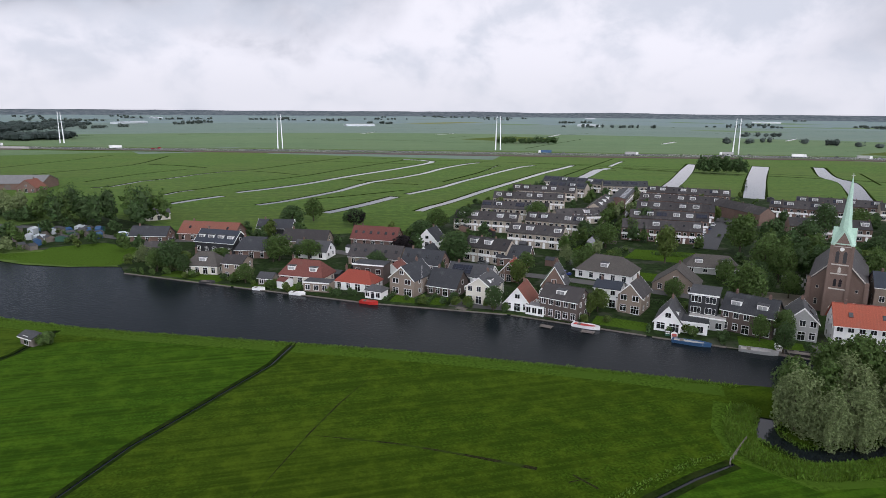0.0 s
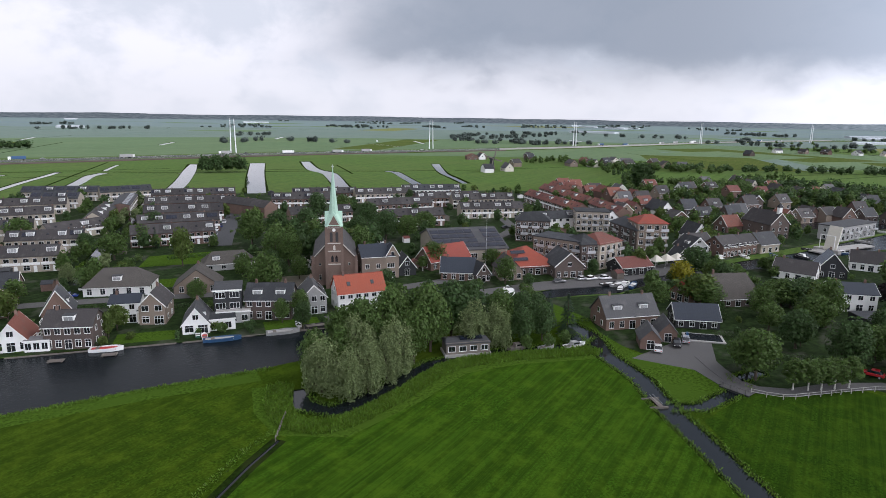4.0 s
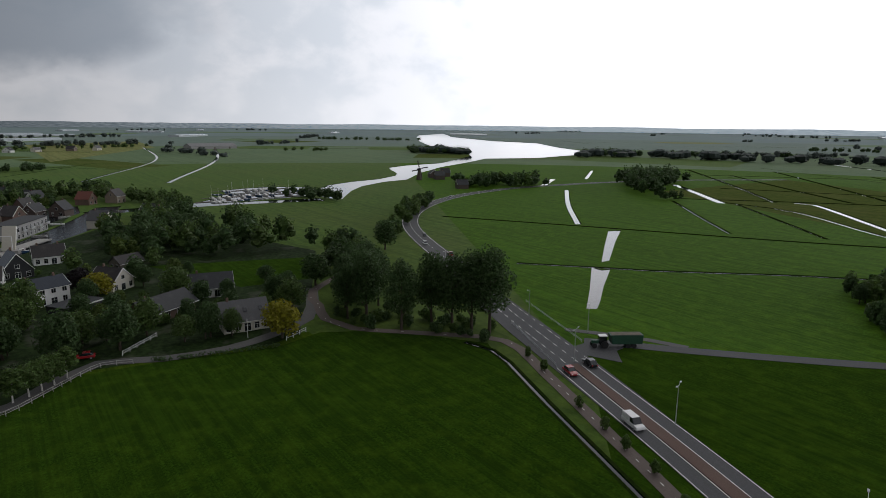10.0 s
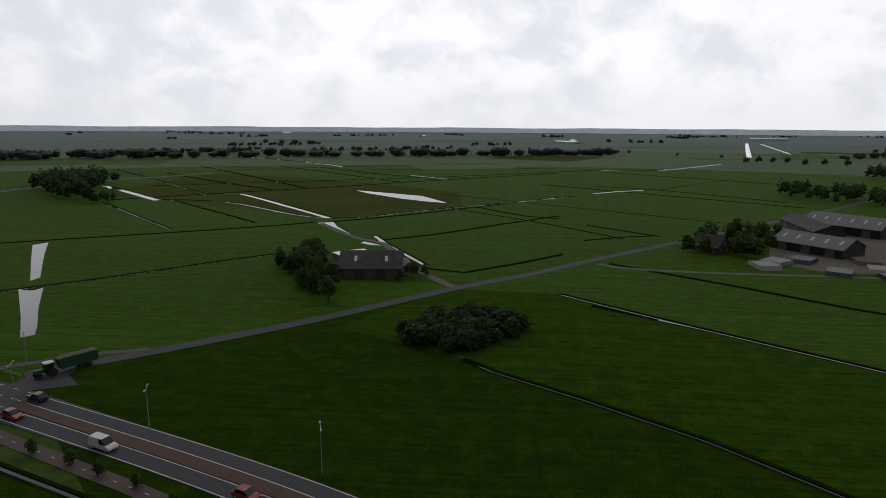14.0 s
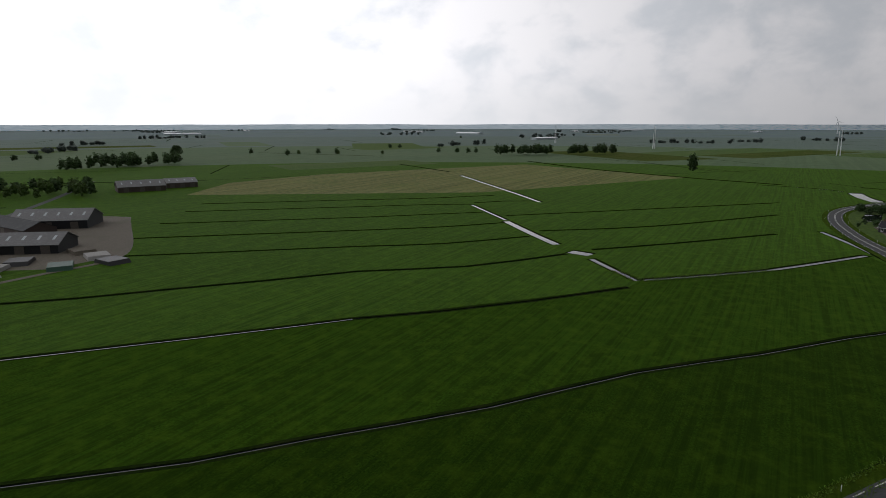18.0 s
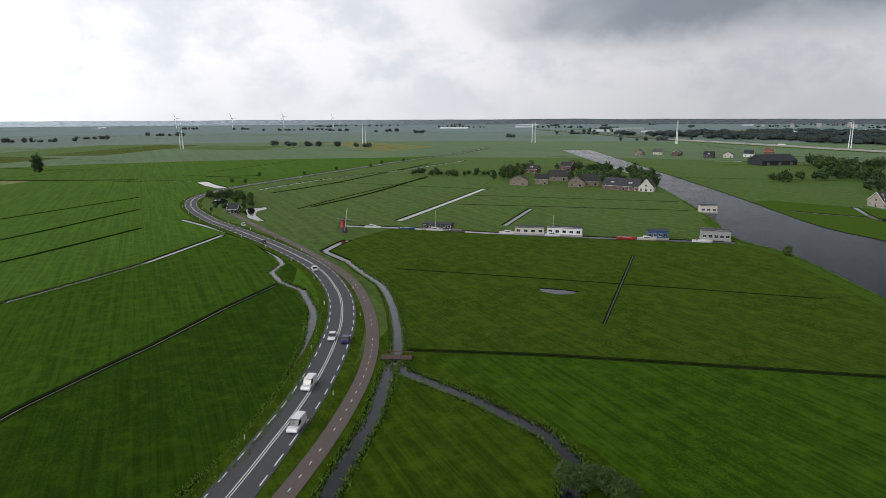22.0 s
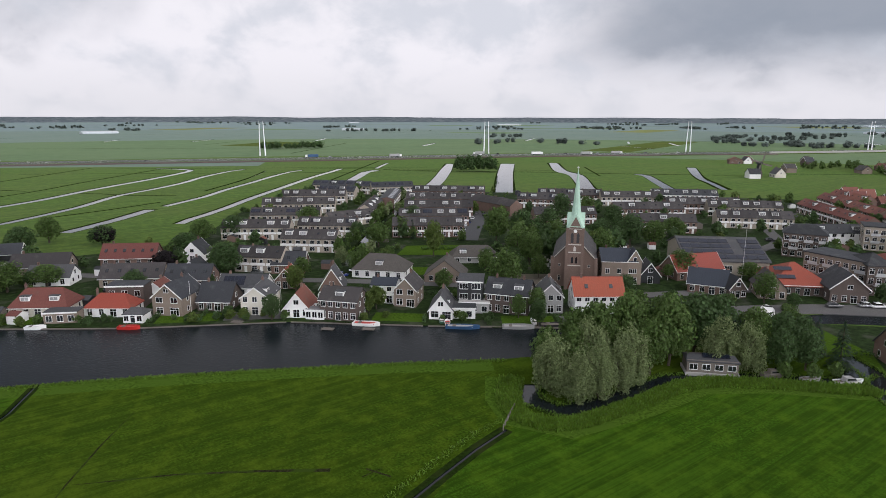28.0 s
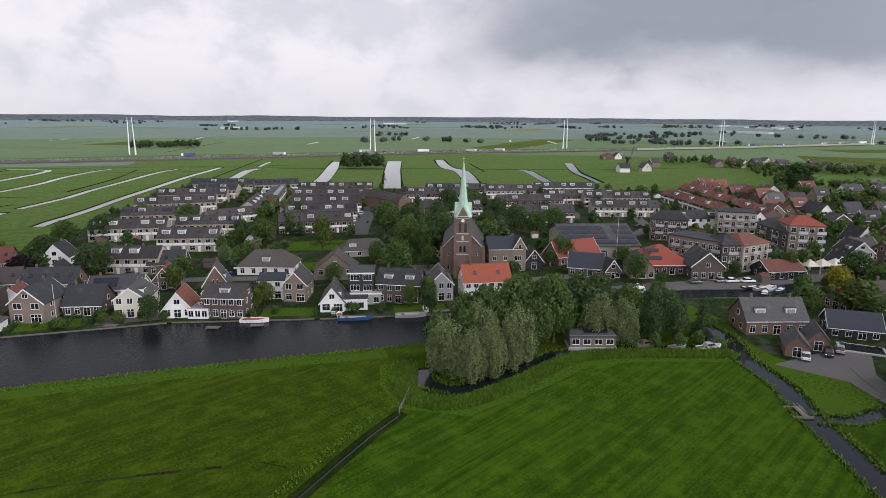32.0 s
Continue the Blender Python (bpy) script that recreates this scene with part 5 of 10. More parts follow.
def house(L, R, d, eave, ridge, along="x", hip=0.0, wall=None, roof=None, trim=None, label="", over=0.35, cols=3, dormers=0, chimneys=1, boards=False,
          skylights=0, solar=0, side_win=True, name="house", floors=None, winmat=None, winw=1.3, group="", door=True, w=None):
    wall, roof, trim = wall or BRICK_R, roof or TILE_D, trim or WHITE
    m, width = front(L, R)
    w = w or width
    h = empty(name, m, label, "house", group)
    half = w / 2 if along == "y" else d / 2
    if hip:
        part("wall", box(-w / 2, w / 2, 0, d, -0.3, eave), wall, h)
        part("roof", hip_roof(w, d, eave, ridge, over, along, hip), roof, h)
    else:
        if along == "y":
            bm = prism([(-w / 2, -0.3), (w / 2, -0.3), (w / 2, eave), (0, ridge), (-w / 2, eave)], 0, d, "y")
        else:
            bm = prism([(0, -0.3), (d, -0.3), (d, eave), (d / 2, ridge), (0, eave)], -w / 2, w / 2, "x")
        part("wall", bm, wall, h)
        for bm in roof_slabs(w, d, eave, ridge, over, along):
            part("roof", bm, roof, h)
        if boards:
            verge(w, d, eave, ridge, over, along, trim, h)
        if FINE[0]:
            part("ridge_tiles", tube((0, -over, ridge + 0.2), (0, d + over, ridge + 0.2), 0.13, 0.13, 6) if along == "y" else tube((-w / 2 - over, d / 2, ridge + 0.2), (w / 2 + over, d / 2, ridge + 0.2), 0.13, 0.13, 6), roof, h)
    # gutters along the eaves
    if along == "x" or hip:
        part("gutter", box(-w / 2 - over, w / 2 + over, -over - 0.14, -over, eave - 0.30, eave - 0.16), trim, h)
    n = floors or (2 if eave > 4.2 else 1)
    for f in range(n):
        z = 0.75 + f * 2.75
        for c in range(cols):
            x = -w / 2 + w * (c + 0.5) / cols
            tall = 1.5 if f else 1.75
            if f == 0 and c == cols // 2 and door:
                window(h, pose(x, -0.005, 0.08), min(winw * 1.3, w / cols * 0.75), 2.15, winmat)
            else:
                window(h, pose(x, -0.005, z - (0.25 if f == 0 else 0)), min(winw, w / cols * 0.8), tall, winmat)
        if side_win:
            for k in range(2):
                y = d * (0.28 + 0.44 * k)
                window(h, pose(-w / 2 - 0.005, y, z, 0, 0, -90), 1.0, 1.3, winmat)
                window(h, pose(w / 2 + 0.005, y, z, 0, 0, 90), 1.0, 1.3, winmat)
    if along == "y" and not hip and ridge - eave > 2.4:
        zz = max(eave - 0.2, 0.75 + n * 2.75)
        if ridge - zz > 1.9:
            window(h, pose(0, -0.005, zz), min(1.4, w * 0.24), min(1.3, (ridge - zz) * 0.5), winmat)
    if along == "x" and not hip and ridge - eave > 2.4:
        for s in (-1, 1):
            window(h, pose(s * (w / 2 + 0.005), d / 2, eave + 0.2, 0, 0, 90 * s), 1.1, min(1.3, (ridge - eave) * 0.42), winmat)
    slope = (ridge - eave) / half
    for k in range(dormers):
        if along == "x":
            y = half * 0.30
            dormer(h, pose(-w / 2 + w * (k + 0.5) / dormers, y, eave + slope * y - 0.2), min(2.4, w / dormers * 0.6), 1.5, half * 0.62, WHITE)
        else:
            s = -1 if k % 2 else 1
            x = s * (half - half * 0.30)
            dormer(h, pose(x, d * (0.35 + 0.3 * (k // 2)), eave + slope * half * 0.3 - 0.2, 0, 0, 90 * s), min(2.4, d * 0.35), 1.4, half * 0.6, WHITE)
    tilt = math.degrees(math.atan(slope))
    for k in range(skylights):
        if along == "x":
            y = half * 0.5
            part("skylight", box(-0.45, 0.45, -0.6, 0.6, 0.2, 0.32), GLASS, h, m=pose(-w / 2 + w * (k + 0.5) / skylights, y, eave + slope * y, tilt, 0, 0))
        else:
            part("skylight", box(-0.6, 0.6, -0.45, 0.45, 0.2, 0.32), GLASS, h, m=pose(half * 0.5, d * (k + 0.5) / skylights, eave + slope * half * 0.5, 0, tilt, 0))
    if solar:
        rows, cnt = 2, solar
        for k in range(cnt):
            for r in range(rows):
                if along == "x":
                    y = half * (0.30 + 0.36 * r)
                    part("solar_panel", MESHES.setdefault("solar", mesh_of("solar_panel", box(-0.5, 0.5, -0.82, 0.82, 0.24, 0.29), SOLAR)), None, h, m=pose(-w * 0.42 + 1.05 * k + 0.5, y, eave + slope * y, tilt, 0, 0))
                else:
                    x = half * (0.30 + 0.36 * r)
                    part("solar_panel", MESHES.setdefault("solar2", mesh_of("solar_panel", box(-0.82, 0.82, -0.5, 0.5, 0.24, 0.29), SOLAR)), None, h, m=pose(half - x, 0.8 + 1.05 * k, eave + slope * x, 0, tilt, 0))
    for k in range(chimneys):
        if along == "x":
            chimney(h, -w * 0.32 + k * w * 0.64, d / 2, ridge, BRICK_R)
        else:
            chimney(h, 0, d * 0.75 - k * d * 0.45, ridge, BRICK_R)
    return h


def flat_block(L, R, d, height, wall, roof, label, name="house", cat="house", cols=3, floors=1, trim=None, kind_floor=2.8, winw=1.5, over=0.2):
    m, w = front(L, R)
    h = empty(name, m, label, cat)
    part("wall", box(-w / 2, w / 2, 0, d, -0.3, height), wall, h)
    part("roof", box(-w / 2 - over, w / 2 + over, -over, d + over, height, height + 0.22), roof, h)
    part("fascia", box(-w / 2 - over - 0.04, w / 2 + over + 0.04, -over - 0.06, -over, height - 0.1, height + 0.28), trim or WHITE, h)
    for f in range(floors):
        for c in range(cols):
            window(h, pose(-w / 2 + w * (c + 0.5) / cols, -0.005, 0.5 + f * kind_floor), min(winw, w / cols * 0.8), 1.6)
    return h


def part_panel(parent, u):
    """The white boarded band between the two rows of windows, with the front door below it."""
    bm = box(-u / 2 + 0.12, u / 2 - 0.12, -0.06, 0.02, 2.42, 3.26)
    add_box(bm, u * 0.22 - 0.48, u * 0.22 + 0.48, -0.05, 0.02, 0.02, 2.15)
    part("facade_panel", bm, WHITE, parent, "white boarded facade panel")


def terrace(L, R, d, eave, ridge, wall, roof, label, unit=5.6, group="terraced houses", dormers=(1, 1, 0), solar=(), backdorm=True, gable_wall=None):
    """A row of terraced houses, each a thing of its own, built once and copied."""
    m, w = front(L, R)
    d, ridge = min(d, 8.4), min(ridge, eave + 2.75)
    n = max(1, round(w / unit))
    u = w / n
    proto = {}
    slope = (ridge - eave) / (d / 2)
    tilt = math.degrees(math.atan(slope))
    for k in range(n):
        has, sol = dormers[k % len(dormers)], (k % 3) in solar
        at = m @ pose(-w / 2 + u * (k + 0.5), 0, 0)
        if (has, sol) in proto:
            copy_thing(proto[(has, sol)], at)
            continue
        h = empty("terraced_house", at, label + (" with solar panels" if sol else " with a dormer" if has else ""), "house", group)
        proto[(has, sol)] = h
        part("wall", prism([(0, -0.3), (d, -0.3), (d, eave), (d / 2, ridge), (0, eave)], -u / 2, u / 2, "x"), wall, h)
        for bm in roof_slabs(u - 0.9, d, eave, ridge, 0.45, "x"):
            part("roof", bm, roof, h)
        plain_window(h, pose(-u * 0.22, -0.005, 0.6), 1.9, 1.7)
        part_panel(h, u)
        plain_window(h, pose(-u * 0.22, -0.005, 3.3), 1.7, 1.3)
        plain_window(h, pose(u * 0.24, -0.005, 3.3), 1.2, 1.3)
        if has:
            y = d * 0.16
            dormer(h, pose(u * 0.08, y, eave + slope * y - 0.1), min(2.9, u * 0.50), 1.75, d * 0.3, WHITE)
        else:
            part("skylight", box(-0.4, 0.4, -0.5, 0.5, 0.2, 0.30), GLASS, h, m=pose(u * 0.15, d * 0.26, eave + slope * d * 0.26, tilt, 0, 0))
        if sol:
            for i in range(2):
                part("solar_panel", MESHES.setdefault("solar3", mesh_of("solar_panel", box(-1.05, 1.05, -1.2, 1.2, 0.24, 0.29), SOLAR)), None, h, m=pose(-u * 0.24 + 2.2 * i, d * 0.27, eave + slope * d * 0.27, tilt, 0, 0))
        if has:
            part("chimney", box(u * 0.42 - 0.25, u * 0.42 + 0.25, d / 2 - 0.2, d / 2 + 0.2, ridge - 0.7, ridge + 0.8), BRICK_R, h)
    return n


# ---- kinds of things: vehicles, boats, street furniture ----
def car_mesh(kind):
    """Body, glass, wheels and lights of a car that points along +x, its middle at the origin."""
    van = kind == "van"
    l, w, hb, h = (4.9, 1.9, 1.05, 1.95) if van else (4.3, 1.76, 0.88, 1.47)
    lower = [(-l / 2, 0.32), (l / 2 - 0.08, 0.30), (l / 2, 0.62), (l / 2 - 0.25, hb - 0.12), (l * 0.20, hb), (-l / 2 + 0.05, hb)]
    body = prism(lower, -w / 2, w / 2, "y")
    bmesh.ops.bevel(body, geom=body.edges[:], offset=0.07, segments=1, affect="EDGES")
    if van:
        cab = [(-l / 2 + 0.06, hb - 0.05), (l * 0.30, hb - 0.05), (l * 0.14, h), (-l / 2 + 0.12, h)]
    else:
        cab = [(-l * 0.44, hb - 0.05), (l * 0.24, hb - 0.05), (l * 0.07, h), (-l * 0.30, h)]
    glass = prism(cab, -w / 2 + 0.10, w / 2 - 0.10, "y")
    bmesh.ops.bevel(glass, geom=glass.edges[:], offset=0.09, segments=1, affect="EDGES")
    t0, t1 = cab[3][0] + 0.05, cab[2][0] - 0.02
    roof = box(t0, t1, -w / 2 + 0.16, w / 2 - 0.16, h - 0.02, h + 0.045, 0.02)
    if van:
        add_box(roof, -l / 2 + 0.10, l * 0.02, -w / 2 + 0.08, w / 2 - 0.08, hb, h - 0.05, 0.03)
    return l, w, body, glass, roof


CARS = {}


def car(x, y, ang, colour, kind="car", label="", far=0):
    """far: 0 with all parts, 1 without rims and lights, 2 body and glass alone."""
    key = (kind, colour, far)
    at = pose(x, y, 0.09, 0, 0, ang)
    if key in CARS:
        ob = copy_thing(CARS[key], at)
        if label:
            ob["label"] = label
        return ob
    names = {"white": "white", "silver": "silver grey", "black": "black", "red": "dark red", "blue": "dark blue", "grey": "grey"}
    c = empty("van" if kind == "van" else "car", at, label or names[colour] + (" panel van" if kind == "van" else " hatchback car") + " with dark windows standing on the paving", "van" if kind == "van" else "car")
    l, w, body, glass, roof = car_mesh(kind)
    b = part("body", body, CARPAINT[colour], c)
    part("cabin_glass", glass, GLASS, c)
    part("roof_panel", roof, CARPAINT[colour], c)
    for sx in (-1, 1) if far < 2 else ():
        for sy in (-1, 1):
            wheel = part("wheel", tube((sx * l * 0.31, sy * (w / 2 - 0.20), 0.23), (sx * l * 0.31, sy * (w / 2 + 0.01), 0.23), 0.32, 0.32, 12), RUBBER, c)
            if far:
                continue
            part("rim", tube((sx * l * 0.31, sy * (w / 2), 0.23), (sx * l * 0.31, sy * (w / 2 + 0.025), 0.23), 0.19, 0.17, 10), STEEL, wheel)
        if far:
            continue
        part("headlight" if sx > 0 else "tail_light", box(sx * l / 2 - 0.10, sx * l / 2 + 0.02, -w / 2 + 0.12, -w / 2 + 0.42, 0.56, 0.70), WHITE if sx > 0 else REDPAINT, b)
        part("headlight" if sx > 0 else "tail_light", box(sx * l / 2 - 0.10, sx * l / 2 + 0.02, w / 2 - 0.42, w / 2 - 0.12, 0.56, 0.70), WHITE if sx > 0 else REDPAINT, b)
    CARS[key] = c
    return c


def hull(l, w, h, sheer=0.25):
    bm = bmesh.new()
    rings = []
    for k in range(9):
        f = k / 8
        x = -l / 2 + l * f
        half = w / 2 * (0.82 + 0.18 * math.sin(min(1, f * 1.6) * math.pi / 2)) * (1 if f < 0.55 else max(0.03, 1 - ((f - 0.55) / 0.45) ** 2.2))
        z = h + sheer * f * f
        rings.append([bm.verts.new(p) for p in ((x, -half, z), (x - 0.1 * f, -half * 0.75, -0.25), (x - 0.1 * f, half * 0.75, -0.25), (x, half, z), (x, half * 0.86, z - 0.02), (x, -half * 0.86, z - 0.02))])
    for a, b in zip(rings, rings[1:]):
        for i in (0, 1, 2, 3, 5):
            j = (i + 1) % 6
            bm.faces.new((a[i], a[j], b[j], b[i]))
    bm.faces.new(rings[0]), bm.faces.new(rings[-1][::-1])
    bmesh.ops.recalc_face_normals(bm, faces=bm.faces)
    return bm


def boat(x, y, ang, l, w, hull_mat, deck_mat, label, cabin=None, mast=0.0, cover=None, far=False):
    b = empty("boat", pose(x, y, -0.15, 0, 0, ang), label, "boat")
    part("hull", hull(l, w, 0.75), hull_mat, b)
    part("deck", box(-l * 0.44, l * 0.30, -w * 0.36, w * 0.36, 0.45, 0.62), cover or deck_mat, b, "canvas cover" if cover else "")
    if cabin:
        c = part("cabin", prism([(-l * 0.22, 0.55), (l * 0.26, 0.55), (l * 0.12, 1.45), (-l * 0.18, 1.55)], -w * 0.33, w * 0.33, "y"), cabin, b)
        part("cabin_windows", prism([(-l * 0.16, 0.95), (l * 0.185, 0.95), (l * 0.12, 1.30), (-l * 0.15, 1.36)], -w * 0.335, w * 0.335, "y"), GLASS, c)
        if not far:
            part("windscreen", box(l * 0.10, l * 0.12, -w * 0.3, w * 0.3, 1.4, 1.8), GLASS, c)
    elif not far:
        part("bench", box(-l * 0.3, -l * 0.2, -w * 0.38, w * 0.38, 0.62, 0.78), WOODGREY, b)
    if mast:
        part("mast", tube((l * 0.05, 0, 0.5), (l * 0.05, 0, mast), 0.07, 0.04), WHITE, b)
        part("boom", tube((l * 0.05, 0, 1.7), (-l * 0.38, 0, 1.7), 0.05, 0.04), WHITE, b)
    return b


def houseboat(L, R, d, h, wall, roof, label, cols=4, solar=0):
    m, w = front(L, R)
    b = empty("houseboat", m @ pose(0, 0, -0.16), label, "houseboat")
    part("float", box(-w / 2 - 0.3, w / 2 + 0.3, -0.3, d + 0.3, -0.3, 0.7), CONCRETE, b)
    part("wall", box(-w / 2, w / 2, 0, d, 0.7, h), wall, b)
    part("roof", hip_roof(w, d, h, h + 0.45, 0.25, "x", 0.6), roof, b)
    for c in range(cols):
        window(b, pose(-w / 2 + w * (c + 0.5) / cols, -0.005, 1.3), min(1.7, w / cols * 0.66), 1.25)
    for k in range(solar):
        part("solar_panel", MESHES.setdefault("solar", mesh_of("solar_panel", box(-0.5, 0.5, -0.82, 0.82, 0.24, 0.29), SOLAR)), None, b, m=pose(-w * 0.12 + 1.06 * k, d * 0.4, h + 0.25, 10, 0, 0))
    return b


def street_lamp(x, y, ang, h=8.0, arms=2, where="in the median of the road"):
    key = ("lamp", h, arms, where)
    at = pose(x, y, 0, 0, 0, ang)
    if key in MESHES:
        return copy_thing(MESHES[key], at)
    s = empty("street_lamp", at, ("two-armed" if arms == 2 else "single-armed") + " grey steel street lamp " + where, "street lamp", "street lamps")
    part("pole", tube((0, 0, -0.3), (0, 0, h), 0.10, 0.05), STEEL, s)
    for k in range(arms):
        q = -1 if k else 1
        part("arm", tube((0, 0, h - 0.05), (0, q * 1.3, h + 0.15), 0.04, 0.03, 5), STEEL, s)
        part("lamp_head", box(-0.14, 0.14, q * 1.3 - 0.35, q * 1.3 + 0.35, h + 0.09, h + 0.22, 0.03), LAMPHEAD, s)
    MESHES[key] = s
    return s


def strip_mesh(name, pts, w, z, mat, thick=0.06, kind="structure", label="", category="", step=6.0, off=0.0):
    """A paved strip along a line, with a slim edge."""
    line = smooth(pts, step) if len(pts) > 2 else list(pts)
    if isinstance(w, (list, tuple)):
        w = [float(v) for v in np.interp(np.linspace(0, len(w) - 1, len(line)), range(len(w)), w)]
    if off:
        line = sides(line, abs(off) * 2)[0 if off > 0 else 1]
    l, r = sides(line, w)
    vs, fs = [], []
    for (a, b), (c, d) in zip(l, r):
        vs += [(a, b, z), (c, d, z), (a, b, z - thick), (c, d, z - thick)]
    for i in range(len(l) - 1):
        k, j = 4 * i, 4 * i + 4
        fs += [(k, k + 1, j + 1, j), (k + 2, k, j, j + 2), (k + 1, k + 3, j + 3, j + 1)]
    fs += [(0, 2, 3, 1), (4 * len(l) - 4, 4 * len(l) - 3, 4 * len(l) - 1, 4 * len(l) - 2)]
    ob = new(name, data_mesh(name, vs, fs, mat))
    return tagged(ob, label, category, kind=kind) if kind else ob


def dashes(name, pts, off, w, z, mat, on, gap, label):
    """Painted dashes along a line, one joined mesh."""
    line = smooth(pts, 0.9)
    if off:
        line = sides(line, abs(off) * 2)[0 if off > 0 else 1]
    l, r = sides(line, w)
    vs, fs, run, acc = [], [], [], 0.0
    for i in range(len(line) - 1):
        if acc % (on + gap) < on:
            k = len(vs)
            vs += [(*l[i], z), (*r[i], z), (*r[i + 1], z), (*l[i + 1], z)]
            fs.append((k, k + 1, k + 2, k + 3))
        acc += (Vector(line[i + 1]) - Vector(line[i])).length
    tagged(new(name, data_mesh(name, vs, fs, mat)), label, "road marking", kind="structure")

# ---- roads ----
W_ROAD = [(-60, -10), (-80, 4.7), (-95, 14.8), (-110, 24.2), (-131, 34.8), (-153, 43.5), (-178, 49.5), (-212, 51.5), (-254, 46), (-296, 37.5), (-339, 28), (-393, 23), (-440, 30), (-488, 58), (-551, 122), (-675, 255), (-800, 400), (-934, 531)]
W_CYCLE = [(-66, 2), (-78, 12.5), (-95, 25.2), (-116, 37.7), (-138, 46.8), (-166, 54), (-195, 57.3), (-238, 55), (-280, 50), (-330, 44), (-372, 40)]
S_ROAD = [(10, -67.6), (27, -75.8), (50, -85.2), (86, -98.6), (116, -109.5), (136, -117), (175, -134), (222, -152), (256, -167), (284, -184), (310, -206), (338, -240), (362, -284), (378, -345), (378, -406), (372, -464), (352, -540), (300, -640)]
S_CYCLE = [(24, -63), (45, -73.5), (60, -79.5), (86, -89.8), (107, -96.4), (122, -84), (136, -70.5), (147, -68), (160, -72), (175, -77), (200, -105), (230, -120)]
strip_mesh("verge_west", W_ROAD, 12.5, 0.03, GRASS_C, label="rough grass verge along the road", category="verge")
strip_mesh("road_west", W_ROAD, 7.4, 0.09, ASPHALT, label="grey asphalt road curving through the meadows", category="road")
dashes("road_marking_west", W_ROAD, 0.22, 0.16, 0.098, LINE, 900, 0.1, "white double centre line on the road")
dashes("road_marking_west", W_ROAD, -0.22, 0.16, 0.098, LINE, 900, 0.1, "white double centre line on the road")
for o in (3.15, -3.15):
    dashes("road_marking_west", W_ROAD, o, 0.2, 0.098, LINE, 3, 3, "white dashed edge line on the road")
strip_mesh("cycle_path_west", W_CYCLE, 3.2, 0.08, CYCLE, label="reddish grey asphalt cycle path", category="cycle path")
dashes("cycle_marking_west", W_CYCLE, 0, 0.12, 0.086, LINE, 0.6, 3, "white centre dashes on the cycle path")
strip_mesh("road_south", S_ROAD[:6], [9.6, 9.6, 9.6, 10.6, 11.4, 10.8], 0.09, ASPHALT, label="grey asphalt road with a paved median", category="road")
strip_mesh("road_south_far", S_ROAD[5:], [10.8, 9.5, 9, 9, 9, 9, 9, 9, 9, 8, 8, 8, 8], 0.09, ASPHALT, label="grey asphalt road", category="road")
strip_mesh("median", [(10, -67.6), (27, -75.8), (50, -85.2), (87, -98.9)], [2.6, 2.6, 2.6, 2.0], 0.20, MEDIAN, 0.12, label="brown paved median with raised kerbs", category="median")
for o in (1.5, -1.5, 4.55, -4.55):
    dashes("road_marking_south", S_ROAD[:4], o, 0.16, 0.098, LINE, 900, 0.1, "white edge line on the road")
for o in (1.5, -1.5, -4.6):
    dashes("road_marking_turn", [(88, -99.4), (102, -104.4), (116, -109.5), (136, -117)], o, 0.16, 0.098, LINE, 2.4, 2.4, "white dashed lane line at the junction")
for o in (0, 4.0, -4.0):
    dashes("road_marking_far", S_ROAD[6:], o, 0.18, 0.098, LINE, 900 if o else 3, 3, "white line on the road")
strip_mesh("cycle_path_south", S_CYCLE, 2.8, 0.08, CYCLE, label="reddish grey asphalt cycle path", category="cycle path")
dashes("cycle_marking_south", S_CYCLE, 0, 0.12, 0.086, LINE, 0.6, 3, "white centre dashes on the cycle path")
strip_mesh("farm_road", [(96, -112.5), (91, -117), (76, -129), (47, -155.5), (12, -192), (-16, -217), (-40, -242), (-80, -281), (-150, -350), (-240, -440), (-330, -540)], 4.2, 0.07, ASPHALT, label="narrow grey farm road", category="road")
strip_mesh("junction_apron", [(88, -106), (91, -113), (90, -119)], [14, 8, 5], 0.075, ASPHALT, label="asphalt apron of the side road", category="road")
strip_mesh("side_path", [(104.6, -115.1), (96.5, -120.8), (87.5, -126.2), (78.8, -129.4)], 2.4, 0.065, GRAVEL, label="narrow paved path beside the farm road", category="path")
strip_mesh("farm_track", [(-40, -234), (-55, -226), (-115, -223), (-150, -230), (-200, -300)], 2.8, 0.06, DIRT, label="pale concrete farm track", category="track")
strip_mesh("farm_track_east", [(13, -194), (30, -222), (49, -266), (62, -276), (92, -318)], 3.4, 0.06, DIRT, label="pale dirt track", category="track")
DRIVE = [(178, -78), (160, -70), (150, -64), (143, -52), (139.5, -40), (141, -26), (146, -14), (140, -5.5), (132, 1.5), (129.5, 7.5), (131, 12), (136, 16), (142, 20)]
strip_mesh("lane", DRIVE, 3.6, 0.07, GRAVEL, label="narrow paved lane", category="lane")
strip_mesh("quay", [(150, 90), (160, 83.5), (178, 72), (190, 62), (205, 56), (222, 46), (240, 38)], [7, 8, 9, 11, 12, 12, 10], 0.10, GRAVEL, 0.5, label="grey paved quay", category="quay")
strip_mesh("estate_street", [(157, 203), (180, 228), (215, 262), (257, 301)], 9.0, 0.07, ASPHALT, label="asphalt street with parking bays", category="street")
strip_mesh("village_street", [(-100, 300), (-60, 268), (-25, 256), (20, 226), (45, 196), (70, 184), (86, 172), (110, 150), (126, 134)], 5.0, 0.07, GRAVEL, label="brick paved village street", category="street")
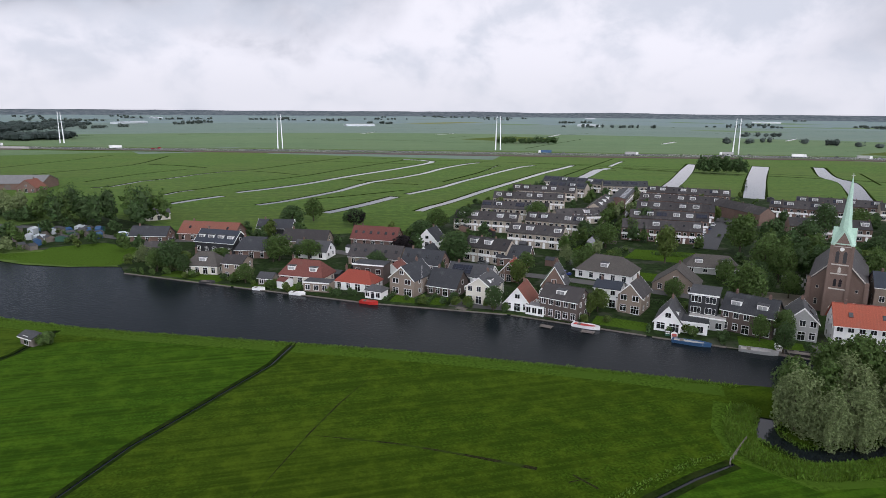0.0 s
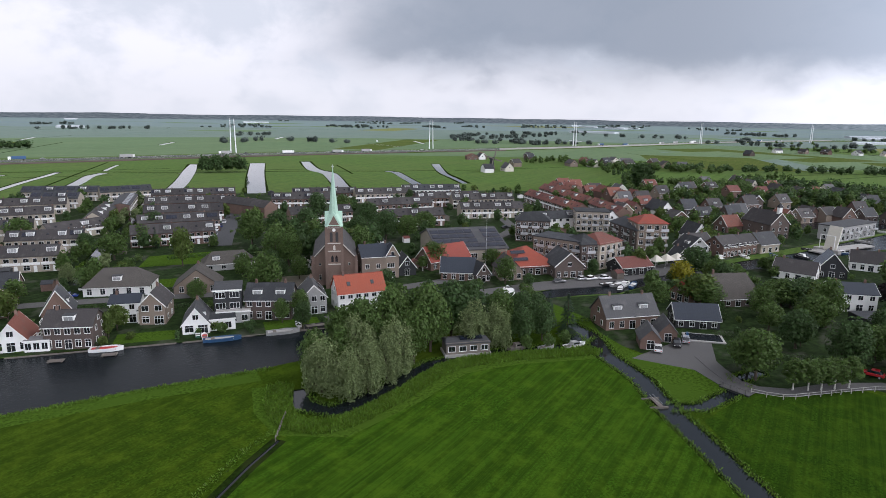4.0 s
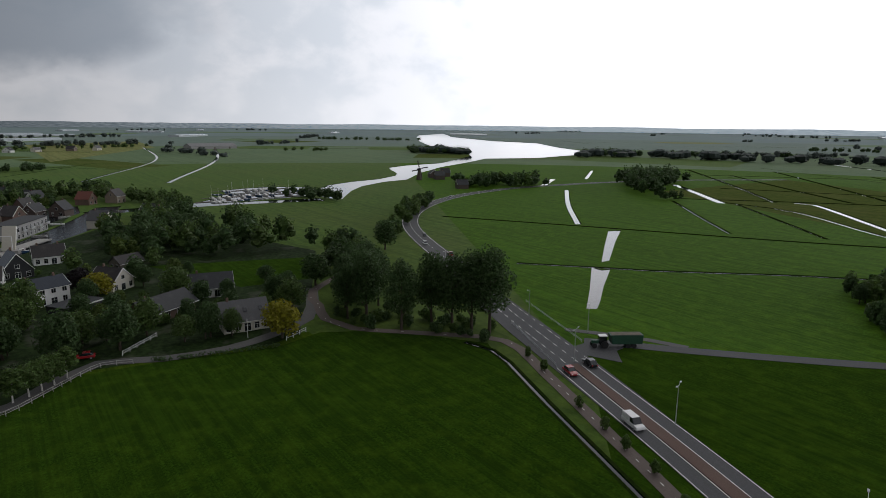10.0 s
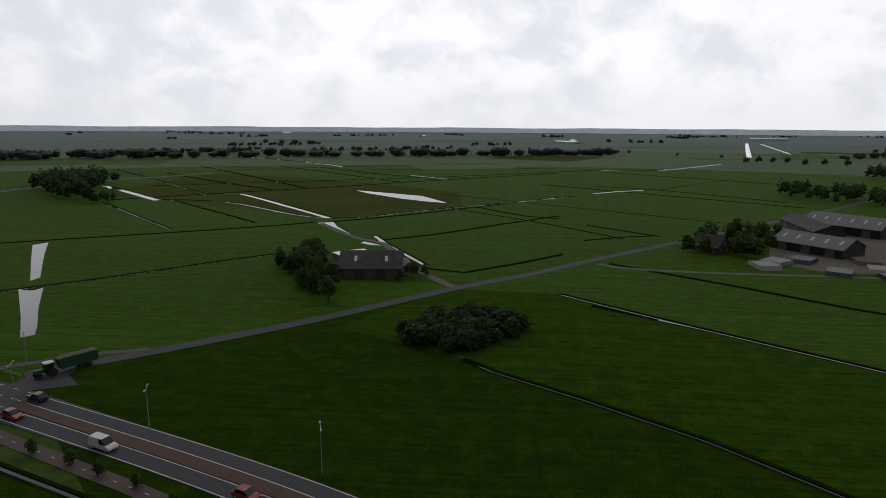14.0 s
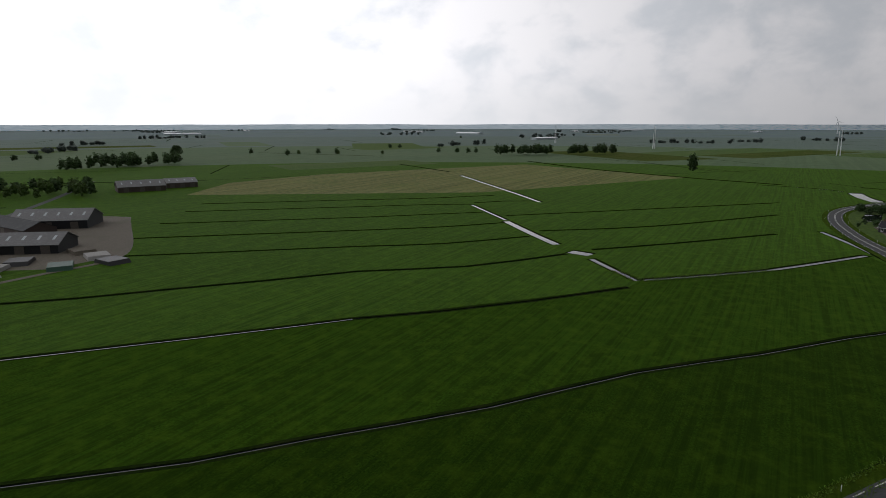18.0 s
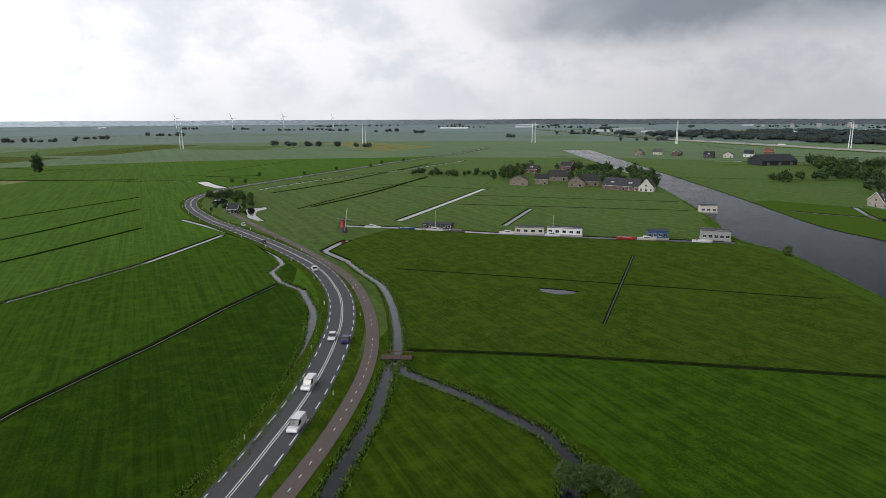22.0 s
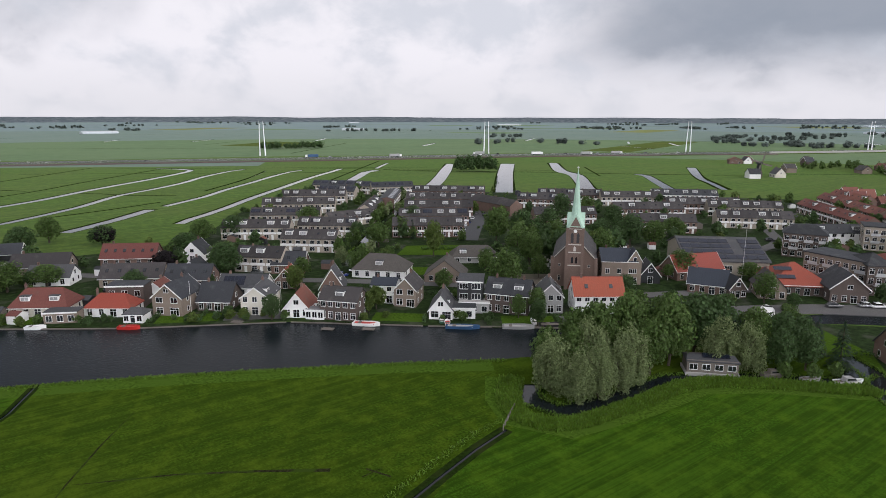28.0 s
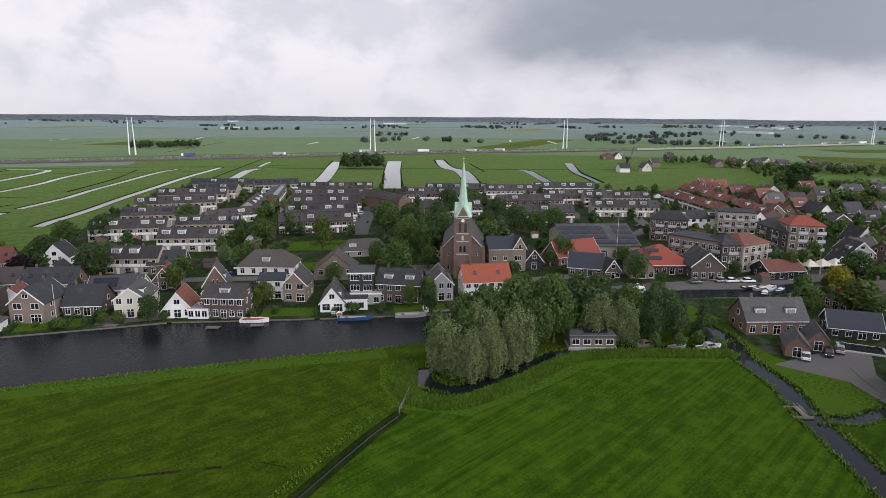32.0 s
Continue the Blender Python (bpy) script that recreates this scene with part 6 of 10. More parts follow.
strip_mesh("village_street_east", [(150, 108), (172, 98), (196, 90), (226, 118), (262, 126), (300, 150), (360, 160)], 5.0, 0.07, GRAVEL, label="brick paved village street", category="street")
strip_mesh("polder_lane", [(-100, 300), (-150, 330), (-175, 370), (-230, 440), (-330, 560), (-480, 700)], 4.5, 0.07, ASPHALT, label="narrow asphalt lane between trees", category="lane")
# the motorway and railway on their embankment
HWY = [(-2200, 1500), (-1064, 1085), (-480, 955), (-205, 860), (0, 805), (325, 690), (560, 612), (870, 470), (1310, 310), (1700, 170), (2500, -350)]
strip_mesh("embankment", HWY, 64, 0.9, POLDER, 1.2, label="grassy motorway embankment", category="embankment", step=40)
strip_mesh("motorway", HWY, 34, 1.0, ASPHALT, label="grey motorway", category="road", step=40)
strip_mesh("motorway_median", HWY, 3, 1.06, GRASS_C, label="grass median of the motorway", category="median", step=40)
for o in (16, -16, 2.5, -2.5):
    strip_mesh("motorway_line", HWY, 0.5, 1.04, LINE, 0.02, label="white motorway edge line", category="road marking", step=40, off=o)
strip_mesh("noise_barrier", [(870, 445), (1040, 375), (1310, 290), (1600, 190), (1950, 20)], 1.2, 3.4, CONCRETE, 2.6, label="pale grey motorway noise barrier", category="barrier", step=40)
strip_mesh("noise_barrier_west", [(-1064, 1055), (-720, 985), (-480, 925), (-300, 868)], 1.2, 3.6, CONCRETE, 2.8, label="pale concrete motorway wall", category="barrier", step=40)
strip_mesh("railway", [(-600, 960), (0, 770), (325, 655), (560, 578), (870, 436)], 8, 1.3, BRICK_D, 1.4, label="railway with rusty brown ballast", category="railway", step=40)

# ---- houses along the river, west to east ----
house((-49, 228), (-42.5, 226), 8, 2.8, 6.0, "x", wall=WHITE, roof=TILE_B, label="small white house with a brown roof by the water", cols=2)
house((-32, 207), (-22, 203), 8, 2.8, 6.6, "x", hip=3.2, wall=CREAM, roof=THATCH, label="cream cottage with a hipped thatched roof by the river", cols=4, dormers=1, chimneys=1)
house((-20, 198), (-14, 195), 7, 5.0, 6.8, "x", wall=BRICK_T, roof=TILE_B, label="tall narrow brick house beside the river", cols=2)
house((-9, 188), (-5, 186), 4, 2.3, 3.4, "x", wall=WOODGREY, roof=BITUMEN, label="small weathered wooden waterside shed", cols=2, chimneys=0, name="shed", side_win=False)
house((-33, 240), (-19, 231.5), 9, 4.0, 7.6, "x", wall=WOODDARK, roof=TILE_BL, label="large dark blue boarded house with white trim", boards=True, dormers=4, cols=5)
house((-18, 226), (-7, 222), 9, 3.0, 7.0, "x", hip=2, wall=BRICK_R, roof=TILE_D, label="brick house with a dark hipped roof", cols=3)
house((-3, 189.5), (9.5, 182), 9, 2.7, 6.8, "x", hip=3.0, wall=CREAM, roof=TILE_R, label="wide house with a red-brown half-hipped roof and white dormers", cols=5, dormers=2)
flat_block((4, 178.5), (11, 175), 4.5, 2.7, BRICK_T, BITUMEN, "low flat-roofed brick boathouse by the river", "boathouse", "shed", 3)
house((13, 179), (23, 172), 7, 2.6, 5.6, "x", hip=3.3, wall=WHITE, roof=TILE_O, label="low white house with a bright orange hipped roof", cols=4)
flat_block((19, 184), (27.5, 179), 6, 6.0, BRICK_D, TILE_D, "dark red flat-roofed two-storey house", cols=3, floors=2)
house((20.5, 168), (24.5, 165), 4.5, 2.4, 3.6, "x", hip=1.5, wall=WHITE, roof=TILE_G, label="small white waterside pavilion with posts", cols=3, chimneys=0, name="pavilion", side_win=False)
house((28, 170.5), (34, 165), 11, 4.9, 8.4, "y", wall=BRICK_T, roof=TILE_D, label="tan brick gabled house with a dark grey roof", cols=2, boards=True, winw=1.9)
house((39, 167.5), (45, 162.5), 9, 2.7, 6.8, "x", wall=BRICK_D, roof=TILE_D, label="brick bungalow with a large dark grey roof", cols=4, w=9)
house((47, 157.5), (53, 153), 10, 4.6, 7.4, "y", wall=CREAM, roof=TILE_G, label="cream gabled house with a balcony over the river", cols=3, boards=True, dormers=2)
house((55.3, 149), (60.8, 145), 9, 2.3, 6.4, "y", wall=WHITE, roof=TILE_R, label="white house with a steep red gabled roof", cols=3, boards=True, over=0.5)
house((62.6, 142.6), (69.3, 135), 8, 5.3, 7.8, "x", wall=BRICK_D, roof=TILE_B, label="two-storey brown brick house with a brown roof", cols=5, dormers=1)
flat_block((59.5, 144.6), (63, 141.2), 3, 2.4, WHITE, SHEET, "white wooden veranda beside a brick house", "veranda", "veranda", 3)
house((69, 161), (78, 155.5), 8, 3.0, 8.4, "y", wall=BRICK_R, roof=TILE_G, label="brick house with a steep grey gabled roof", cols=3, boards=True, dormers=1, w=7)
house((80.5, 147.5), (85.5, 143), 7, 5.2, 6.4, "x", wall=WHITE, roof=TILE_BL, label="white two-storey house with a dark blue roof", cols=2)
flat_block((84.5, 142.5), (89, 138.5), 5, 3.0, CREAM, BITUMEN, "low cream annex with a flat roof terrace", "annex", "house", 2)
house((84, 141), (88.2, 136.5), 9, 4.8, 8.0, "y", wall=BRICK_T, roof=TILE_B, label="gabled tan brick house with a white framed front", cols=2, boards=True, winw=1.7)
house((85.6, 126.3), (90.2, 122.3), 10, 2.4, 6.2, "y", wall=WHITE, roof=TILE_G, label="white house with green shutters and a steep grey roof", cols=2, boards=True, dormers=1, winw=2.0)
flat_block((90.4, 123.6), (95.6, 119.6), 6, 2.7, WHITE, TILE_D, "low white boathouse with a dark roof", "boathouse", "shed", 2)
flat_block((96, 128), (101, 123.5), 9, 8.0, WOODDARK, BITUMEN, "dark modern three-storey house with glass fronts", cols=2, floors=3, winw=2.4)
flat_block((95.2, 126), (101.2, 120.8), 4, 2.9, GREYWALL, CONCRETE, "grey flat-roofed waterside extension", "annex", "house", 3)
house((101.6, 123), (108.4, 113.6), 9, 5.3, 8.4, "x", wall=BRICK_D, roof=TILE_D, label="dark brick semi-detached house with stone chimneys", cols=5, dormers=2, chimneys=2)
house((112.5, 114), (117.5, 109.8), 10, 4.6, 7.8, "y", wall=GREYWALL, roof=TILE_G, label="grey and white gabled house with a grey roof", cols=3, boards=True, skylights=2)
house((119.6, 107.6), (130.5, 100.2), 8, 5.0, 9.0, "x", wall=WHITE, roof=TILE_O, label="white house with a large bright orange-red roof", cols=6, skylights=2, chimneys=1)
FINE[0] = False
# second row
house((89, 176), (101, 163.5), 12, 2.7, 7.0, "x", hip=4.5, wall=WHITE, roof=THATCH, label="white villa with a broad grey thatched roof", cols=5, dormers=1, chimneys=0)
house((105, 157.5), (114.5, 149), 10, 2.1, 7.0, "y", wall=BRICK_T, roof=THATCH, label="old brick farmhouse with a weathered thatched roof", cols=3)
house((127, 173), (141, 164), 9, 2.3, 5.7, "x", hip=3.5, wall=GREYWALL, roof=THATCH, label="grey bungalow with a thatched roof and white dormers", cols=4, dormers=2, chimneys=0)
terrace((60, 205), (72, 193.5), 9, 5.4, 8.6, BRICK_Y, TILE_B, "grey-brown terraced house with dormer glazing", 5.8)
house((47, 231), (57, 224), 9, 2.9, 7.0, "y", wall=WHITE, roof=TILE_D, label="white house with a steep dark gabled roof", boards=True, w=8)
house((69, 195), (78, 189), 9, 3.1, 6.6, "x", wall=BRICK_R, roof=TILE_D, label="brick house with a dark roof and skylights", skylights=3, boards=True)
house((36, 196), (47, 188), 9, 2.9, 6.6, "x", wall=BRICK_R, roof=TILE_D, label="brick house with a dark tiled roof and skylights", skylights=4)
house((47, 178), (58, 170), 8, 2.9, 5.7, "x", wall=WHITE, roof=BITUMEN, label="white house with dark solar panels on its roof", solar=6, boards=True)
house((40, 205), (50, 198), 8, 2.7, 6.1, "y", wall=WHITE, roof=TILE_D, label="white gabled house with a dark roof", boards=True, w=7)
house((20, 208), (36, 199), 9, 2.9, 6.4, "x", wall=BRICK_T, roof=TILE_B, label="long brick house with a brown tiled roof", skylights=5, cols=5)
house((24, 238), (40, 229), 9, 2.9, 7.1, "x", wall=BRICK_R, roof=TILE_R, label="large house with a dark red tiled roof", skylights=6, cols=5)
house((2, 222), (13, 216), 8, 2.7, 5.7, "x", wall=WHITE, roof=TILE_G, label="white house with a grey roof", cols=3)
house((-2, 240), (14, 233), 9, 2.7, 6.3, "x", wall=BRICK_T, roof=TILE_B, label="brick house with a brown tiled roof", cols=4)
house((-42, 262), (-20, 252), 10, 3.1, 7.0, "x", wall=BRICK_R, roof=TILE_R, label="long red-brown brick farmhouse with a red tiled roof", cols=6, skylights=3)
house((-60, 262), (-46, 258), 8, 2.7, 5.7, "x", wall=BRICK_R, roof=TILE_D, label="brick house with a dark roof beside the lane", cols=3)
house((-12, 266), (2, 262), 8, 3.1, 6.1, "x", wall=WOODDARK, roof=TILE_D, label="dark boarded barn with white gables", boards=True, name="barn")
house((62, 178), (70, 172), 7, 2.7, 6.1, "y", wall=BRICK_R, roof=TILE_O, label="small brick house with an orange gabled roof", boards=True, w=6)
house((28, 186), (34, 182), 7, 2.7, 5.2, "y", wall=WHITE, roof=TILE_R, label="small white house with a red gambrel-like roof", boards=True, w=6)
# ---- terraced estate ----
back_house_spots = []
T_BROWN = "brown-roofed terraced house of pale brick"
terrace((84, 226), (101, 212), 9, 5.4, 8.8, BRICK_Y, TILE_B, T_BROWN)
terrace((101, 250), (121, 234), 9, 5.4, 8.8, BRICK_Y, TILE_B, T_BROWN, solar=(1,))
terrace((72, 262), (96, 246), 9, 5.4, 8.8, BRICK_Y, TILE_B, T_BROWN)
terrace((93, 288), (121, 271), 9, 5.4, 8.8, BRICK_Y, TILE_B, T_BROWN, dormers=(0, 1, 0), solar=(0, 1))
terrace((110, 320), (144, 302), 9, 5.4, 8.8, BRICK_Y, TILE_B, T_BROWN)
terrace((132, 350), (163, 328), 9, 5.4, 8.8, BRICK_Y, TILE_B, T_BROWN)
terrace((170, 392), (198, 362), 10, 5.6, 9.6, BRICK_Y, TILE_D, "new pale brick house with a dark roof", dormers=(0, 0, 1), solar=(0, 1, 2))
terrace((160, 360), (176, 342), 10, 5.6, 9.6, BRICK_Y, TILE_D, "new pale brick house with a dark roof", dormers=(0, 0, 1), solar=(0, 1, 2))
terrace((196, 356), (222, 346), 10, 5.6, 9.6, BRICK_Y, TILE_D, "new pale brick house with a dark roof", dormers=(0,), solar=(0, 2))
terrace((178, 298), (205, 334), 9, 5.4, 6.4, BRICK_R, BITUMEN, "red brick house with a low roof", dormers=(0,), solar=(0, 1, 2))
terrace((149, 270), (172, 300), 9, 5.2, 8.4, BRICK_Y, TILE_B, T_BROWN, dormers=(0, 1))
terrace((122, 262), (146, 262), 8, 4.0, 8.2, BRICK_Y, TILE_B, "steep-roofed terraced house with skylights", dormers=(0, 0, 1))
terrace((134, 226), (160, 209), 9, 5.4, 9.0, BRICK_R, TILE_B, "brown-roofed terraced house of red brick", dormers=(0, 0, 1))
terrace((150, 247), (178, 229), 9, 5.4, 9.0, BRICK_R, TILE_B, "brown-roofed terraced house of red brick", solar=(2,))
terrace((168, 271), (197, 250), 9, 5.4, 9.0, BRICK_R, TILE_B, "brown-roofed terraced house of red brick", dormers=(1, 1, 0))
terrace((186, 298), (218, 272), 9, 5.4, 9.0, BRICK_R, TILE_B, "brown-roofed terraced house of red brick")
terrace((208, 326), (244, 298), 9, 5.4, 9.0, BRICK_R, TILE_B, "brown-roofed terraced house of red brick", solar=(0,))
terrace((206, 214), (232, 198), 9, 5.4, 9.0, BRICK_R, TILE_B, "brown-roofed terraced house of red brick", dormers=(0, 1, 0))
terrace((222, 240), (222, 274), 9, 5.4, 9.0, BRICK_R, TILE_B, "brown-roofed terraced house of red brick", dormers=(0, 0, 1))
terrace((238, 262), (262, 236), 9, 5.4, 9.0, BRICK_R, TILE_B, "brown-roofed terraced house of red brick", solar=(0, 1))
terrace((262, 270), (290, 244), 9, 5.4, 9.0, BRICK_R, TILE_B, "brown-roofed terraced house of red brick", solar=(0, 1))
terrace((284, 240), (312, 218), 9, 5.4, 9.0, BRICK_Y, TILE_B, T_BROWN)
terrace((318, 230), (346, 204), 9, 5.4, 8.6, WHITE, TILE_D, "white-fronted terraced house with a dark roof")
terrace((252, 204), (282, 184), 9, 5.4, 9.0, BRICK_R, TILE_B, "brown-roofed terraced house of red brick", dormers=(0, 1, 0))
terrace((290, 200), (322, 176), 9, 5.4, 9.0, BRICK_R, TILE_B, "brown-roofed terraced house of red brick")
terrace((300, 182), (326, 156), 9, 5.4, 9.0, BRICK_Y, TILE_B, T_BROWN)
terrace((228, 176), (250, 156), 9, 5.4, 8.6, BRICK_R, TILE_B, "brown-roofed terraced house of red brick", dormers=(0, 0, 1))
terrace((272, 160), (296, 136), 9, 5.2, 8.6, BRICK_Y, TILE_B, T_BROWN)
for a, b in ((((391.8, 169.3), (343.5, 120.3)), TILE_R), (((341.3, 117.2), (310.7, 91.7)), TILE_R), (((353.8, 162.6), (310.3, 112.9)), TILE_R), (((414.1, 172.3), (393.8, 145.9)), TILE_R)):
    terrace(a[0], a[1], 8, 4.8, 8.0, BRICK_R, b, "red brick terraced house with an orange-red roof", dormers=(0, 0, 1), unit=6)
for p in ((391.0, 115.9), (386.1, 108.4), (392.2, 102.8), (401.3, 125.4), (404.3, 136.2), (342.4, 96.6), (340.1, 89.5), (361.1, 88.8), (425.1, 154.3), (427.2, 164.4)):
    back_house_spots.append(p)
terrace((262, 120), (290, 98), 9, 5.0, 8.4, WHITE, TILE_D, "white gabled modern terraced house", dormers=(0, 1), unit=7)
FINE[0] = False


# ---- the church ----
def church():
    L, R = (132.4, 130.4), (142.4, 119.2)
    m, w = front(L, R)
    w = 13.0
    c = empty("church", m, "brown brick village church with a green copper spire", "church")
    part("nave", prism([(-w / 2, -0.3), (w / 2, -0.3), (w / 2, 8.2), (0, 15.2), (-w / 2, 8.2)], 3, 34, "y"), BRICK_C, c)
    for bm in roof_slabs(w, 31, 8.2, 15.2, 0.4, "y", 0.25):
        bmesh.ops.translate(bm, verts=bm.verts, vec=(0, 3, 0))
        part("roof", bm, TILE_B, c)
    for s in (-1, 1):
        bm = prism([(0, 15.25), (s * (w / 2 + 0.3), 7.95), (s * (w / 2 + 0.3), 8.5), (0, 15.8)], 2.85, 3.2, "y")
        part("gable_coping", bm, STONE, c)
        part("buttress", box(s * w / 2 - 0.45, s * w / 2 + 0.45, 2.4, 3.4, -0.3, 9.2), BRICK_C, c)
        for k in range(5):
            part("buttress", box(s * (w / 2 + 0.35) - 0.35, s * (w / 2 + 0.35) + 0.35, 6 + 6 * k, 6.8 + 6 * k, -0.3, 6.5), BRICK_C, c)
            window(c, pose(s * (w / 2 + 0.01), 9.4 + 6 * k, 2.4, 0, 0, 90 * s), 1.3, 4.0, STONE)
        window(c, pose(s * w * 0.34, 2.99, 1.8), 0.8, 1.7, STONE)
        window(c, pose(s * w * 0.34, 2.99, 6.3), 0.7, 0.8, STONE)
    tw = 4.6
    t = part("tower", box(-tw / 2, tw / 2, -0.6, 4.0, -0.3, 19.4), BRICK_C, c)
    for s in (-1, 1):
        part("tower_pier", box(s * tw / 2 - 0.42, s * tw / 2 + 0.42, -1.0, 0.3, -0.3, 14.0), BRICK_C, t)
        part("tower_pier", box(s * tw / 2 - 0.35, s * tw / 2 + 0.35, -0.85, 0.2, 14.0, 19.0), BRICK_C, t)
        part("belfry_louvre", prism([(s * 0.85 - 0.42, 14.4), (s * 0.85 + 0.42, 14.4), (s * 0.85 + 0.42, 17.0), (s * 0.85, 17.6), (s * 0.85 - 0.42, 17.0)], -0.66, -0.5, "y"), PLASTIC, t)
        part("lancet_window", prism([(s * 0.6 - 0.35, 8.2), (s * 0.6 + 0.35, 8.2), (s * 0.6 + 0.35, 9.8), (s * 0.6, 10.3), (s * 0.6 - 0.35, 9.8)], -0.66, -0.5, "y"), GLASS, t)
    for z in (7.4, 11.4, 13.8, 18.6):
        part("string_course", box(-tw / 2 - 0.12, tw / 2 + 0.12, -0.75, 4.1, z, z + 0.28), STONE, t)
    part("portal", prism([(-1.2, 0), (1.2, 0), (1.2, 2.6), (0, 4.2), (-1.2, 2.6)], -0.72, -0.5, "y"), STONE, t)
    part("door", prism([(-0.85, 0), (0.85, 0), (0.85, 2.4), (0, 3.5), (-0.85, 2.4)], -0.80, -0.70, "y"), WOODDARK, t, "dark double church door")
    part("niche", prism([(-0.35, 11.9), (0.35, 11.9), (0.35, 13.0), (0, 13.5), (-0.35, 13.0)], -0.72, -0.5, "y"), STONE, t)
    part("clock_face", tube((0, -0.62, 18.0), (0, -0.72, 18.0), 0.5, 0.5, 16), WHITE, t)
    # the spire: four small gables at the foot, then a slim pyramid
    bm = bmesh.new()
    prof = [(2.75, 19.3), (2.35, 20.3), (1.6, 22.6), (1.2, 25.5), (0.75, 30.0), (0.36, 34.0), (0.10, 36.0)]
    rings = []
    for r, z in prof:
        n = 8 if z > 21 else 4
        k8 = []
        for k in range(8):
            a = math.pi / 8 + k * math.pi / 4
            if z < 21:
                x = max(-r, min(r, r * 1.9 * math.cos(a)))
                y = max(-r, min(r, r * 1.9 * math.sin(a)))
            else:
                x, y = r * math.cos(a), r * math.sin(a)
            k8.append(bm.verts.new((x, 1.7 + y, z)))
        rings.append(k8)
    for a, b in zip(rings, rings[1:]):
        for k in range(8):
            bm.faces.new((a[k], a[(k + 1) % 8], b[(k + 1) % 8], b[k]))
    bm.faces.new(rings[0][::-1]), bm.faces.new(rings[-1])
    sp = part("spire", bm, COPPER, c, "pale green copper spire")
    for k in range(4):
        g = prism([(-2.3, 19.0), (2.3, 19.0), (0, 23.4)], -2.6, -1.2, "y")
        part("spire_gable", g, COPPER, sp, m=pose(0, 1.7, 0, 0, 0, 90 * k))
        g = prism([(-1.9, 18.8), (1.9, 18.8), (0, 22.4)], -2.66, -2.4, "y")
        part("gable_wall", g, BRICK_C, sp, m=pose(0, 1.7, 0, 0, 0, 90 * k))
    part("cross", box(-0.06, 0.06, 1.64, 1.76, 35.8, 37.2), STEEL, sp)
    part("cross_arm", box(-0.4, 0.4, 1.64, 1.76, 36.6, 36.72), STEEL, sp)


church()
house((149.2, 124), (157.5, 117.2), 10, 7.4, 10.4, "x", wall=BRICK_T, roof=TILE_BL, label="stately brick presbytery with stone bands and slate roof", floors=2, cols=3, chimneys=2, over=0.3)
house((155.5, 118.8), (158.4, 116.4), 4, 7.6, 11.0, "y", wall=BRICK_T, roof=TILE_BL, label="gabled brick bay of the presbytery with stone bands", cols=1, boards=True, floors=2, chimneys=0, w=4.2, name="presbytery_wing")
house((160, 117.5), (164.5, 113.5), 8, 2.6, 6.4, "y", wall=WOODDARK, roof=TILE_D, label="black boarded shed with white trim", boards=True, cols=1, chimneys=0, name="shed")
for k in range(60):          # the churchyard
    rr = random.Random(k)
    g = part("gravestone", MESHES.setdefault(("grave", k % 3), mesh_of("gravestone", box(-0.35, 0.35, -0.08, 0.08, -0.1, 0.9 + 0.2 * (k % 3), 0.03), (STONE, CONCRETE, GREYWALL)[k % 3])), None,
             m=pose(148 + (k % 10) * 2.0 + (k // 10) * 1.4, 148 + (k // 10) * 2.6 - (k % 10) * 1.2, 0, 0, 0, -40 + rr.uniform(-6, 6)))
    tagged(g, "weathered grey headstone standing in the churchyard", "gravestone", "gravestones in the churchyard")

# ---- sports hall, restaurant, apartments ----
def sports_hall():
    m, w = front((182.1, 116.2), (201.8, 98.6))
    d = 26
    h = empty("sports_hall", m, "low sports hall with dark solar panels on its roof", "hall")
    part("wall", prism([(0, -0.3), (d, -0.3), (d, 6), (d * 0.6, 9.6), (0, 4.6)], -w / 2, w / 2, "x"), BRICK_Y, h)
    part("roof", prism([(-0.6, 4.45), (d * 0.6, 9.75), (d * 0.6, 10.1), (-0.6, 4.8)], -w / 2 - 0.5, w / 2 + 0.5, "x"), TILE_G, h)
    part("roof", prism([(d * 0.6, 9.75), (d + 0.6, 5.9), (d + 0.6, 6.25), (d * 0.6, 10.1)], -w / 2 - 0.5, w / 2 + 0.5, "x"), TILE_G, h)
    tilt = math.degrees(math.atan2(5.3, d * 0.6 + 0.6))
    for k in range(8):
        for r in range(4):
            if k == 5 and r > 0:
                continue
            y = 2.2 + 3.4 * r
            part("solar_panel", MESHES.setdefault("array", mesh_of("solar_panel", box(-w / 17, w / 17, -1.3, 1.3, 0.06, 0.14), SOLAR)), None, h, m=pose(-w / 2 + w * (k + 0.5) / 8, y, 4.8 + (y + 0.6) * 5.3 / (d * 0.6 + 0.6) + 0.02, tilt, 0, 0))
    for k in range(5):
        window(h, pose(-w / 2 + w * (k + 0.5) / 5, -0.005, 1.0), 3.2, 2.2)


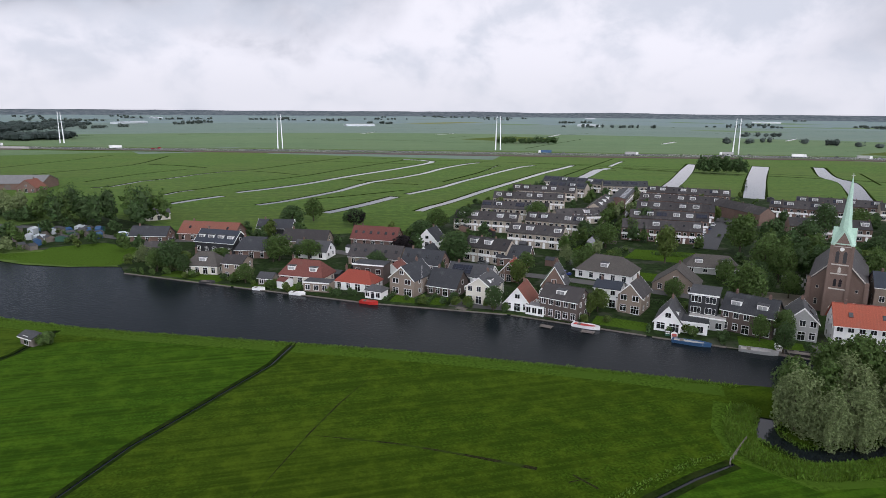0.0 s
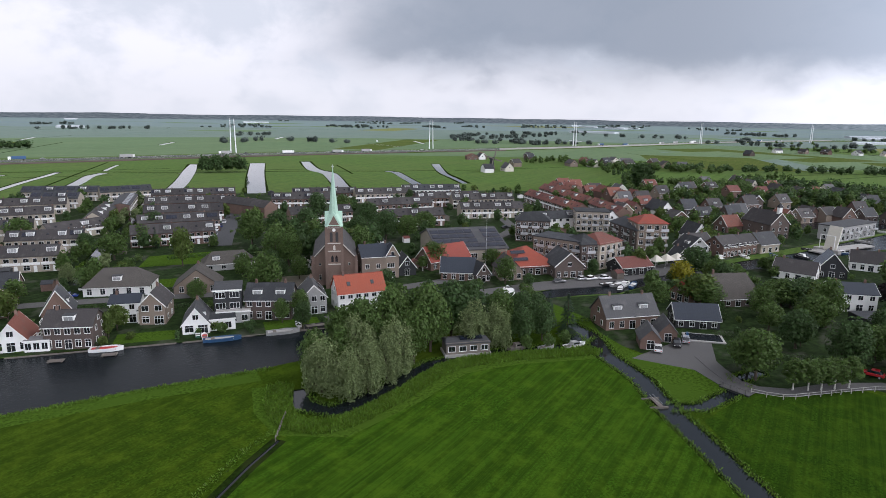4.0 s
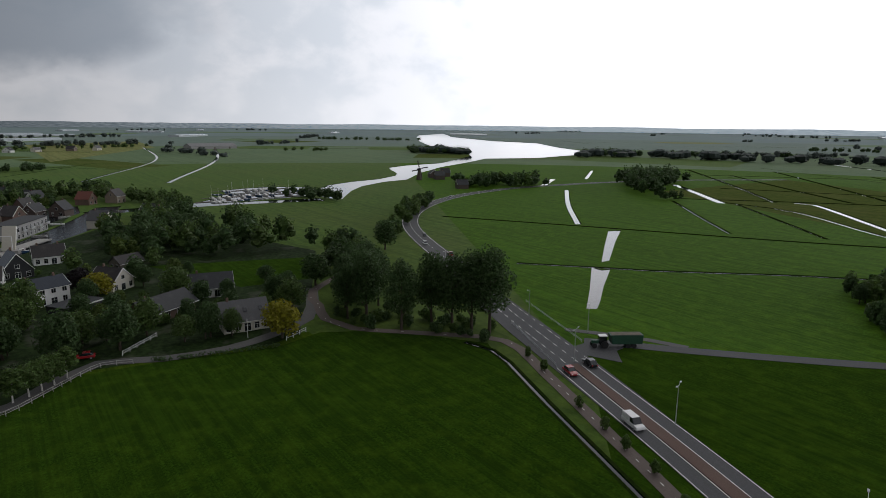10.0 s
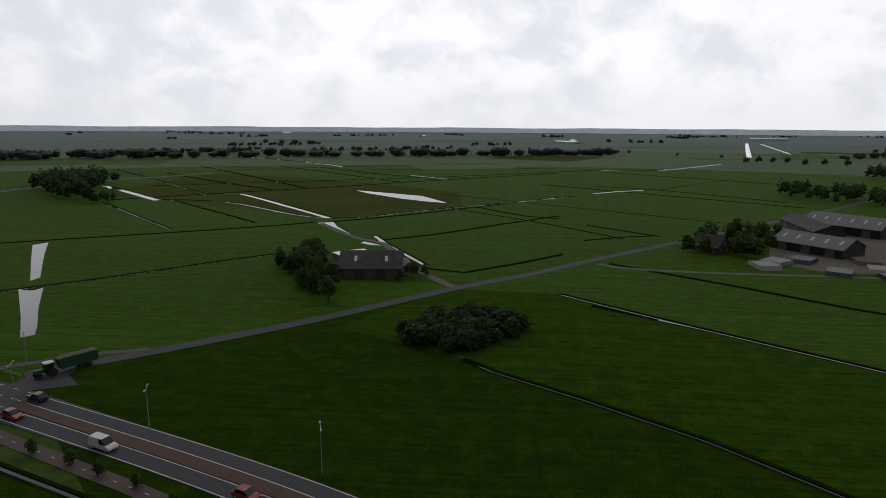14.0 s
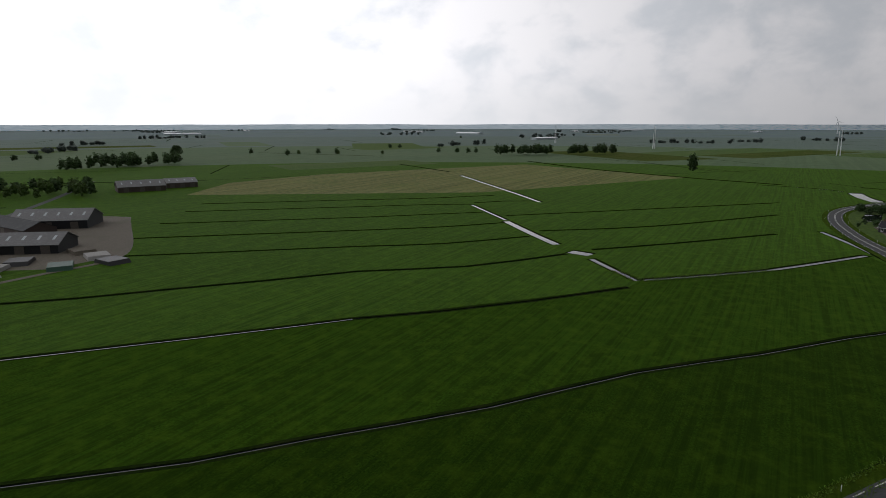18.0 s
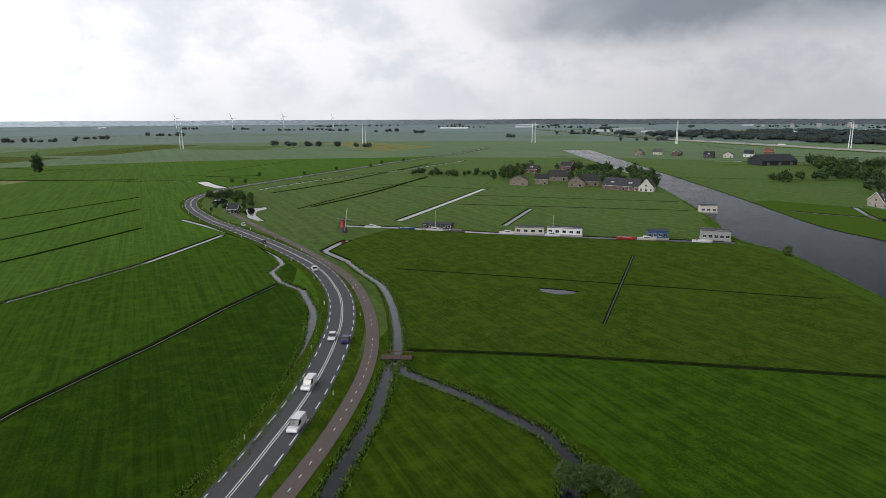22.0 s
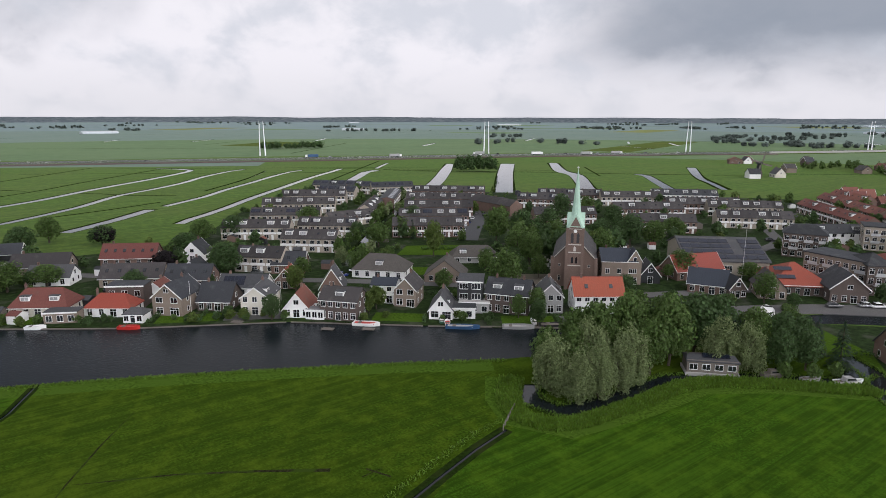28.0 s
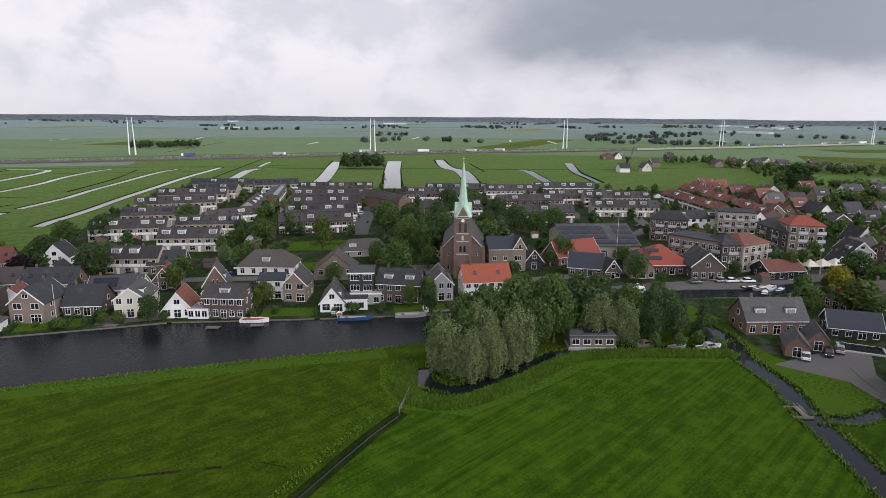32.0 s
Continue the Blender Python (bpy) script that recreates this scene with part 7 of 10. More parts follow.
sports_hall()
house((171.8, 112.3), (188.2, 106.4), 9, 3.0, 7.4, "x", wall=BRICK_R, roof=TILE_O, label="long low building with an orange tiled roof", boards=True, cols=5, chimneys=0)
house((163.5, 103.2), (168.9, 93.8), 9, 2.8, 6.6, "x", wall=BRICK_R, roof=TILE_BL, label="brick house with a blue-black roof and white gable", boards=True, cols=4)
house((167.3, 92.1), (171.4, 89.4), 9, 2.8, 6.0, "y", wall=BRICK_D, roof=TILE_D, label="small brick house with a dark roof", boards=True)
house((174.2, 87.3), (179.2, 81.7), 10, 3.0, 7.0, "y", wall=BRICK_T, roof=TILE_B, label="brick gabled house with a brown roof beside the quay", cols=3)
house((181.7, 86.6), (193.1, 75.9), 18, 3.4, 8.2, "x", hip=8.0, wall=BRICK_D, roof=TILE_O, label="restaurant with a wide orange-red hipped roof", solar=5, cols=6, chimneys=0, over=0.8)
house((187.1, 73.7), (193.7, 66.4), 12, 4.2, 8.4, "y", wall=BRICK_D, roof=TILE_D, label="dark brick gabled house with white trim on the quay", boards=True, cols=4, skylights=2, over=0.5)


def apartments(L, R, d, floors, wall, roof, label, top=None, balconies=True, cols=5, hip=0.0):
    m, w = front(L, R)
    hgt = floors * 2.9 + 0.6
    a = empty("apartment_building", m, label, "apartment building")
    part("wall", box(-w / 2, w / 2, 0, d, -0.3, hgt), wall, a)
    if hip:
        part("roof", hip_roof(w, d, hgt, hgt + 2.6, 0.5, "x", hip), roof, a)
    else:
        part("roof", box(-w / 2 - 0.3, w / 2 + 0.3, -0.3, d + 0.3, hgt, hgt + 0.35), roof, a)
    for f in range(floors):
        for c in range(cols):
            x = -w / 2 + w * (c + 0.5) / cols
            window(a, pose(x, -0.005, 0.6 + f * 2.9), min(1.7, w / cols * 0.62), 1.8)
            if balconies and f and c % 2 == 1:
                b = part("balcony", box(x - 1.5, x + 1.5, -1.3, 0, f * 2.9 + 0.1, f * 2.9 + 0.3), CONCRETE, a)
                part("railing", box(x - 1.5, x + 1.5, -1.34, -1.26, f * 2.9 + 0.3, f * 2.9 + 1.25), STEEL, b)
        for y in (d * 0.3, d * 0.7):
            window(a, pose(w / 2 + 0.005, y, 0.6 + f * 2.9, 0, 0, 90), 1.3, 1.6)
            window(a, pose(-w / 2 - 0.005, y, 0.6 + f * 2.9, 0, 0, -90), 1.3, 1.6)
    return a


apartments((203.1, 70.9), (207.7, 66.1), 13, 3, BRICK_D, TILE_D, "dark brick apartment building with a hipped slate roof", cols=3, hip=4)
apartments((206.9, 65.6), (219.3, 61.7), 12, 3, BRICK_Y, TILE_R, "sand-coloured brick apartment building with a red roof", cols=4, hip=5)
apartments((206.3, 90.4), (204.6, 71.8), 11, 3, BRICK_T, TILE_D, "tan brick apartment building with roof terraces", cols=8)
apartments((236.3, 111.8), (242.5, 99.0), 10, 3, BRICK_D, TILE_D, "dark brick apartment row with a slate roof", cols=6, hip=4)
apartments((258.3, 78.4), (242.5, 62.7), 10, 3, BRICK_D, TILE_D, "dark brick apartments with balconies", cols=5, hip=4)
apartments((242.5, 62.4), (249.1, 52.6), 12, 4, BRICK_T, TILE_O, "four-storey brick apartment building with an orange roof", cols=4, hip=5)
apartments((273.4, 99.0), (280.4, 85.5), 12, 3, BRICK_Y, TILE_D, "pale brick flat-roofed apartment building", cols=6)
house((203.0, 56.2), (212.5, 48.7), 9, 2.9, 5.4, "x", wall=WOODDARK, roof=TILE_R, label="small black quayside restaurant with a red roof", boards=True, cols=4, chimneys=0)


def canopy(x, y):
    t = empty("canopy_tent", pose(x, y, 0, 0, 0, -35), "white stretched canopy tents over the quay terrace", "canopy")
    for k in range(3):
        bm = bmesh.new()
        bmesh.ops.create_cone(bm, cap_ends=True, segments=4, radius1=3.4, radius2=0.1, depth=2.0)
        bmesh.ops.rotate(bm, verts=bm.verts, matrix=Matrix.Rotation(math.pi / 4, 3, "Z"))
        bmesh.ops.translate(bm, verts=bm.verts, vec=(k * 4.8, 0, 3.6))
        part("tent_roof", bm, CREAM, t)
        for sx in (-2.2, 2.2):
            part("post", tube((k * 4.8 + sx, -2.2, -0.1), (k * 4.8 + sx, -2.2, 2.7), 0.06, 0.06, 5), WHITE, t)
            part("post", tube((k * 4.8 + sx, 2.2, -0.1), (k * 4.8 + sx, 2.2, 2.7), 0.06, 0.06, 5), WHITE, t)


canopy(222.9, 50.1)
# north bank towards the bascule bridge
house((232.5, 45.2), (236.4, 41.0), 6, 2.4, 5.6, "y", wall=WOODDARK, roof=TILE_D, label="small black house with a white gable", boards=True, cols=2)
house((241.0, 43.6), (248.6, 36.4), 9, 4.6, 8.4, "y", wall=GREYWALL, roof=TILE_D, label="grey house with solar panels and a white balcony", boards=True, solar=5, dormers=2, w=9)
house((254.1, 32.6), (262.7, 27.3), 9, 4.4, 7.6, "x", wall=BRICK_R, roof=TILE_B, label="long red brick house on the waterfront", cols=5)
house((263.9, 27.2), (270.6, 22.6), 8, 4.4, 7.4, "x", wall=BRICK_R, roof=TILE_B, label="red brick house with a brown roof at the water", cols=3)
house((271.2, 21.3), (280.1, 15.4), 9, 3.6, 7.6, "x", wall=BRICK_Y, roof=TILE_D, label="pale brick house with a dark roof at the water", cols=3)
chapel = house((308.5, 21.3), (315.6, 14.6), 18, 6.5, 11.5, "y", wall=BRICK_D, roof=TILE_B, label="brown brick chapel with a small white bell turret", cols=3, boards=True, chimneys=0, w=10, name="chapel")
part("bell_turret", box(-0.8, 0.8, 0.6, 2.2, 11, 14.2, 0.05), WHITE, chapel)
part("turret_roof", hip_roof(1.6, 1.6, 14.2, 16.0, 0.2, "x", 0.95), TILE_D, chapel, m=pose(0, 0.6, 0))
apartments((320.0, -5.5), (348.0, -19.0), 10, 2, GREYWALL, BITUMEN, "grey waterfront restaurant with white balcony rails", cols=8)
# the white bascule bridge, raised
def bridge():
    b = empty("drawbridge", pose(294.0, -1.8, 0, 0, 0, 58), "raised white bascule bridge over the canal", "bridge")
    part("leaf", box(-2.6, 2.6, -0.2, 0.2, 0.5, 10.5), CREAM, b, m=pose(0, 0, 0, 14, 0, 0))
    for s in (-1, 1):
        part("girder", box(s * 2.3 - 0.2, s * 2.3 + 0.2, -0.7, -0.2, 0.4, 10.5), WHITE, b, m=pose(0, 0, 0, 14, 0, 0))
        part("pier", box(s * 4 - 1.2, s * 4 + 1.2, -2.5, 2.5, -0.8, 1.2), CONCRETE, b)
        part("portal_post", box(s * 3.0 - 0.11, s * 3.0 + 0.11, 1.95, 2.2, 0.2, 6.6), WHITE, b)
    part("portal_beam", box(-3.2, 3.2, 1.9, 2.2, 6.6, 6.85), WHITE, b)
    part("deck", box(-2.8, 2.8, -26, -3, 0.2, 0.7), CONCRETE, b)
    part("deck", box(-2.8, 2.8, 2.5, 9, 0.2, 0.7), CONCRETE, b)


bridge()
# south bank villas
house((231.5, 13.9), (230.0, 1.5), 9, 2.8, 6.2, "x", wall=WHITE, roof=TILE_B, label="white bungalow with a brown tiled roof", boards=True, cols=4)
house((241.5, 1.2), (243.0, -7.6), 10, 3.0, 8.4, "y", wall=WOODDARK, roof=SOLAR, label="black and white gabled house with a solar roof", boards=True, cols=3, w=9)
house((261.0, -8.5), (261.4, -18.6), 8, 3.0, 6.6, "x", wall=WHITE, roof=TILE_B, label="white house with a brown roof and chimneys", boards=True, cols=4, chimneys=2)
house((199.1, -3.4), (203.6, -14.4), 8, 5.2, 7.4, "x", wall=WHITE, roof=TILE_BL, label="white two-storey villa with white chimneys", boards=True, cols=4, chimneys=2)
flat_block((182.9, -12.0), (189.3, -21.4), 8, 3.0, WOODDARK, TILE_D, "dark low house with a wide flat roof", cols=3)
house((205.5, -25.1), (212.0, -33.1), 9, 2.8, 6.8, "y", wall=CREAM, roof=TILE_B, label="cream house with a broad brown gabled roof", boards=True, w=9)
house((186.4, -43.3), (183.6, -55.1), 9, 2.9, 6.4, "x", wall=WHITE, roof=TILE_D, label="white bungalow with a dark roof and white gable", boards=True, cols=4)
house((166.8, -28.6), (175.1, -41.8), 9, 2.9, 5.6, "x", wall=BRICK_R, roof=TILE_D, label="brick villa with dark roof and wide white eaves", cols=4, over=0.9)
house((149.5, -41.9), (148.4, -53.4), 10, 2.8, 6.8, "x", wall=CREAM, roof=TILE_G, label="cream bungalow with a large grey slate roof", cols=5, skylights=3)
house((236.3, -32.6), (240.6, -40.9), 6, 2.4, 4.6, "x", wall=WOODGREY, roof=TILE_B, label="small wooden shed with a brown roof", cols=1, chimneys=0, name="shed")
house((146.5, 43.5), (157.0, 33.5), 8.5, 3.4, 7.6, "x", wall=BRICK_R, roof=TILE_G, label="brick house with a grey roof and white dormers", cols=5, dormers=2, skylights=2, chimneys=2)
house((138.6, 33), (140.4, 28.8), 6.5, 2.4, 4.8, "y", wall=BRICK_R, roof=TILE_G, label="small brick garage with a grey gabled roof", cols=1, chimneys=0, name="garage", side_win=False)
house((146, 30.6), (147.7, 26.8), 7, 2.4, 4.8, "y", wall=BRICK_R, roof=TILE_G, label="small brick garage with a grey gabled roof", cols=1, chimneys=0, name="garage", side_win=False)
house((158.8, 29.6), (163.6, 19.8), 8, 2.4, 5.4, "x", wall=WOODDARK, roof=TILE_BL, label="black pool house with a blue-black roof", boards=True, cols=4, chimneys=0)
house((183.0, 24.5), (193.0, 13.0), 12, 2.4, 8.4, "x", hip=2.5, wall=BRICK_D, roof=THATCH, label="long farmhouse with a weathered brown thatched roof", cols=5)
house((184.8, 36.2), (182.2, 31.2), 8, 2.6, 6.0, "y", wall=BRICK_R, roof=TILE_O, label="small barn with an orange tiled roof", chimneys=0, w=7)
# swimming pool and terrace
pool = empty("swimming_pool", pose(154.5, 22, 0, 0, 0, -70), "sunken garden pool with dark water and pale rim", "pool")
part("pool_rim", box(-4.6, 4.6, -2.9, 2.9, -0.3, 0.30, 0.05), CONCRETE, pool)
part("pool_water", box(-4.0, 4.0, -2.3, 2.3, 0.1, 0.34), WATER, pool)
part("pool_slide", prism([(-4.4, 0.3), (-3.6, 0.3), (-3.9, 1.8), (-4.3, 1.8)], -2.0, -1.2, "y"), BLUEPAINT, pool, "pale blue slide")
# houses further back, facing the village lanes
rnd = random.Random(11)
STYLES = [(BRICK_R, TILE_B, "red brick house with a brown roof"), (BRICK_D, TILE_D, "dark brick house with a dark roof"), (WHITE, TILE_D, "white house with a dark roof"),
          (BRICK_T, TILE_B, "tan brick house with a brown roof"), (BRICK_R, TILE_R, "brick house with a red-brown roof"), (CREAM, TILE_G, "cream house with a grey roof")]


def back_house(x, y, w=9.0, turn=None, style=None, two=True):
    wall, roof, label = STYLES[rnd.randrange(len(STYLES)) if style is None else style]
    a = radians(turn if turn is not None else rnd.choice((-38, -42, 48, -130)))
    dx, dy = math.cos(a) * w / 2, math.sin(a) * w / 2
    house((x - dx, y - dy), (x + dx, y + dy), rnd.uniform(7.5, 9), rnd.uniform(3.0, 4.6), rnd.uniform(7.0, 8.6), rnd.choice("xxy"), wall=wall, roof=roof, label=label + " in the village",
          cols=2, floors=1, side_win=False, boards=rnd.random() < 0.25, dormers=rnd.choice((0, 0, 1)), chimneys=1)


for x, y in back_house_spots:
    back_house(x, y, 9, turn=-38, style=4)
for x, y in ((259, 47), (283, 46), (320, 62), (338, 53), (344, 74), (353, 41), (404, 39), (316, 43), (354, 17), (371, 9), (385, -1), (378, -9), (392, -19), (469, 39), (463, 56), (481, 73), (458, 86), (425, 94), (526, 57), (502, 32), (494, 17), (523, 6), (494, -6), (468, -15), (453, -23), (365, 90), (331, 91), (299, 90)):
    back_house(x, y)
for x, y in ((359, 39), (375, 54), (362, 65), (351, 79), (386, 97), (373, 104), (411, 37), (424, 23), (384, 7), (413, -16), (391, -26), (437, -49), (491, 8), (525, 37), (543, 63), (522, 84), (438, -65), (362, -66), (344, -74), (339, -44), (466, 91), (464, 112), (429, 122), (419, 138), (406, 152)):
    back_house(x, y)
# ---- pylons: pairs of slim white poles ----
def pylon(x, y, h=44.0, turn=-27.0):
    at = pose(x, y, 0, 0, 0, turn)
    if "pylon" in MESHES:
        return copy_thing(MESHES["pylon"], at)
    p = empty("power_pylon", at, "pair of tall slim white power pylon poles", "pylon", "power pylons across the polder")
    for s in (-1, 1):
        part("pole", tube((s * 3.4, 0, -0.5), (s * 2.4, 0, h), 0.85, 0.35, 10), PYLON, p)
        for k in range(1):
            part("insulator", tube((s * 2.5, 0, h - 3 - 7 * k), (s * 5.0, 0, h - 4.5 - 7 * k), 0.12, 0.10, 5), STEEL, p)
    MESHES["pylon"] = p
    return p


PYLONS = [(-893, 921), (-616, 1003), (-309, 1019), (-3, 840), (277, 790), (539, 658), (822, 540), (1093, 407)]
for x, y in PYLONS:
    pylon(x, y)
for x, y in ((-1077, 719), (-1087, 362), (-1150, 60), (-1270, -240), (1420, 250), (1760, 60), (-1500, -520)):
    pylon(x, y, turn=40)


# ---- farms ----
def barn(L, R, d, eave, ridge, wall, roof, label, lights=6, along="x"):
    m, w = front(L, R)
    b = empty("barn", m, label, "barn")
    part("wall", prism([(0, -0.3), (d, -0.3), (d, eave), (d / 2, ridge), (0, eave)], -w / 2, w / 2, "x"), wall, b)
    for bm in roof_slabs(w, d, eave, ridge, 0.5, "x"):
        part("roof", bm, roof, b)
    slope = math.degrees(math.atan2(ridge - eave, d / 2))
    for k in range(lights):
        part("roof_light", MESHES.setdefault("rooflight", mesh_of("roof_light", box(-0.5, 0.5, -1.6, 1.6, 0.16, 0.26), GLASSHOUSE)), None, b, m=pose(-w / 2 + w * (k + 0.5) / lights, d * 0.27, eave + (ridge - eave) * 0.54, slope, 0, 0))
    for k in range(3):
        part("door", box(-w / 2 + w * (k + 0.5) / 3 - 1.8, -w / 2 + w * (k + 0.5) / 3 + 1.8, -0.06, 0.02, 0.0, min(3.4, eave - 0.3)), WOODGREY, b, "large sliding barn door")
    return b


barn((-157.2, -330.0), (-179.8, -302.5), 22, 4.2, 8.6, WOODDARK, SHEET, "long cattle barn with a grey sheet roof", 6)
barn((-120.5, -277.0), (-137.9, -253.6), 18, 3.6, 7.2, WOODDARK, SHEET, "low dark barn with a grey sheet roof", 5)
barn((-152.3, -343.7), (-148.8, -299.5), 14, 3.6, 6.6, BRICK_D, TILE_D, "old dark barn in the farmyard", 0)
barn((-284.6, -435.5), (-313.9, -420.3), 20, 4.0, 8.0, BRICK_D, SHEET, "grey farm shed with a sheet roof", 5)
barn((-323.6, -431.8), (-344.2, -421.1), 20, 4.0, 7.0, BRICK_D, SHEET, "grey farm shed with a sheet roof", 4)
house((-84.1, -266.8), (-91.8, -258.1), 9, 3, 7, "x", wall=BRICK_D, roof=TILE_B, label="farmhouse among trees by the farm road")
barn((52.2, -200.9), (31.1, -203.3), 20, 3.4, 7.6, BRICK_D, TILE_D, "wide low farm building with a dark roof", 2)
flat_block((57.2, -223.8), (46.8, -231.7), 8, 2.8, GREYWALL, GLASSHOUSE, "low greenhouse beside the farm", "greenhouse", "greenhouse", 5)
for k, p in enumerate(((-108.6, -243.4), (-120.3, -247.9), (-123.5, -227.0), (-140.8, -232.6), (-143.5, -247.3), (-138.4, -219.3), (-101.3, -235.9))):
    m = tagged(part("silage_mound", prism([(-6, -0.1), (6, -0.1), (4.6, 1.5), (-4.6, 1.5)], -4, 4, "y"), (CONCRETE, PLASTIC, GREENPAINT, CONCRETE, DIRT, PLASTIC, CONCRETE)[k], m=pose(p[0], p[1], 0, 0, 0, 40 + 9 * k)),
               "sheeted silage heap in the farmyard", "silage heap", "silage heaps in the farmyard")
barn((-190, 450), (-150, 446), 24, 4, 8, BRICK_R, SHEET, "long barn with a pale weathered sheet roof", 0)
house((-196, 436), (-182, 432), 10, 3, 8, "y", wall=BRICK_R, roof=TILE_D, label="brick farmhouse with a dark roof")
house((-160, 434), (-148, 430), 10, 3, 7.6, "y", wall=BRICK_R, roof=TILE_R, label="brick farm building with a red gable")
house((-219, 380), (-206, 374), 10, 3.4, 8.6, "y", wall=BRICK_Y, roof=TILE_D, label="sand-brick villa with steep dark gables", boards=True, dormers=1)
house((-205, 374), (-197, 385), 10, 2.6, 8.2, "x", wall=GREYWALL, roof=TILE_D, label="grey villa wing with a steep dark roof", boards=True, dormers=1)
house((-197, 386), (-192, 400), 10, 3.4, 9.0, "y", wall=BRICK_Y, roof=TILE_D, label="sand-brick villa with steep dark gables", boards=True)
barn((-451.1, 590.4), (-440.5, 630.8), 24, 5, 11, WOODDARK, TILE_D, "large dark barn with a grey roof across the river", 0)
house((-358, 300), (-334, 312), 10, 3, 8, "x", wall=BRICK_R, roof=TILE_D, label="long farmhouse with a dark roof at the water", cols=6, dormers=2)
house((-334, 312), (-326, 318), 10, 3, 8.6, "y", wall=CREAM, roof=TILE_B, label="cream gabled house at the water", boards=True)
for p, w in zip(((-405.0, 257.9), (-403.7, 277.9), (-376.3, 290.3), (-378.7, 306.1), (-420.1, 306.4)), (14, 10, 12, 12, 16)):
    back_house(p[0], p[1], w, turn=52, style=3)
for p in ((-650.9, 603.6), (-655.0, 641.1), (-566.0, 639.4), (-559.0, 666.1), (-560.3, 704.3), (-580.0, 769.1), (-494.3, 327.8), (-498.8, 370.9), (-282.1, 523.2), (-618.8, 639.2)):
    back_house(p[0], p[1], 12, turn=30)
house((-142, 284), (-135, 291), 6, 2.6, 3.6, "x", wall=WHITE, roof=GREYWALL, label="white waterside lodge with many windows", cols=4, chimneys=0)
for p in ((671.1, 372.8), (523.4, 275.2), (541.9, 272.6), (597.6, 290.8), (739.6, 332.3), (696.5, 242.2), (682.9, 221.1), (720.5, 216.7), (681.3, 189.3), (731.4, 180.9), (694.3, 153.6), (691.6, 135.7)):
    back_house(p[0], p[1], 12)
for p in ((478.8, -341.3), (502.0, -364.7), (496.7, -347.2), (401.7, -309.0)):
    back_house(p[0], p[1], 9, turn=70, style=1)
barn((1189.0, -298.6), (1208.5, -387.5), 30, 5, 10, GREYWALL, SHEET, "large grey farm shed far in the polder", 0)
for p in ((1149.9, 80.9), (1156.9, 50.5), (1164.0, 19.6), (1173.6, -22.3), (1183.5, -65.1), (1193.6, -108.8), (1203.9, -153.4), (1021.5, 108.2), (683.6, 369.2), (659.0, 372.8), (707.5, 315.8), (650.9, 240.6), (652.7, 224.4), (696.0, 196.7)):
    back_house(p[0], p[1], 14)
house((-62.4, 310.3), (-53.3, 314.7), 10, 3, 7, "x", wall=CREAM, roof=TILE_G, label="cream house with a grey roof", cols=3)


# ---- windmills ----
def windmill(x, y, h, body, label, turn, small=False):
    m = empty("windmill", pose(x, y, 0, 0, 0, turn), label, "windmill")
    r = h * (0.30 if small else 0.27)
    part("base", tube((0, 0, -0.3), (0, 0, h * 0.38), r, r * 0.82, 8), THATCH if small else BRICK_D, m)
    part("body", tube((0, 0, h * 0.38), (0, 0, h * 0.86), r * 0.62, r * 0.5, 8), body, m)
    part("cap", prism([(-r * 0.6, h * 0.86), (r * 0.6, h * 0.86), (r * 0.35, h * 1.02), (-r * 0.35, h * 1.02)], -r * 0.7, r * 0.7, "y"), WOODDARK, m)
    hub = h * 0.93
    for k in range(4):
        s = part("sail_arm", box(-0.12, 0.12, -0.10, 0.10, 0, h * 0.78), WHITE if small else WOODGREY, m, m=pose(0, -r * 0.95, hub, 0, 12 + 90 * k, 0))
        part("sail_lattice", box(0.12, h * 0.09, -0.03, 0.03, h * 0.14, h * 0.76), WOODGREY, s)
    part("tail_pole", tube((0, r * 0.7, hub), (0, r * 2.0, 0.3), 0.12, 0.10, 5), WOODDARK, m)


windmill(-272, 79.5, 6.6, REDPAINT, "small thatched windmill with a red body by the canal", 118, True)
windmill(479, -320, 10.5, BRICK_D, "tall dark polder windmill at the lake", 40)
windmill(*(534.4, 281.0), 13, WOODDARK, "dark polder windmill beyond the village", -30)

# ---- houseboats and boats in the west canal ----
houseboat((-233, 147), (-225.5, 157.5), 5, 3.6, CREAM, BITUMEN, "cream houseboat with a flat roof moored in the canal", 4)
houseboat((-225.5, 159), (-215.5, 170.5), 5, 3.8, WHITE, BITUMEN, "white houseboat with red panels moored in the canal", 5)
houseboat((-263, 115), (-254.5, 126), 5, 3.2, PLASTIC, BITUMEN, "dark houseboat with white window frames", 6)
houseboat((-199, 192.5), (-193.5, 199), 5, 4.0, BLUEPAINT, BITUMEN, "dark blue houseboat moored in the canal", 4)
houseboat((-186.5, 211), (-179, 219.5), 6, 4.6, GREYWALL, BITUMEN, "grey boarded houseboat with large windows", 5)
houseboat((-242, 271), (-237, 278), 5, 4.4, CREAM, BITUMEN, "floating white cabin on the river", 3)
houseboat((109.2, 67.2), (116.2, 60.2), 4.5, 3.3, WOODGREY, BITUMEN, "long grey wooden houseboat with solar panels", 4, 5)
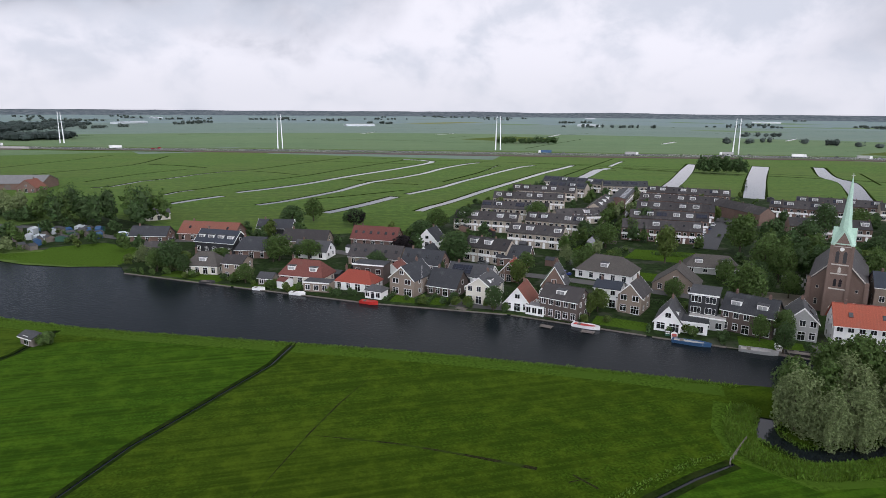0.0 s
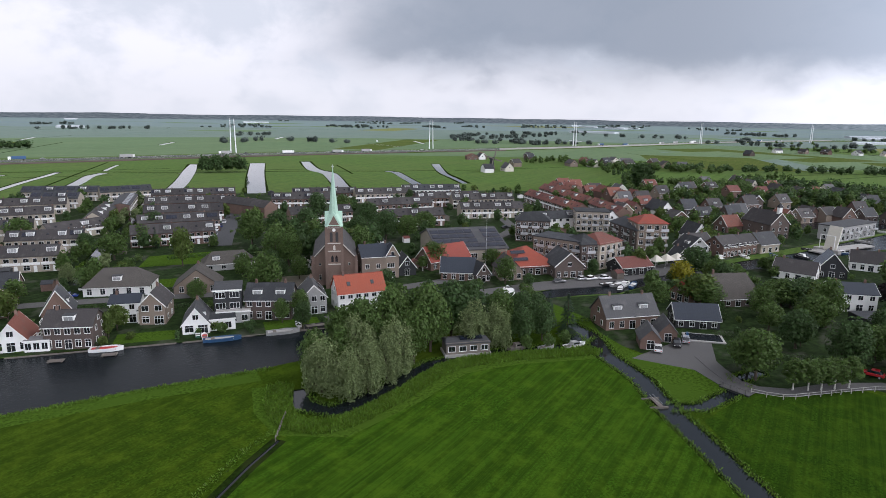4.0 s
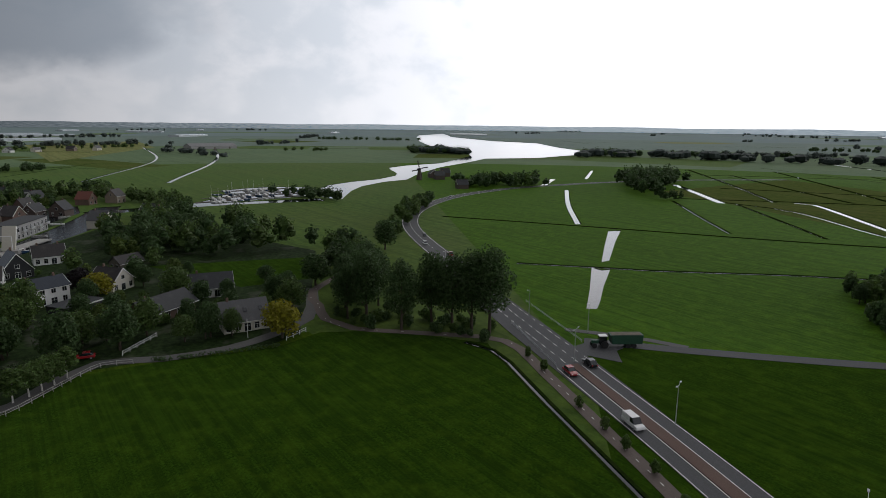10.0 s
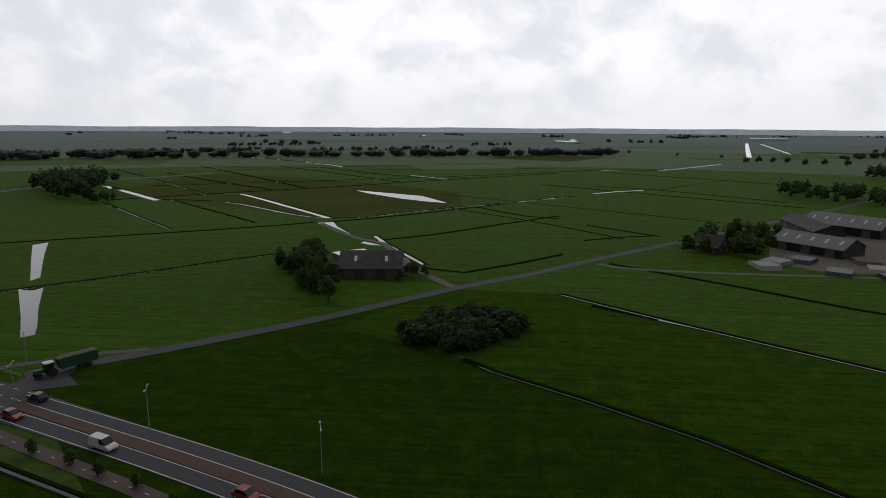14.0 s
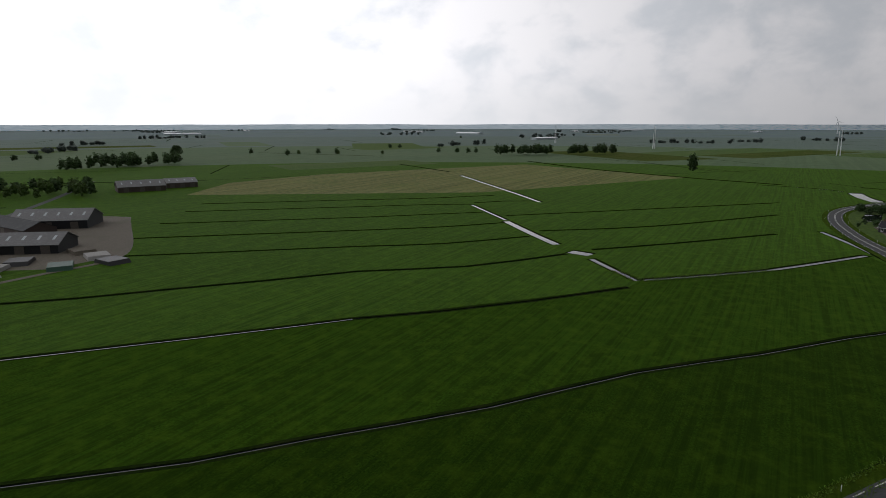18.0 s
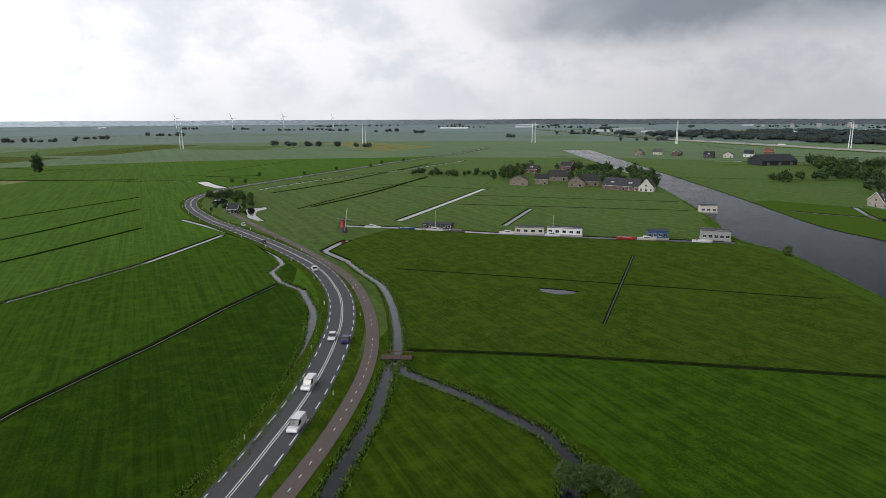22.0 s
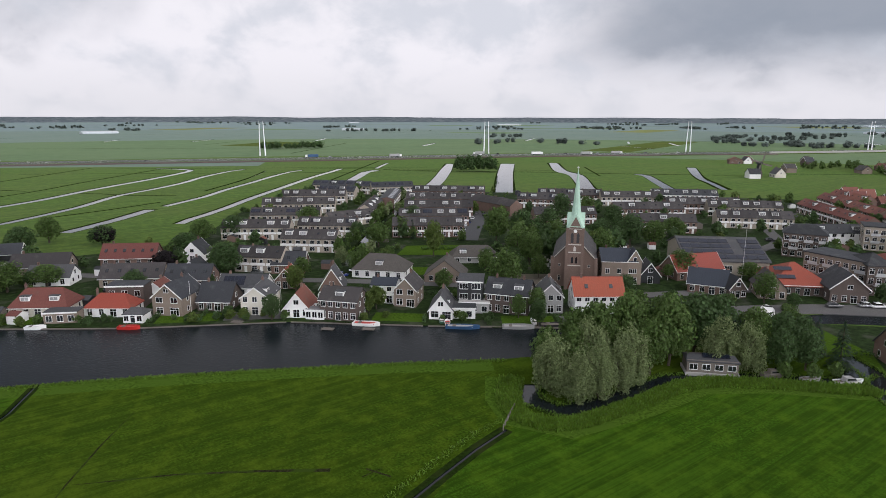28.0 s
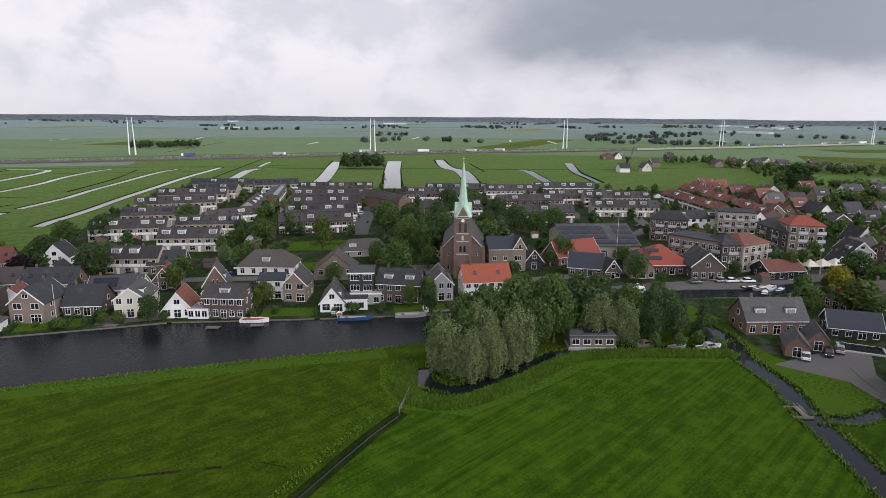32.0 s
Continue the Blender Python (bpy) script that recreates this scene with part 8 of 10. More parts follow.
for k, (f, col) in enumerate(((0.06, WHITE), (0.16, BLUEPAINT), (0.24, WHITE), (0.30, WOODGREY), (0.44, WHITE), (0.50, CREAM), (0.555, WHITE), (0.74, REDPAINT), (0.79, CREAM), (0.92, WHITE))):
    p = Vector((-286, 88)).lerp(Vector((-176, 219)), f)
    boat(p.x + 1.0, p.y, 50, 8, 2.6, col, WHITE, ("white" if col is WHITE else "blue" if col is BLUEPAINT else "red" if col is REDPAINT else "pale") + " boat moored in the reed-lined canal", cabin=None if k % 2 else WHITE, mast=9 if k in (2, 6) else 0)
# along the river
boat(70.3, 131.7, -44, 7.0, 2.4, WHITE, WOODGREY, "white boat with a dark red canvas cover", cover=REDPAINT)
boat(88.8, 116.0, -40, 8.5, 2.2, BLUEPAINT, WOODGREY, "long blue open boat moored at a garden", cover=GREYWALL)
boat(100.2, 108.1, -38, 8.0, 2.5, GREYWALL, WOODGREY, "grey motorboat with a canvas cover", cover=CONCRETE)
boat(109.2, 103.4, -36, 9.5, 2.6, PLASTIC, WOODGREY, "dark open barge moored at the quay")
boat(106.1, 108.9, 60, 3.5, 1.5, WHITE, WHITE, "small white dinghy tied to a jetty")
boat(87.3, 123.0, 55, 3.6, 1.4, GREENPAINT, WHITE, "small pale green rowing boat")
boat(87.4, 120.6, 55, 3.2, 1.5, WHITE, REDPAINT, "small white and red inflatable boat", cover=REDPAINT)
boat(21.0, 162.8, -36, 5.5, 2.0, REDPAINT, WOODGREY, "red rowing boat at a terrace", cover=REDPAINT)
boat(2.2, 175.8, -30, 5, 1.9, WHITE, WHITE, "white motorboat moored at a garden")
boat(-8.6, 183.1, -30, 4, 1.6, WHITE, WHITE, "small white boat moored at a garden")
boat(-24.0, 193.8, -25, 5, 2.0, PLASTIC, WOODGREY, "dark open boat at the grassy bank")
boat(-120.5, 251.0, -38, 12, 3.0, PLASTIC, WHITE, "long white motor cruiser at the allotments", cabin=WHITE)
boat(-127.2, 258.1, -38, 8, 2.4, REDPAINT, WOODGREY, "long red barge at the allotments", cover=REDPAINT)
boat(163.0, 78.7, 30, 11, 3.6, WHITE, WHITE, "white motor yacht moored at the quay", cabin=WHITE)
boat(126.7, 51.0, -30, 4.2, 1.5, GREYWALL, WOODGREY, "grey open boat moored in the ditch")
boat(131.6, 46.0, -30, 6, 2.0, WHITE, WOODGREY, "white cabin boat moored in the ditch", cabin=GREYWALL)
boat(123.0, 56.5, -30, 5, 2.0, WOODGREY, WOODGREY, "old wooden boat under trees", cabin=WOODGREY)
for k, p in enumerate(((190.2, 56.8), (191.5, 54.2), (192.2, 52.1), (193.5, 49.8), (186.9, 52.0), (252.7, 33.4), (261.1, 26.1), (268.8, 15.7), (274.3, 7.2), (326.4, -13.9), (360.5, -23.6), (291.8, -5.8), (291.7, 5.0), (385.5, -28.8))):
    boat(p[0], p[1], -30 + 11 * k, 6.5, 2.1, (PLASTIC, GREYWALL, WHITE, BLUEPAINT)[k % 4], WHITE, ("dark", "grey", "white", "blue")[k % 4] + " motorboat moored at the village quay", cabin=WHITE if k % 3 == 2 else None)
rnd = random.Random(3)
for k in range(64):          # the marina
    f, row = rnd.random(), k % 4
    a, b = Vector((410 + row * 19, -108 - row * 9)), Vector((414 + row * 17, -190))
    p = a.lerp(b, f)
    boat(p.x, p.y, rnd.choice((5, 185)) + rnd.uniform(-8, 8), rnd.uniform(6, 9), 2.4, rnd.choice((WHITE, WHITE, WHITE, BLUEPAINT)), WHITE, "white pleasure boat moored in the marina", cabin=WHITE if k % 2 else None, mast=9 if k % 5 == 0 else 0, far=True)
for row in range(4):
    strip_mesh("marina_jetty", [(414 + row * 19, -104 - row * 9), (418 + row * 17, -194)], 1.6, 0.2, WOODGREY, 0.4, label="long wooden marina jetty", category="jetty")

# ---- lamps, cars, fences ----
for x, y in ((24.3, -82.2), (57.3, -92.5), (88, -100.2)):
    street_lamp(x, y, 20, 7.6)
for x, y in ((118, -115), (100, -118.4), (140, -121), (172, -126)):
    street_lamp(x, y, 20, 7.6, 1, "beside the road")
for k in range(26):          # white marker posts along the west road
    line = smooth(W_ROAD, 12)
    p = sides(line, 9.6)[k % 2][k + 1]
    tagged(part("marker_post", MESHES.setdefault("marker", mesh_of("marker_post", box(-0.07, 0.07, -0.04, 0.04, -0.2, 1.0, 0.01), WHITE)), None, m=pose(p[0], p[1], 0.03)), "white plastic marker post on the road verge", "marker post", "marker posts along the road")
car(61.3, -86.0, 160, "white", "van", "white panel van driving on the road")
car(83.8, -94.4, 160, "red", "car", "dark red hatchback car driving on the road")
car(84.7, -101.6, -20, "black", "car", "black hatchback car driving on the road")
car(33, -75.0, 160, "red", "car", "red hatchback car driving on the road")
car(-113.0, 25.1, 328, "white", "van", "white panel van driving on the road")
car(-97.7, 19.3, 326, "white", "van", "white panel van driving on the road")
car(-137.4, 36.6, 336, "white", "car", "white hatchback car driving on the road")
car(-134.4, 39.0, 156, "blue", "car", "dark blue hatchback car driving on the road")
car(-261.4, 42.2, 8, "black", "car", "black hatchback car driving on the road")
car(-206.4, 49.6, 175, "white", "car", "white hatchback car driving on the road")
car(-310.3, 40.9, 175, "white", "car", "white hatchback car driving on the road")
for p, c, a in zip(((219.0, -149.4), (194.4, -145.0), (292.8, -194.3), (350.5, -260.6), (234.7, -159.7)), ("white", "red", "grey", "silver", "black"), (-24, -25, 130, 115, 150)):
    car(p[0], p[1], a, c, far=2)
car(140.0, 29.3, 15, "white"), car(145.8, 26.4, 195, "black"), car(149.6, 25.2, 15, "silver"), car(150.5, -11.8, 80, "red")
for k, p in enumerate(((177.7, 231.0), (169.9, 222.1), (162.2, 212.5), (155.3, 205.0), (183.9, 236.3), (192.5, 244.6), (203.2, 254.8), (217.4, 269.5), (229.8, 282.8), (217.4, 264.0), (203.8, 249.4), (232.9, 280.3), (250.0, 299.2))):
    car(p[0], p[1], 45, ("white", "silver", "grey", "black", "blue", "white", "grey")[k % 7], far=2)
for k, p in enumerate(((47.2, 211.9), (50.2, 207.5), (53.6, 213.4), (83.5, 174.2), (86.6, 178.4), (93.1, 183.4), (65.1, 197.4), (22.0, 202.3))):
    car(p[0], p[1], -40 + 90 * (k % 2), ("white", "grey", "black", "silver", "blue")[k % 5], far=2)
for k, p in enumerate(((192.3, 63.2), (195.7, 59.6), (182.7, 70.4), (190.3, 65.5), (242.5, 61.8), (243.6, 59.4), (242.6, 57.0), (290.6, 81.8), (267.1, 70.2), (260.4, 128.4))):
    car(p[0], p[1], -36, ("white", "white", "grey", "silver", "black")[k % 5], far=2)
for k, p in enumerate(((-52.7, 273.1), (-46.3, 264.7), (-44.1, 259.7), (-49.6, 267.7))):
    car(p[0], p[1], 40 * k, ("blue", "black", "grey", "blue")[k], far=2)
# motorway traffic
rnd = random.Random(8)
line = smooth(HWY, 24)
for k in range(60):
    i = rnd.randrange(20, len(line) - 30)
    off = rnd.choice((5, 9, 13, -5, -9, -13))
    p = sides(line, abs(off) * 2)[0 if off > 0 else 1][i]
    d = Vector(line[i + 1]) - Vector(line[i])
    a = math.degrees(math.atan2(d.y, d.x)) + (180 if off > 0 else 0)
    if k % 3 == 0:
        t = MESHES.get(("truck", k % 9))
        at = pose(p[0], p[1], 1.0, 0, 0, a)
        if t:
            copy_thing(t, at)
        else:
            t = MESHES[("truck", k % 9)] = empty("truck", at, ("white", "blue", "grey")[(k // 3) % 3] + " articulated truck driving on the motorway", "truck")
            part("trailer", box(-8, 4.5, -1.3, 1.3, 1.0, 4.0, 0.05), (WHITE, BLUEPAINT, GREYWALL)[(k // 3) % 3], t)
            part("cab", box(5.0, 7.4, -1.25, 1.25, 0.6, 3.6, 0.1), WHITE, t)
            for x in (-5.5, 6.3):
                part("wheel", tube((x, -1.3, 0.5), (x, 1.3, 0.5), 0.5, 0.5, 10), RUBBER, t)
    else:
        c = car(p[0], p[1], a, ("white", "silver", "grey", "black", "red")[k % 5], "van" if k % 7 == 0 else "car", far=2)
        c.matrix_basis = pose(p[0], p[1], 1.08, 0, 0, a)


def tractor(p, q):
    (x, y), ang = p, math.degrees(math.atan2(p[1] - q[1], p[0] - q[0]))
    t = empty("tractor", pose(x, y, 0.08, 0, 0, ang), "dark green tractor waiting at the junction", "tractor")
    part("bonnet", box(0.4, 2.3, -0.45, 0.45, 0.9, 1.7, 0.08), GREENPAINT, t)
    part("cab", box(-1.2, 0.5, -0.8, 0.8, 1.0, 2.7, 0.08), GLASS, t)
    part("cab_roof", box(-1.35, 0.6, -0.9, 0.9, 2.7, 2.9, 0.05), WHITE, t)
    for s in (-1, 1):
        part("rear_wheel", tube((-0.7, s * 0.75, 0.8), (-0.7, s * 1.25, 0.8), 0.88, 0.88, 14), RUBBER, t)
        part("front_wheel", tube((1.7, s * 0.75, 0.55), (1.7, s * 1.1, 0.55), 0.62, 0.62, 12), RUBBER, t)
    w = empty("trailer", pose(x, y, 0.08, 0, 0, ang) @ pose(-5.8, 0, 0), "dark green high-sided farm trailer", "trailer")
    part("box_body", prism([(-3.8, 1.0), (3.4, 1.0), (3.8, 3.2), (-4.0, 3.2)], -1.25, 1.25, "y"), GREENPAINT, w)
    part("load", box(-3.6, 3.5, -1.1, 1.1, 3.1, 3.3), DIRT, w)
    part("drawbar", box(3.4, 4.4, -0.1, 0.1, 0.7, 0.9), STEEL, w)
    for x0 in (-1.9, -0.6):
        for s in (-1, 1):
            part("wheel", tube((x0, s * 0.8, 0.55), (x0, s * 1.2, 0.55), 0.6, 0.6, 12), RUBBER, w)


tractor((91.0, -112.6), (87.0, -118.7))


def fence(pts, label, h=1.1, mat=None, gap=2.2):
    f = empty("fence", pose(pts[0][0], pts[0][1], 0), label, "fence")
    line = smooth(pts, gap) if len(pts) > 2 else [tuple(Vector(pts[0]).lerp(Vector(pts[1]), t)) for t in np.linspace(0, 1, max(2, int((Vector(pts[1]) - Vector(pts[0])).length / gap) + 1))]
    ox, oy = pts[0]
    for x, y in line:
        part("post", box(x - ox - 0.06, x - ox + 0.06, y - oy - 0.06, y - oy + 0.06, -0.2, h), mat or WHITE, f)
    for z in (h * 0.5, h * 0.95):
        for a, b in zip(line, line[1:]):
            part("rail", tube((a[0] - ox, a[1] - oy, z), (b[0] - ox, b[1] - oy, z), 0.05, 0.05, 4), mat or WHITE, f)


fence([(126.8, 8.5), (127.5, 3), (133, -3), (138, -8), (143, -14), (141.5, -20)], "pale wooden fence along the lane", mat=CONCRETE)
fence([(116.0, -106.8), (88.9, -95.2)], "grey steel guard rail along the road", 0.75, STEEL, 4)
fence([(128.6, -124.0), (95.8, -111.4)], "grey steel guard rail along the road", 0.75, STEEL, 4)
fence([(148, -19), (157, -28)], "white wooden fence beside a lawn")
fence([(63.4, 71.2), (70.2, 76.0)], "weathered wooden gate across the meadow", 1.0, WOODGREY, 1.4)
fence([(137, -53), (140.5, -59.5)], "white wooden rail at the lane's bend")


def footbridge(x, y, ang, l, w, label, mat):
    b = empty("footbridge", pose(x, y, 0, 0, 0, ang), label, "bridge")
    n = int(l / 0.4)
    for k in range(n):
        part("plank", MESHES.setdefault(("plank", w), mesh_of("plank", box(-0.18, 0.18, -w / 2, w / 2, 0.22, 0.30), mat)), None, b, m=pose(-l / 2 + 0.4 * (k + 0.5), 0, 0))
    for s in (-1, 1):
        part("beam", box(-l / 2, l / 2, s * w / 2 - 0.1, s * w / 2 + 0.1, -0.3, 0.22), WOODDARK, b)
        part("handrail", box(-l / 2, l / 2, s * w / 2 - 0.05, s * w / 2 + 0.05, 1.1, 1.2), mat, b)
        for k in range(4):
            x0 = -l / 2 + l * (k + 0.5) / 4
            part("post", box(x0 - 0.06, x0 + 0.06, s * w / 2 - 0.06, s * w / 2 + 0.06, 0.2, 1.15), mat, b)


footbridge(-119.5, 46, 60, 7, 2.2, "reddish brown wooden footbridge over the ditch", MEDIAN)
footbridge(127.5, 10.8, 70, 6, 3.6, "low grey bridge carrying the lane over the ditch", GRAVEL)
# jetties and quay walls of the gardens
for k, (a, b) in enumerate(((( -51, 211.6), (-17, 188.2)), ((-16, 187.6), (19.5, 163.8)), ((20.5, 163), (54.5, 145.2)), ((55.5, 144.6), (81.5, 122.9)), ((82.5, 122), (110.5, 100.4)), ((111.5, 99.8), (137.5, 86.6)))):
    strip_mesh("quay_edge", [a, b], 0.35, 0.10, WOODGREY, 0.8, label="weathered quay edge along the gardens", category="quay edge")
for p, ang in zip(((60.9, 134.2), (69.1, 128.4), (104.7, 106.0), (117.7, 103.4), (44.4, 152.4)), (-45, -42, -40, -38, -45)):
    j = empty("jetty", pose(p[0], p[1], 0, 0, 0, ang), "small weathered wooden jetty at a garden", "jetty")
    for i in range(7):
        part("plank", MESHES.setdefault("jplank", mesh_of("plank", box(-0.2, 0.2, -0.9, 0.9, 0.05, 0.12), WOODGREY)), None, j, m=pose(-1.4 + 0.45 * i, 0, 0))
    for sx in (-1.3, 1.3):
        part("pile", tube((sx, -0.8, -1.0), (sx, -0.8, 0.6), 0.09, 0.08, 6), WOODGREY, j)
house((-356.5, 38.8), (-354.0, 43.8), 6, 2.4, 5.0, "x", wall=WOODDARK, roof=TILE_D, label="small black cottage with white trim by the pond", boards=True, cols=2)
street_lamp(189.0, 100.6, 0, 17, 1, "beside the sports hall")


def flagpole(x, y, h):
    f = empty("flagpole", pose(x, y, 0), "slim white flagpole in a waterside garden", "flagpole", "flagpoles in the gardens")
    part("pole", tube((0, 0, -0.3), (0, 0, h), 0.07, 0.04, 6), WHITE, f)
    part("finial", tube((0, 0, h), (0, 0, h + 0.16), 0.09, 0.03, 6), STEEL, f)


for x, y, h in ((36.9, 167.8, 8.4), (60.5, 164.3, 7.1), (144.2, -46.0, 4.7), (210.7, 22.2, 5.0)):
    flagpole(x, y, min(h, 9))


def pergola(x, y, ang, l, d):
    g = empty("pergola", pose(x, y, 0, 0, 0, ang), "white wooden pergola over a waterside terrace", "pergola", "pergolas in the gardens")
    for sx in (-1, 1):
        for sy in (-1, 1):
            part("post", box(sx * l / 2 - 0.08, sx * l / 2 + 0.08, sy * d / 2 - 0.08, sy * d / 2 + 0.08, -0.1, 2.3), WHITE, g)
    for sy in (-1, 1):
        part("beam", box(-l / 2 - 0.2, l / 2 + 0.2, sy * d / 2 - 0.06, sy * d / 2 + 0.06, 2.3, 2.48), WHITE, g)
    for k in range(7):
        x0 = -l / 2 + l * k / 6
        part("rafter", box(x0 - 0.05, x0 + 0.05, -d / 2 - 0.3, d / 2 + 0.3, 2.48, 2.6), WHITE, g)


pergola(53.7, 155.3, -42, 4.5, 3.0)
pergola(64.6, 146.0, -42, 4.0, 2.6)
pergola(70.5, 155.6, -35, 4.0, 2.6)
# hut in the meadow
house((-59, 150.6), (-55.5, 147.4), 3, 1.9, 2.5, "x", wall=WOODGREY, roof=BITUMEN, label="small wooden hut at the meadow's edge", cols=1, chimneys=0, side_win=False, name="hut")
# sluice in the ditch
sl = empty("sluice", pose(112.5, 22.6, 0, 0, 0, 40) @ Matrix.Diagonal((0.7, 0.7, 0.7, 1)), "small wooden sluice with railings in the ditch", "sluice")
part("weir", box(-2.6, 2.6, -0.25, 0.25, -0.9, 0.35), WOODGREY, sl)
part("walkway", box(-2.8, 2.8, 0.3, 1.2, 0.25, 0.38), WOODGREY, sl)
for s in (-1, 1):
    part("railing", box(-2.8, 2.8, s * 0.45 + 0.72, s * 0.45 + 0.78, 1.2, 1.27), STEEL, sl)
    part("wing_wall", box(s * 2.6 - 0.2, s * 2.6 + 0.2, -1.5, 3.5, -0.9, 0.3), WOODGREY, sl)
# allotment sheds and greenhouses
rnd = random.Random(21)
ALLOT = [(-140.6, 276.3), (-133.2, 284.3), (-114.2, 293.8), (-88.6, 296.0), (-66.7, 281.7), (-56.4, 262.7), (-70.9, 268.3), (-90.8, 262.8), (-94.0, 245.5), (-106.4, 243.9), (-123.2, 256.8)]
n = 0
while n < 54:
    x, y = rnd.uniform(-190, -40), rnd.uniform(230, 320)
    if not inside((x, y), ALLOT):
        continue
    n += 1
    a, w, dd, h = rnd.uniform(0, 180), rnd.uniform(2, 5), rnd.uniform(2, 3), rnd.uniform(1.6, 2.3)
    g = rnd.choice((WOODGREY, WOODGREY, GREENPAINT, BLUEPAINT, GLASSHOUSE, WOODGREY))
    s = empty("garden_shed", pose(x, y, 0, 0, 0, a), {"greenhouse_glass": "small glass greenhouse", "weathered_wood": "weathered wooden shed", "green_paint": "green painted shed", "blue_paint": "shed under blue sheeting", "white_paint": "white painted shed"}[g.name] + " on the allotments", "shed", "allotment sheds")
    part("wall", prism([(-w / 2, -0.1), (w / 2, -0.1), (w / 2, h), (0, h + 0.6), (-w / 2, h)], -dd / 2, dd / 2, "y"), g, s)
    for bm in roof_slabs(w, dd, h, h + 0.6, 0.1, "y", 0.06):
        bmesh.ops.translate(bm, verts=bm.verts, vec=(0, -dd / 2, 0))
        part("roof", bm, g if g is GLASSHOUSE or g is BLUEPAINT else BITUMEN, s)

# sheds in the village gardens
rnd = random.Random(64)
n = 0
while n < 55:
    x, y = rnd.uniform(-60, 420), rnd.uniform(0, 380)
    if not inside((x, y), VILLAGE) or any((x - a) ** 2 + (y - b) ** 2 < (r + 0.5) ** 2 for a, b, r in TAKEN) or any(inside((x, y), q) for q in WATERS):
        continue
    n += 1
    w, dd, h = rnd.uniform(2.2, 4.2), rnd.uniform(2.0, 3.2), rnd.uniform(1.9, 2.4)
    s = part("garden_shed", prism([(-w / 2, -0.1), (w / 2, -0.1), (w / 2, h), (0, h + 0.7), (-w / 2, h)], -dd / 2, dd / 2, "y"), rnd.choice((WOODGREY, WOODDARK, BRICK_R, WHITE)), m=pose(x, y, 0, 0, 0, rnd.choice((-40, 50))))
    tagged(s, "small gabled garden shed between the houses", "shed", "sheds in the village gardens")
    bm = roof_slabs(w, dd, h, h + 0.7, 0.15, "y", 0.08)[0]
    bmesh.ops.translate(bm, verts=bm.verts, vec=(0, -dd / 2, 0))
    part("roof", bm, rnd.choice((TILE_D, BITUMEN, TILE_R)), s)
    TAKEN.append((x, y, 2.5))

# far greenhouses that glint
for k in range(46):
    rr = random.Random(100 + k)
    a, r = rr.uniform(-3.1, 2.8), rr.uniform(1700, 4300)
    x, y = r * math.cos(a), r * math.sin(a)
    w, d = rr.uniform(60, 170), rr.uniform(20, 40)
    tagged(part("greenhouse", prism([(-d / 2, -0.5), (d / 2, -0.5), (d / 2, 5), (0, 7), (-d / 2, 5)], -w / 2, w / 2, "x"), GLASSHOUSE, m=pose(x, y, 0, 0, 0, rr.uniform(0, 180))), "long glass greenhouse far off in the polder", "greenhouse", "far greenhouses")
# towers on the horizon
def tower_block(x, y, w, h):
    t = empty("tower_block", pose(x, y, 0, 0, 0, 25), "grey tower block far off in the town", "tower block", "tower blocks on the horizon")
    part("wall", box(-w / 2, w / 2, -8, 8, -0.5, h), GREYWALL, t)
    part("roof", box(-w / 2 - 0.5, w / 2 + 0.5, -8.5, 8.5, h, h + 1.2), BITUMEN, t)


for k, (x, y) in enumerate(((-2040.7, 2648.9), (-1955.4, 2735.1), (-1878.6, 2812.8), (-1899.6, 3068.3), (-1558.9, 3136.3), (-1679.6, 2752.9), (-1496.5, 2765.3))):
    tower_block(x, y, 14 + 4 * (k % 3), 15 + 3 * (k % 4))


def wind_turbine(x, y, h, turn):
    t = empty("wind_turbine", pose(x, y, 0, 0, 0, turn), "white wind turbine at rest on the horizon", "wind turbine", "wind turbines on the horizon")
    part("tower", tube((0, 0, -0.5), (0, 0, h), 2.4, 1.4, 8), PYLON, t)
    part("nacelle", box(-1.6, 1.6, -4, 3, h - 1, h + 2.4, 0.3), PYLON, t)
    for k in range(3):
        part("blade", prism([(-1.3, 0), (1.3, 0), (0.4, h * 0.5), (-0.2, h * 0.5)], -4.6, -4.2, "y"), PYLON, t, m=pose(0, 0, h + 0.7, 0, 25 + 120 * k, 0))


for k, (x, y) in enumerate(((-3206.4, 152.9), (-3222.8, 406.3), (-3411.3, 691.6), (-3255.7, 916.4))):
    wind_turbine(x, y, 50 if k != 2 else 58, -70)
ct = empty("church_tower", pose(-695.3, -6673.7, 0, 0, 0, 20), "tall slim church tower far off across the polder", "church tower")
part("shaft", box(-4, 4, -4, 4, -0.5, 46, 0.3), BRICK_D, ct)
part("spire", tube((0, 0, 46), (0, 0, 68), 4.6, 0.3, 8), TILE_D, ct)
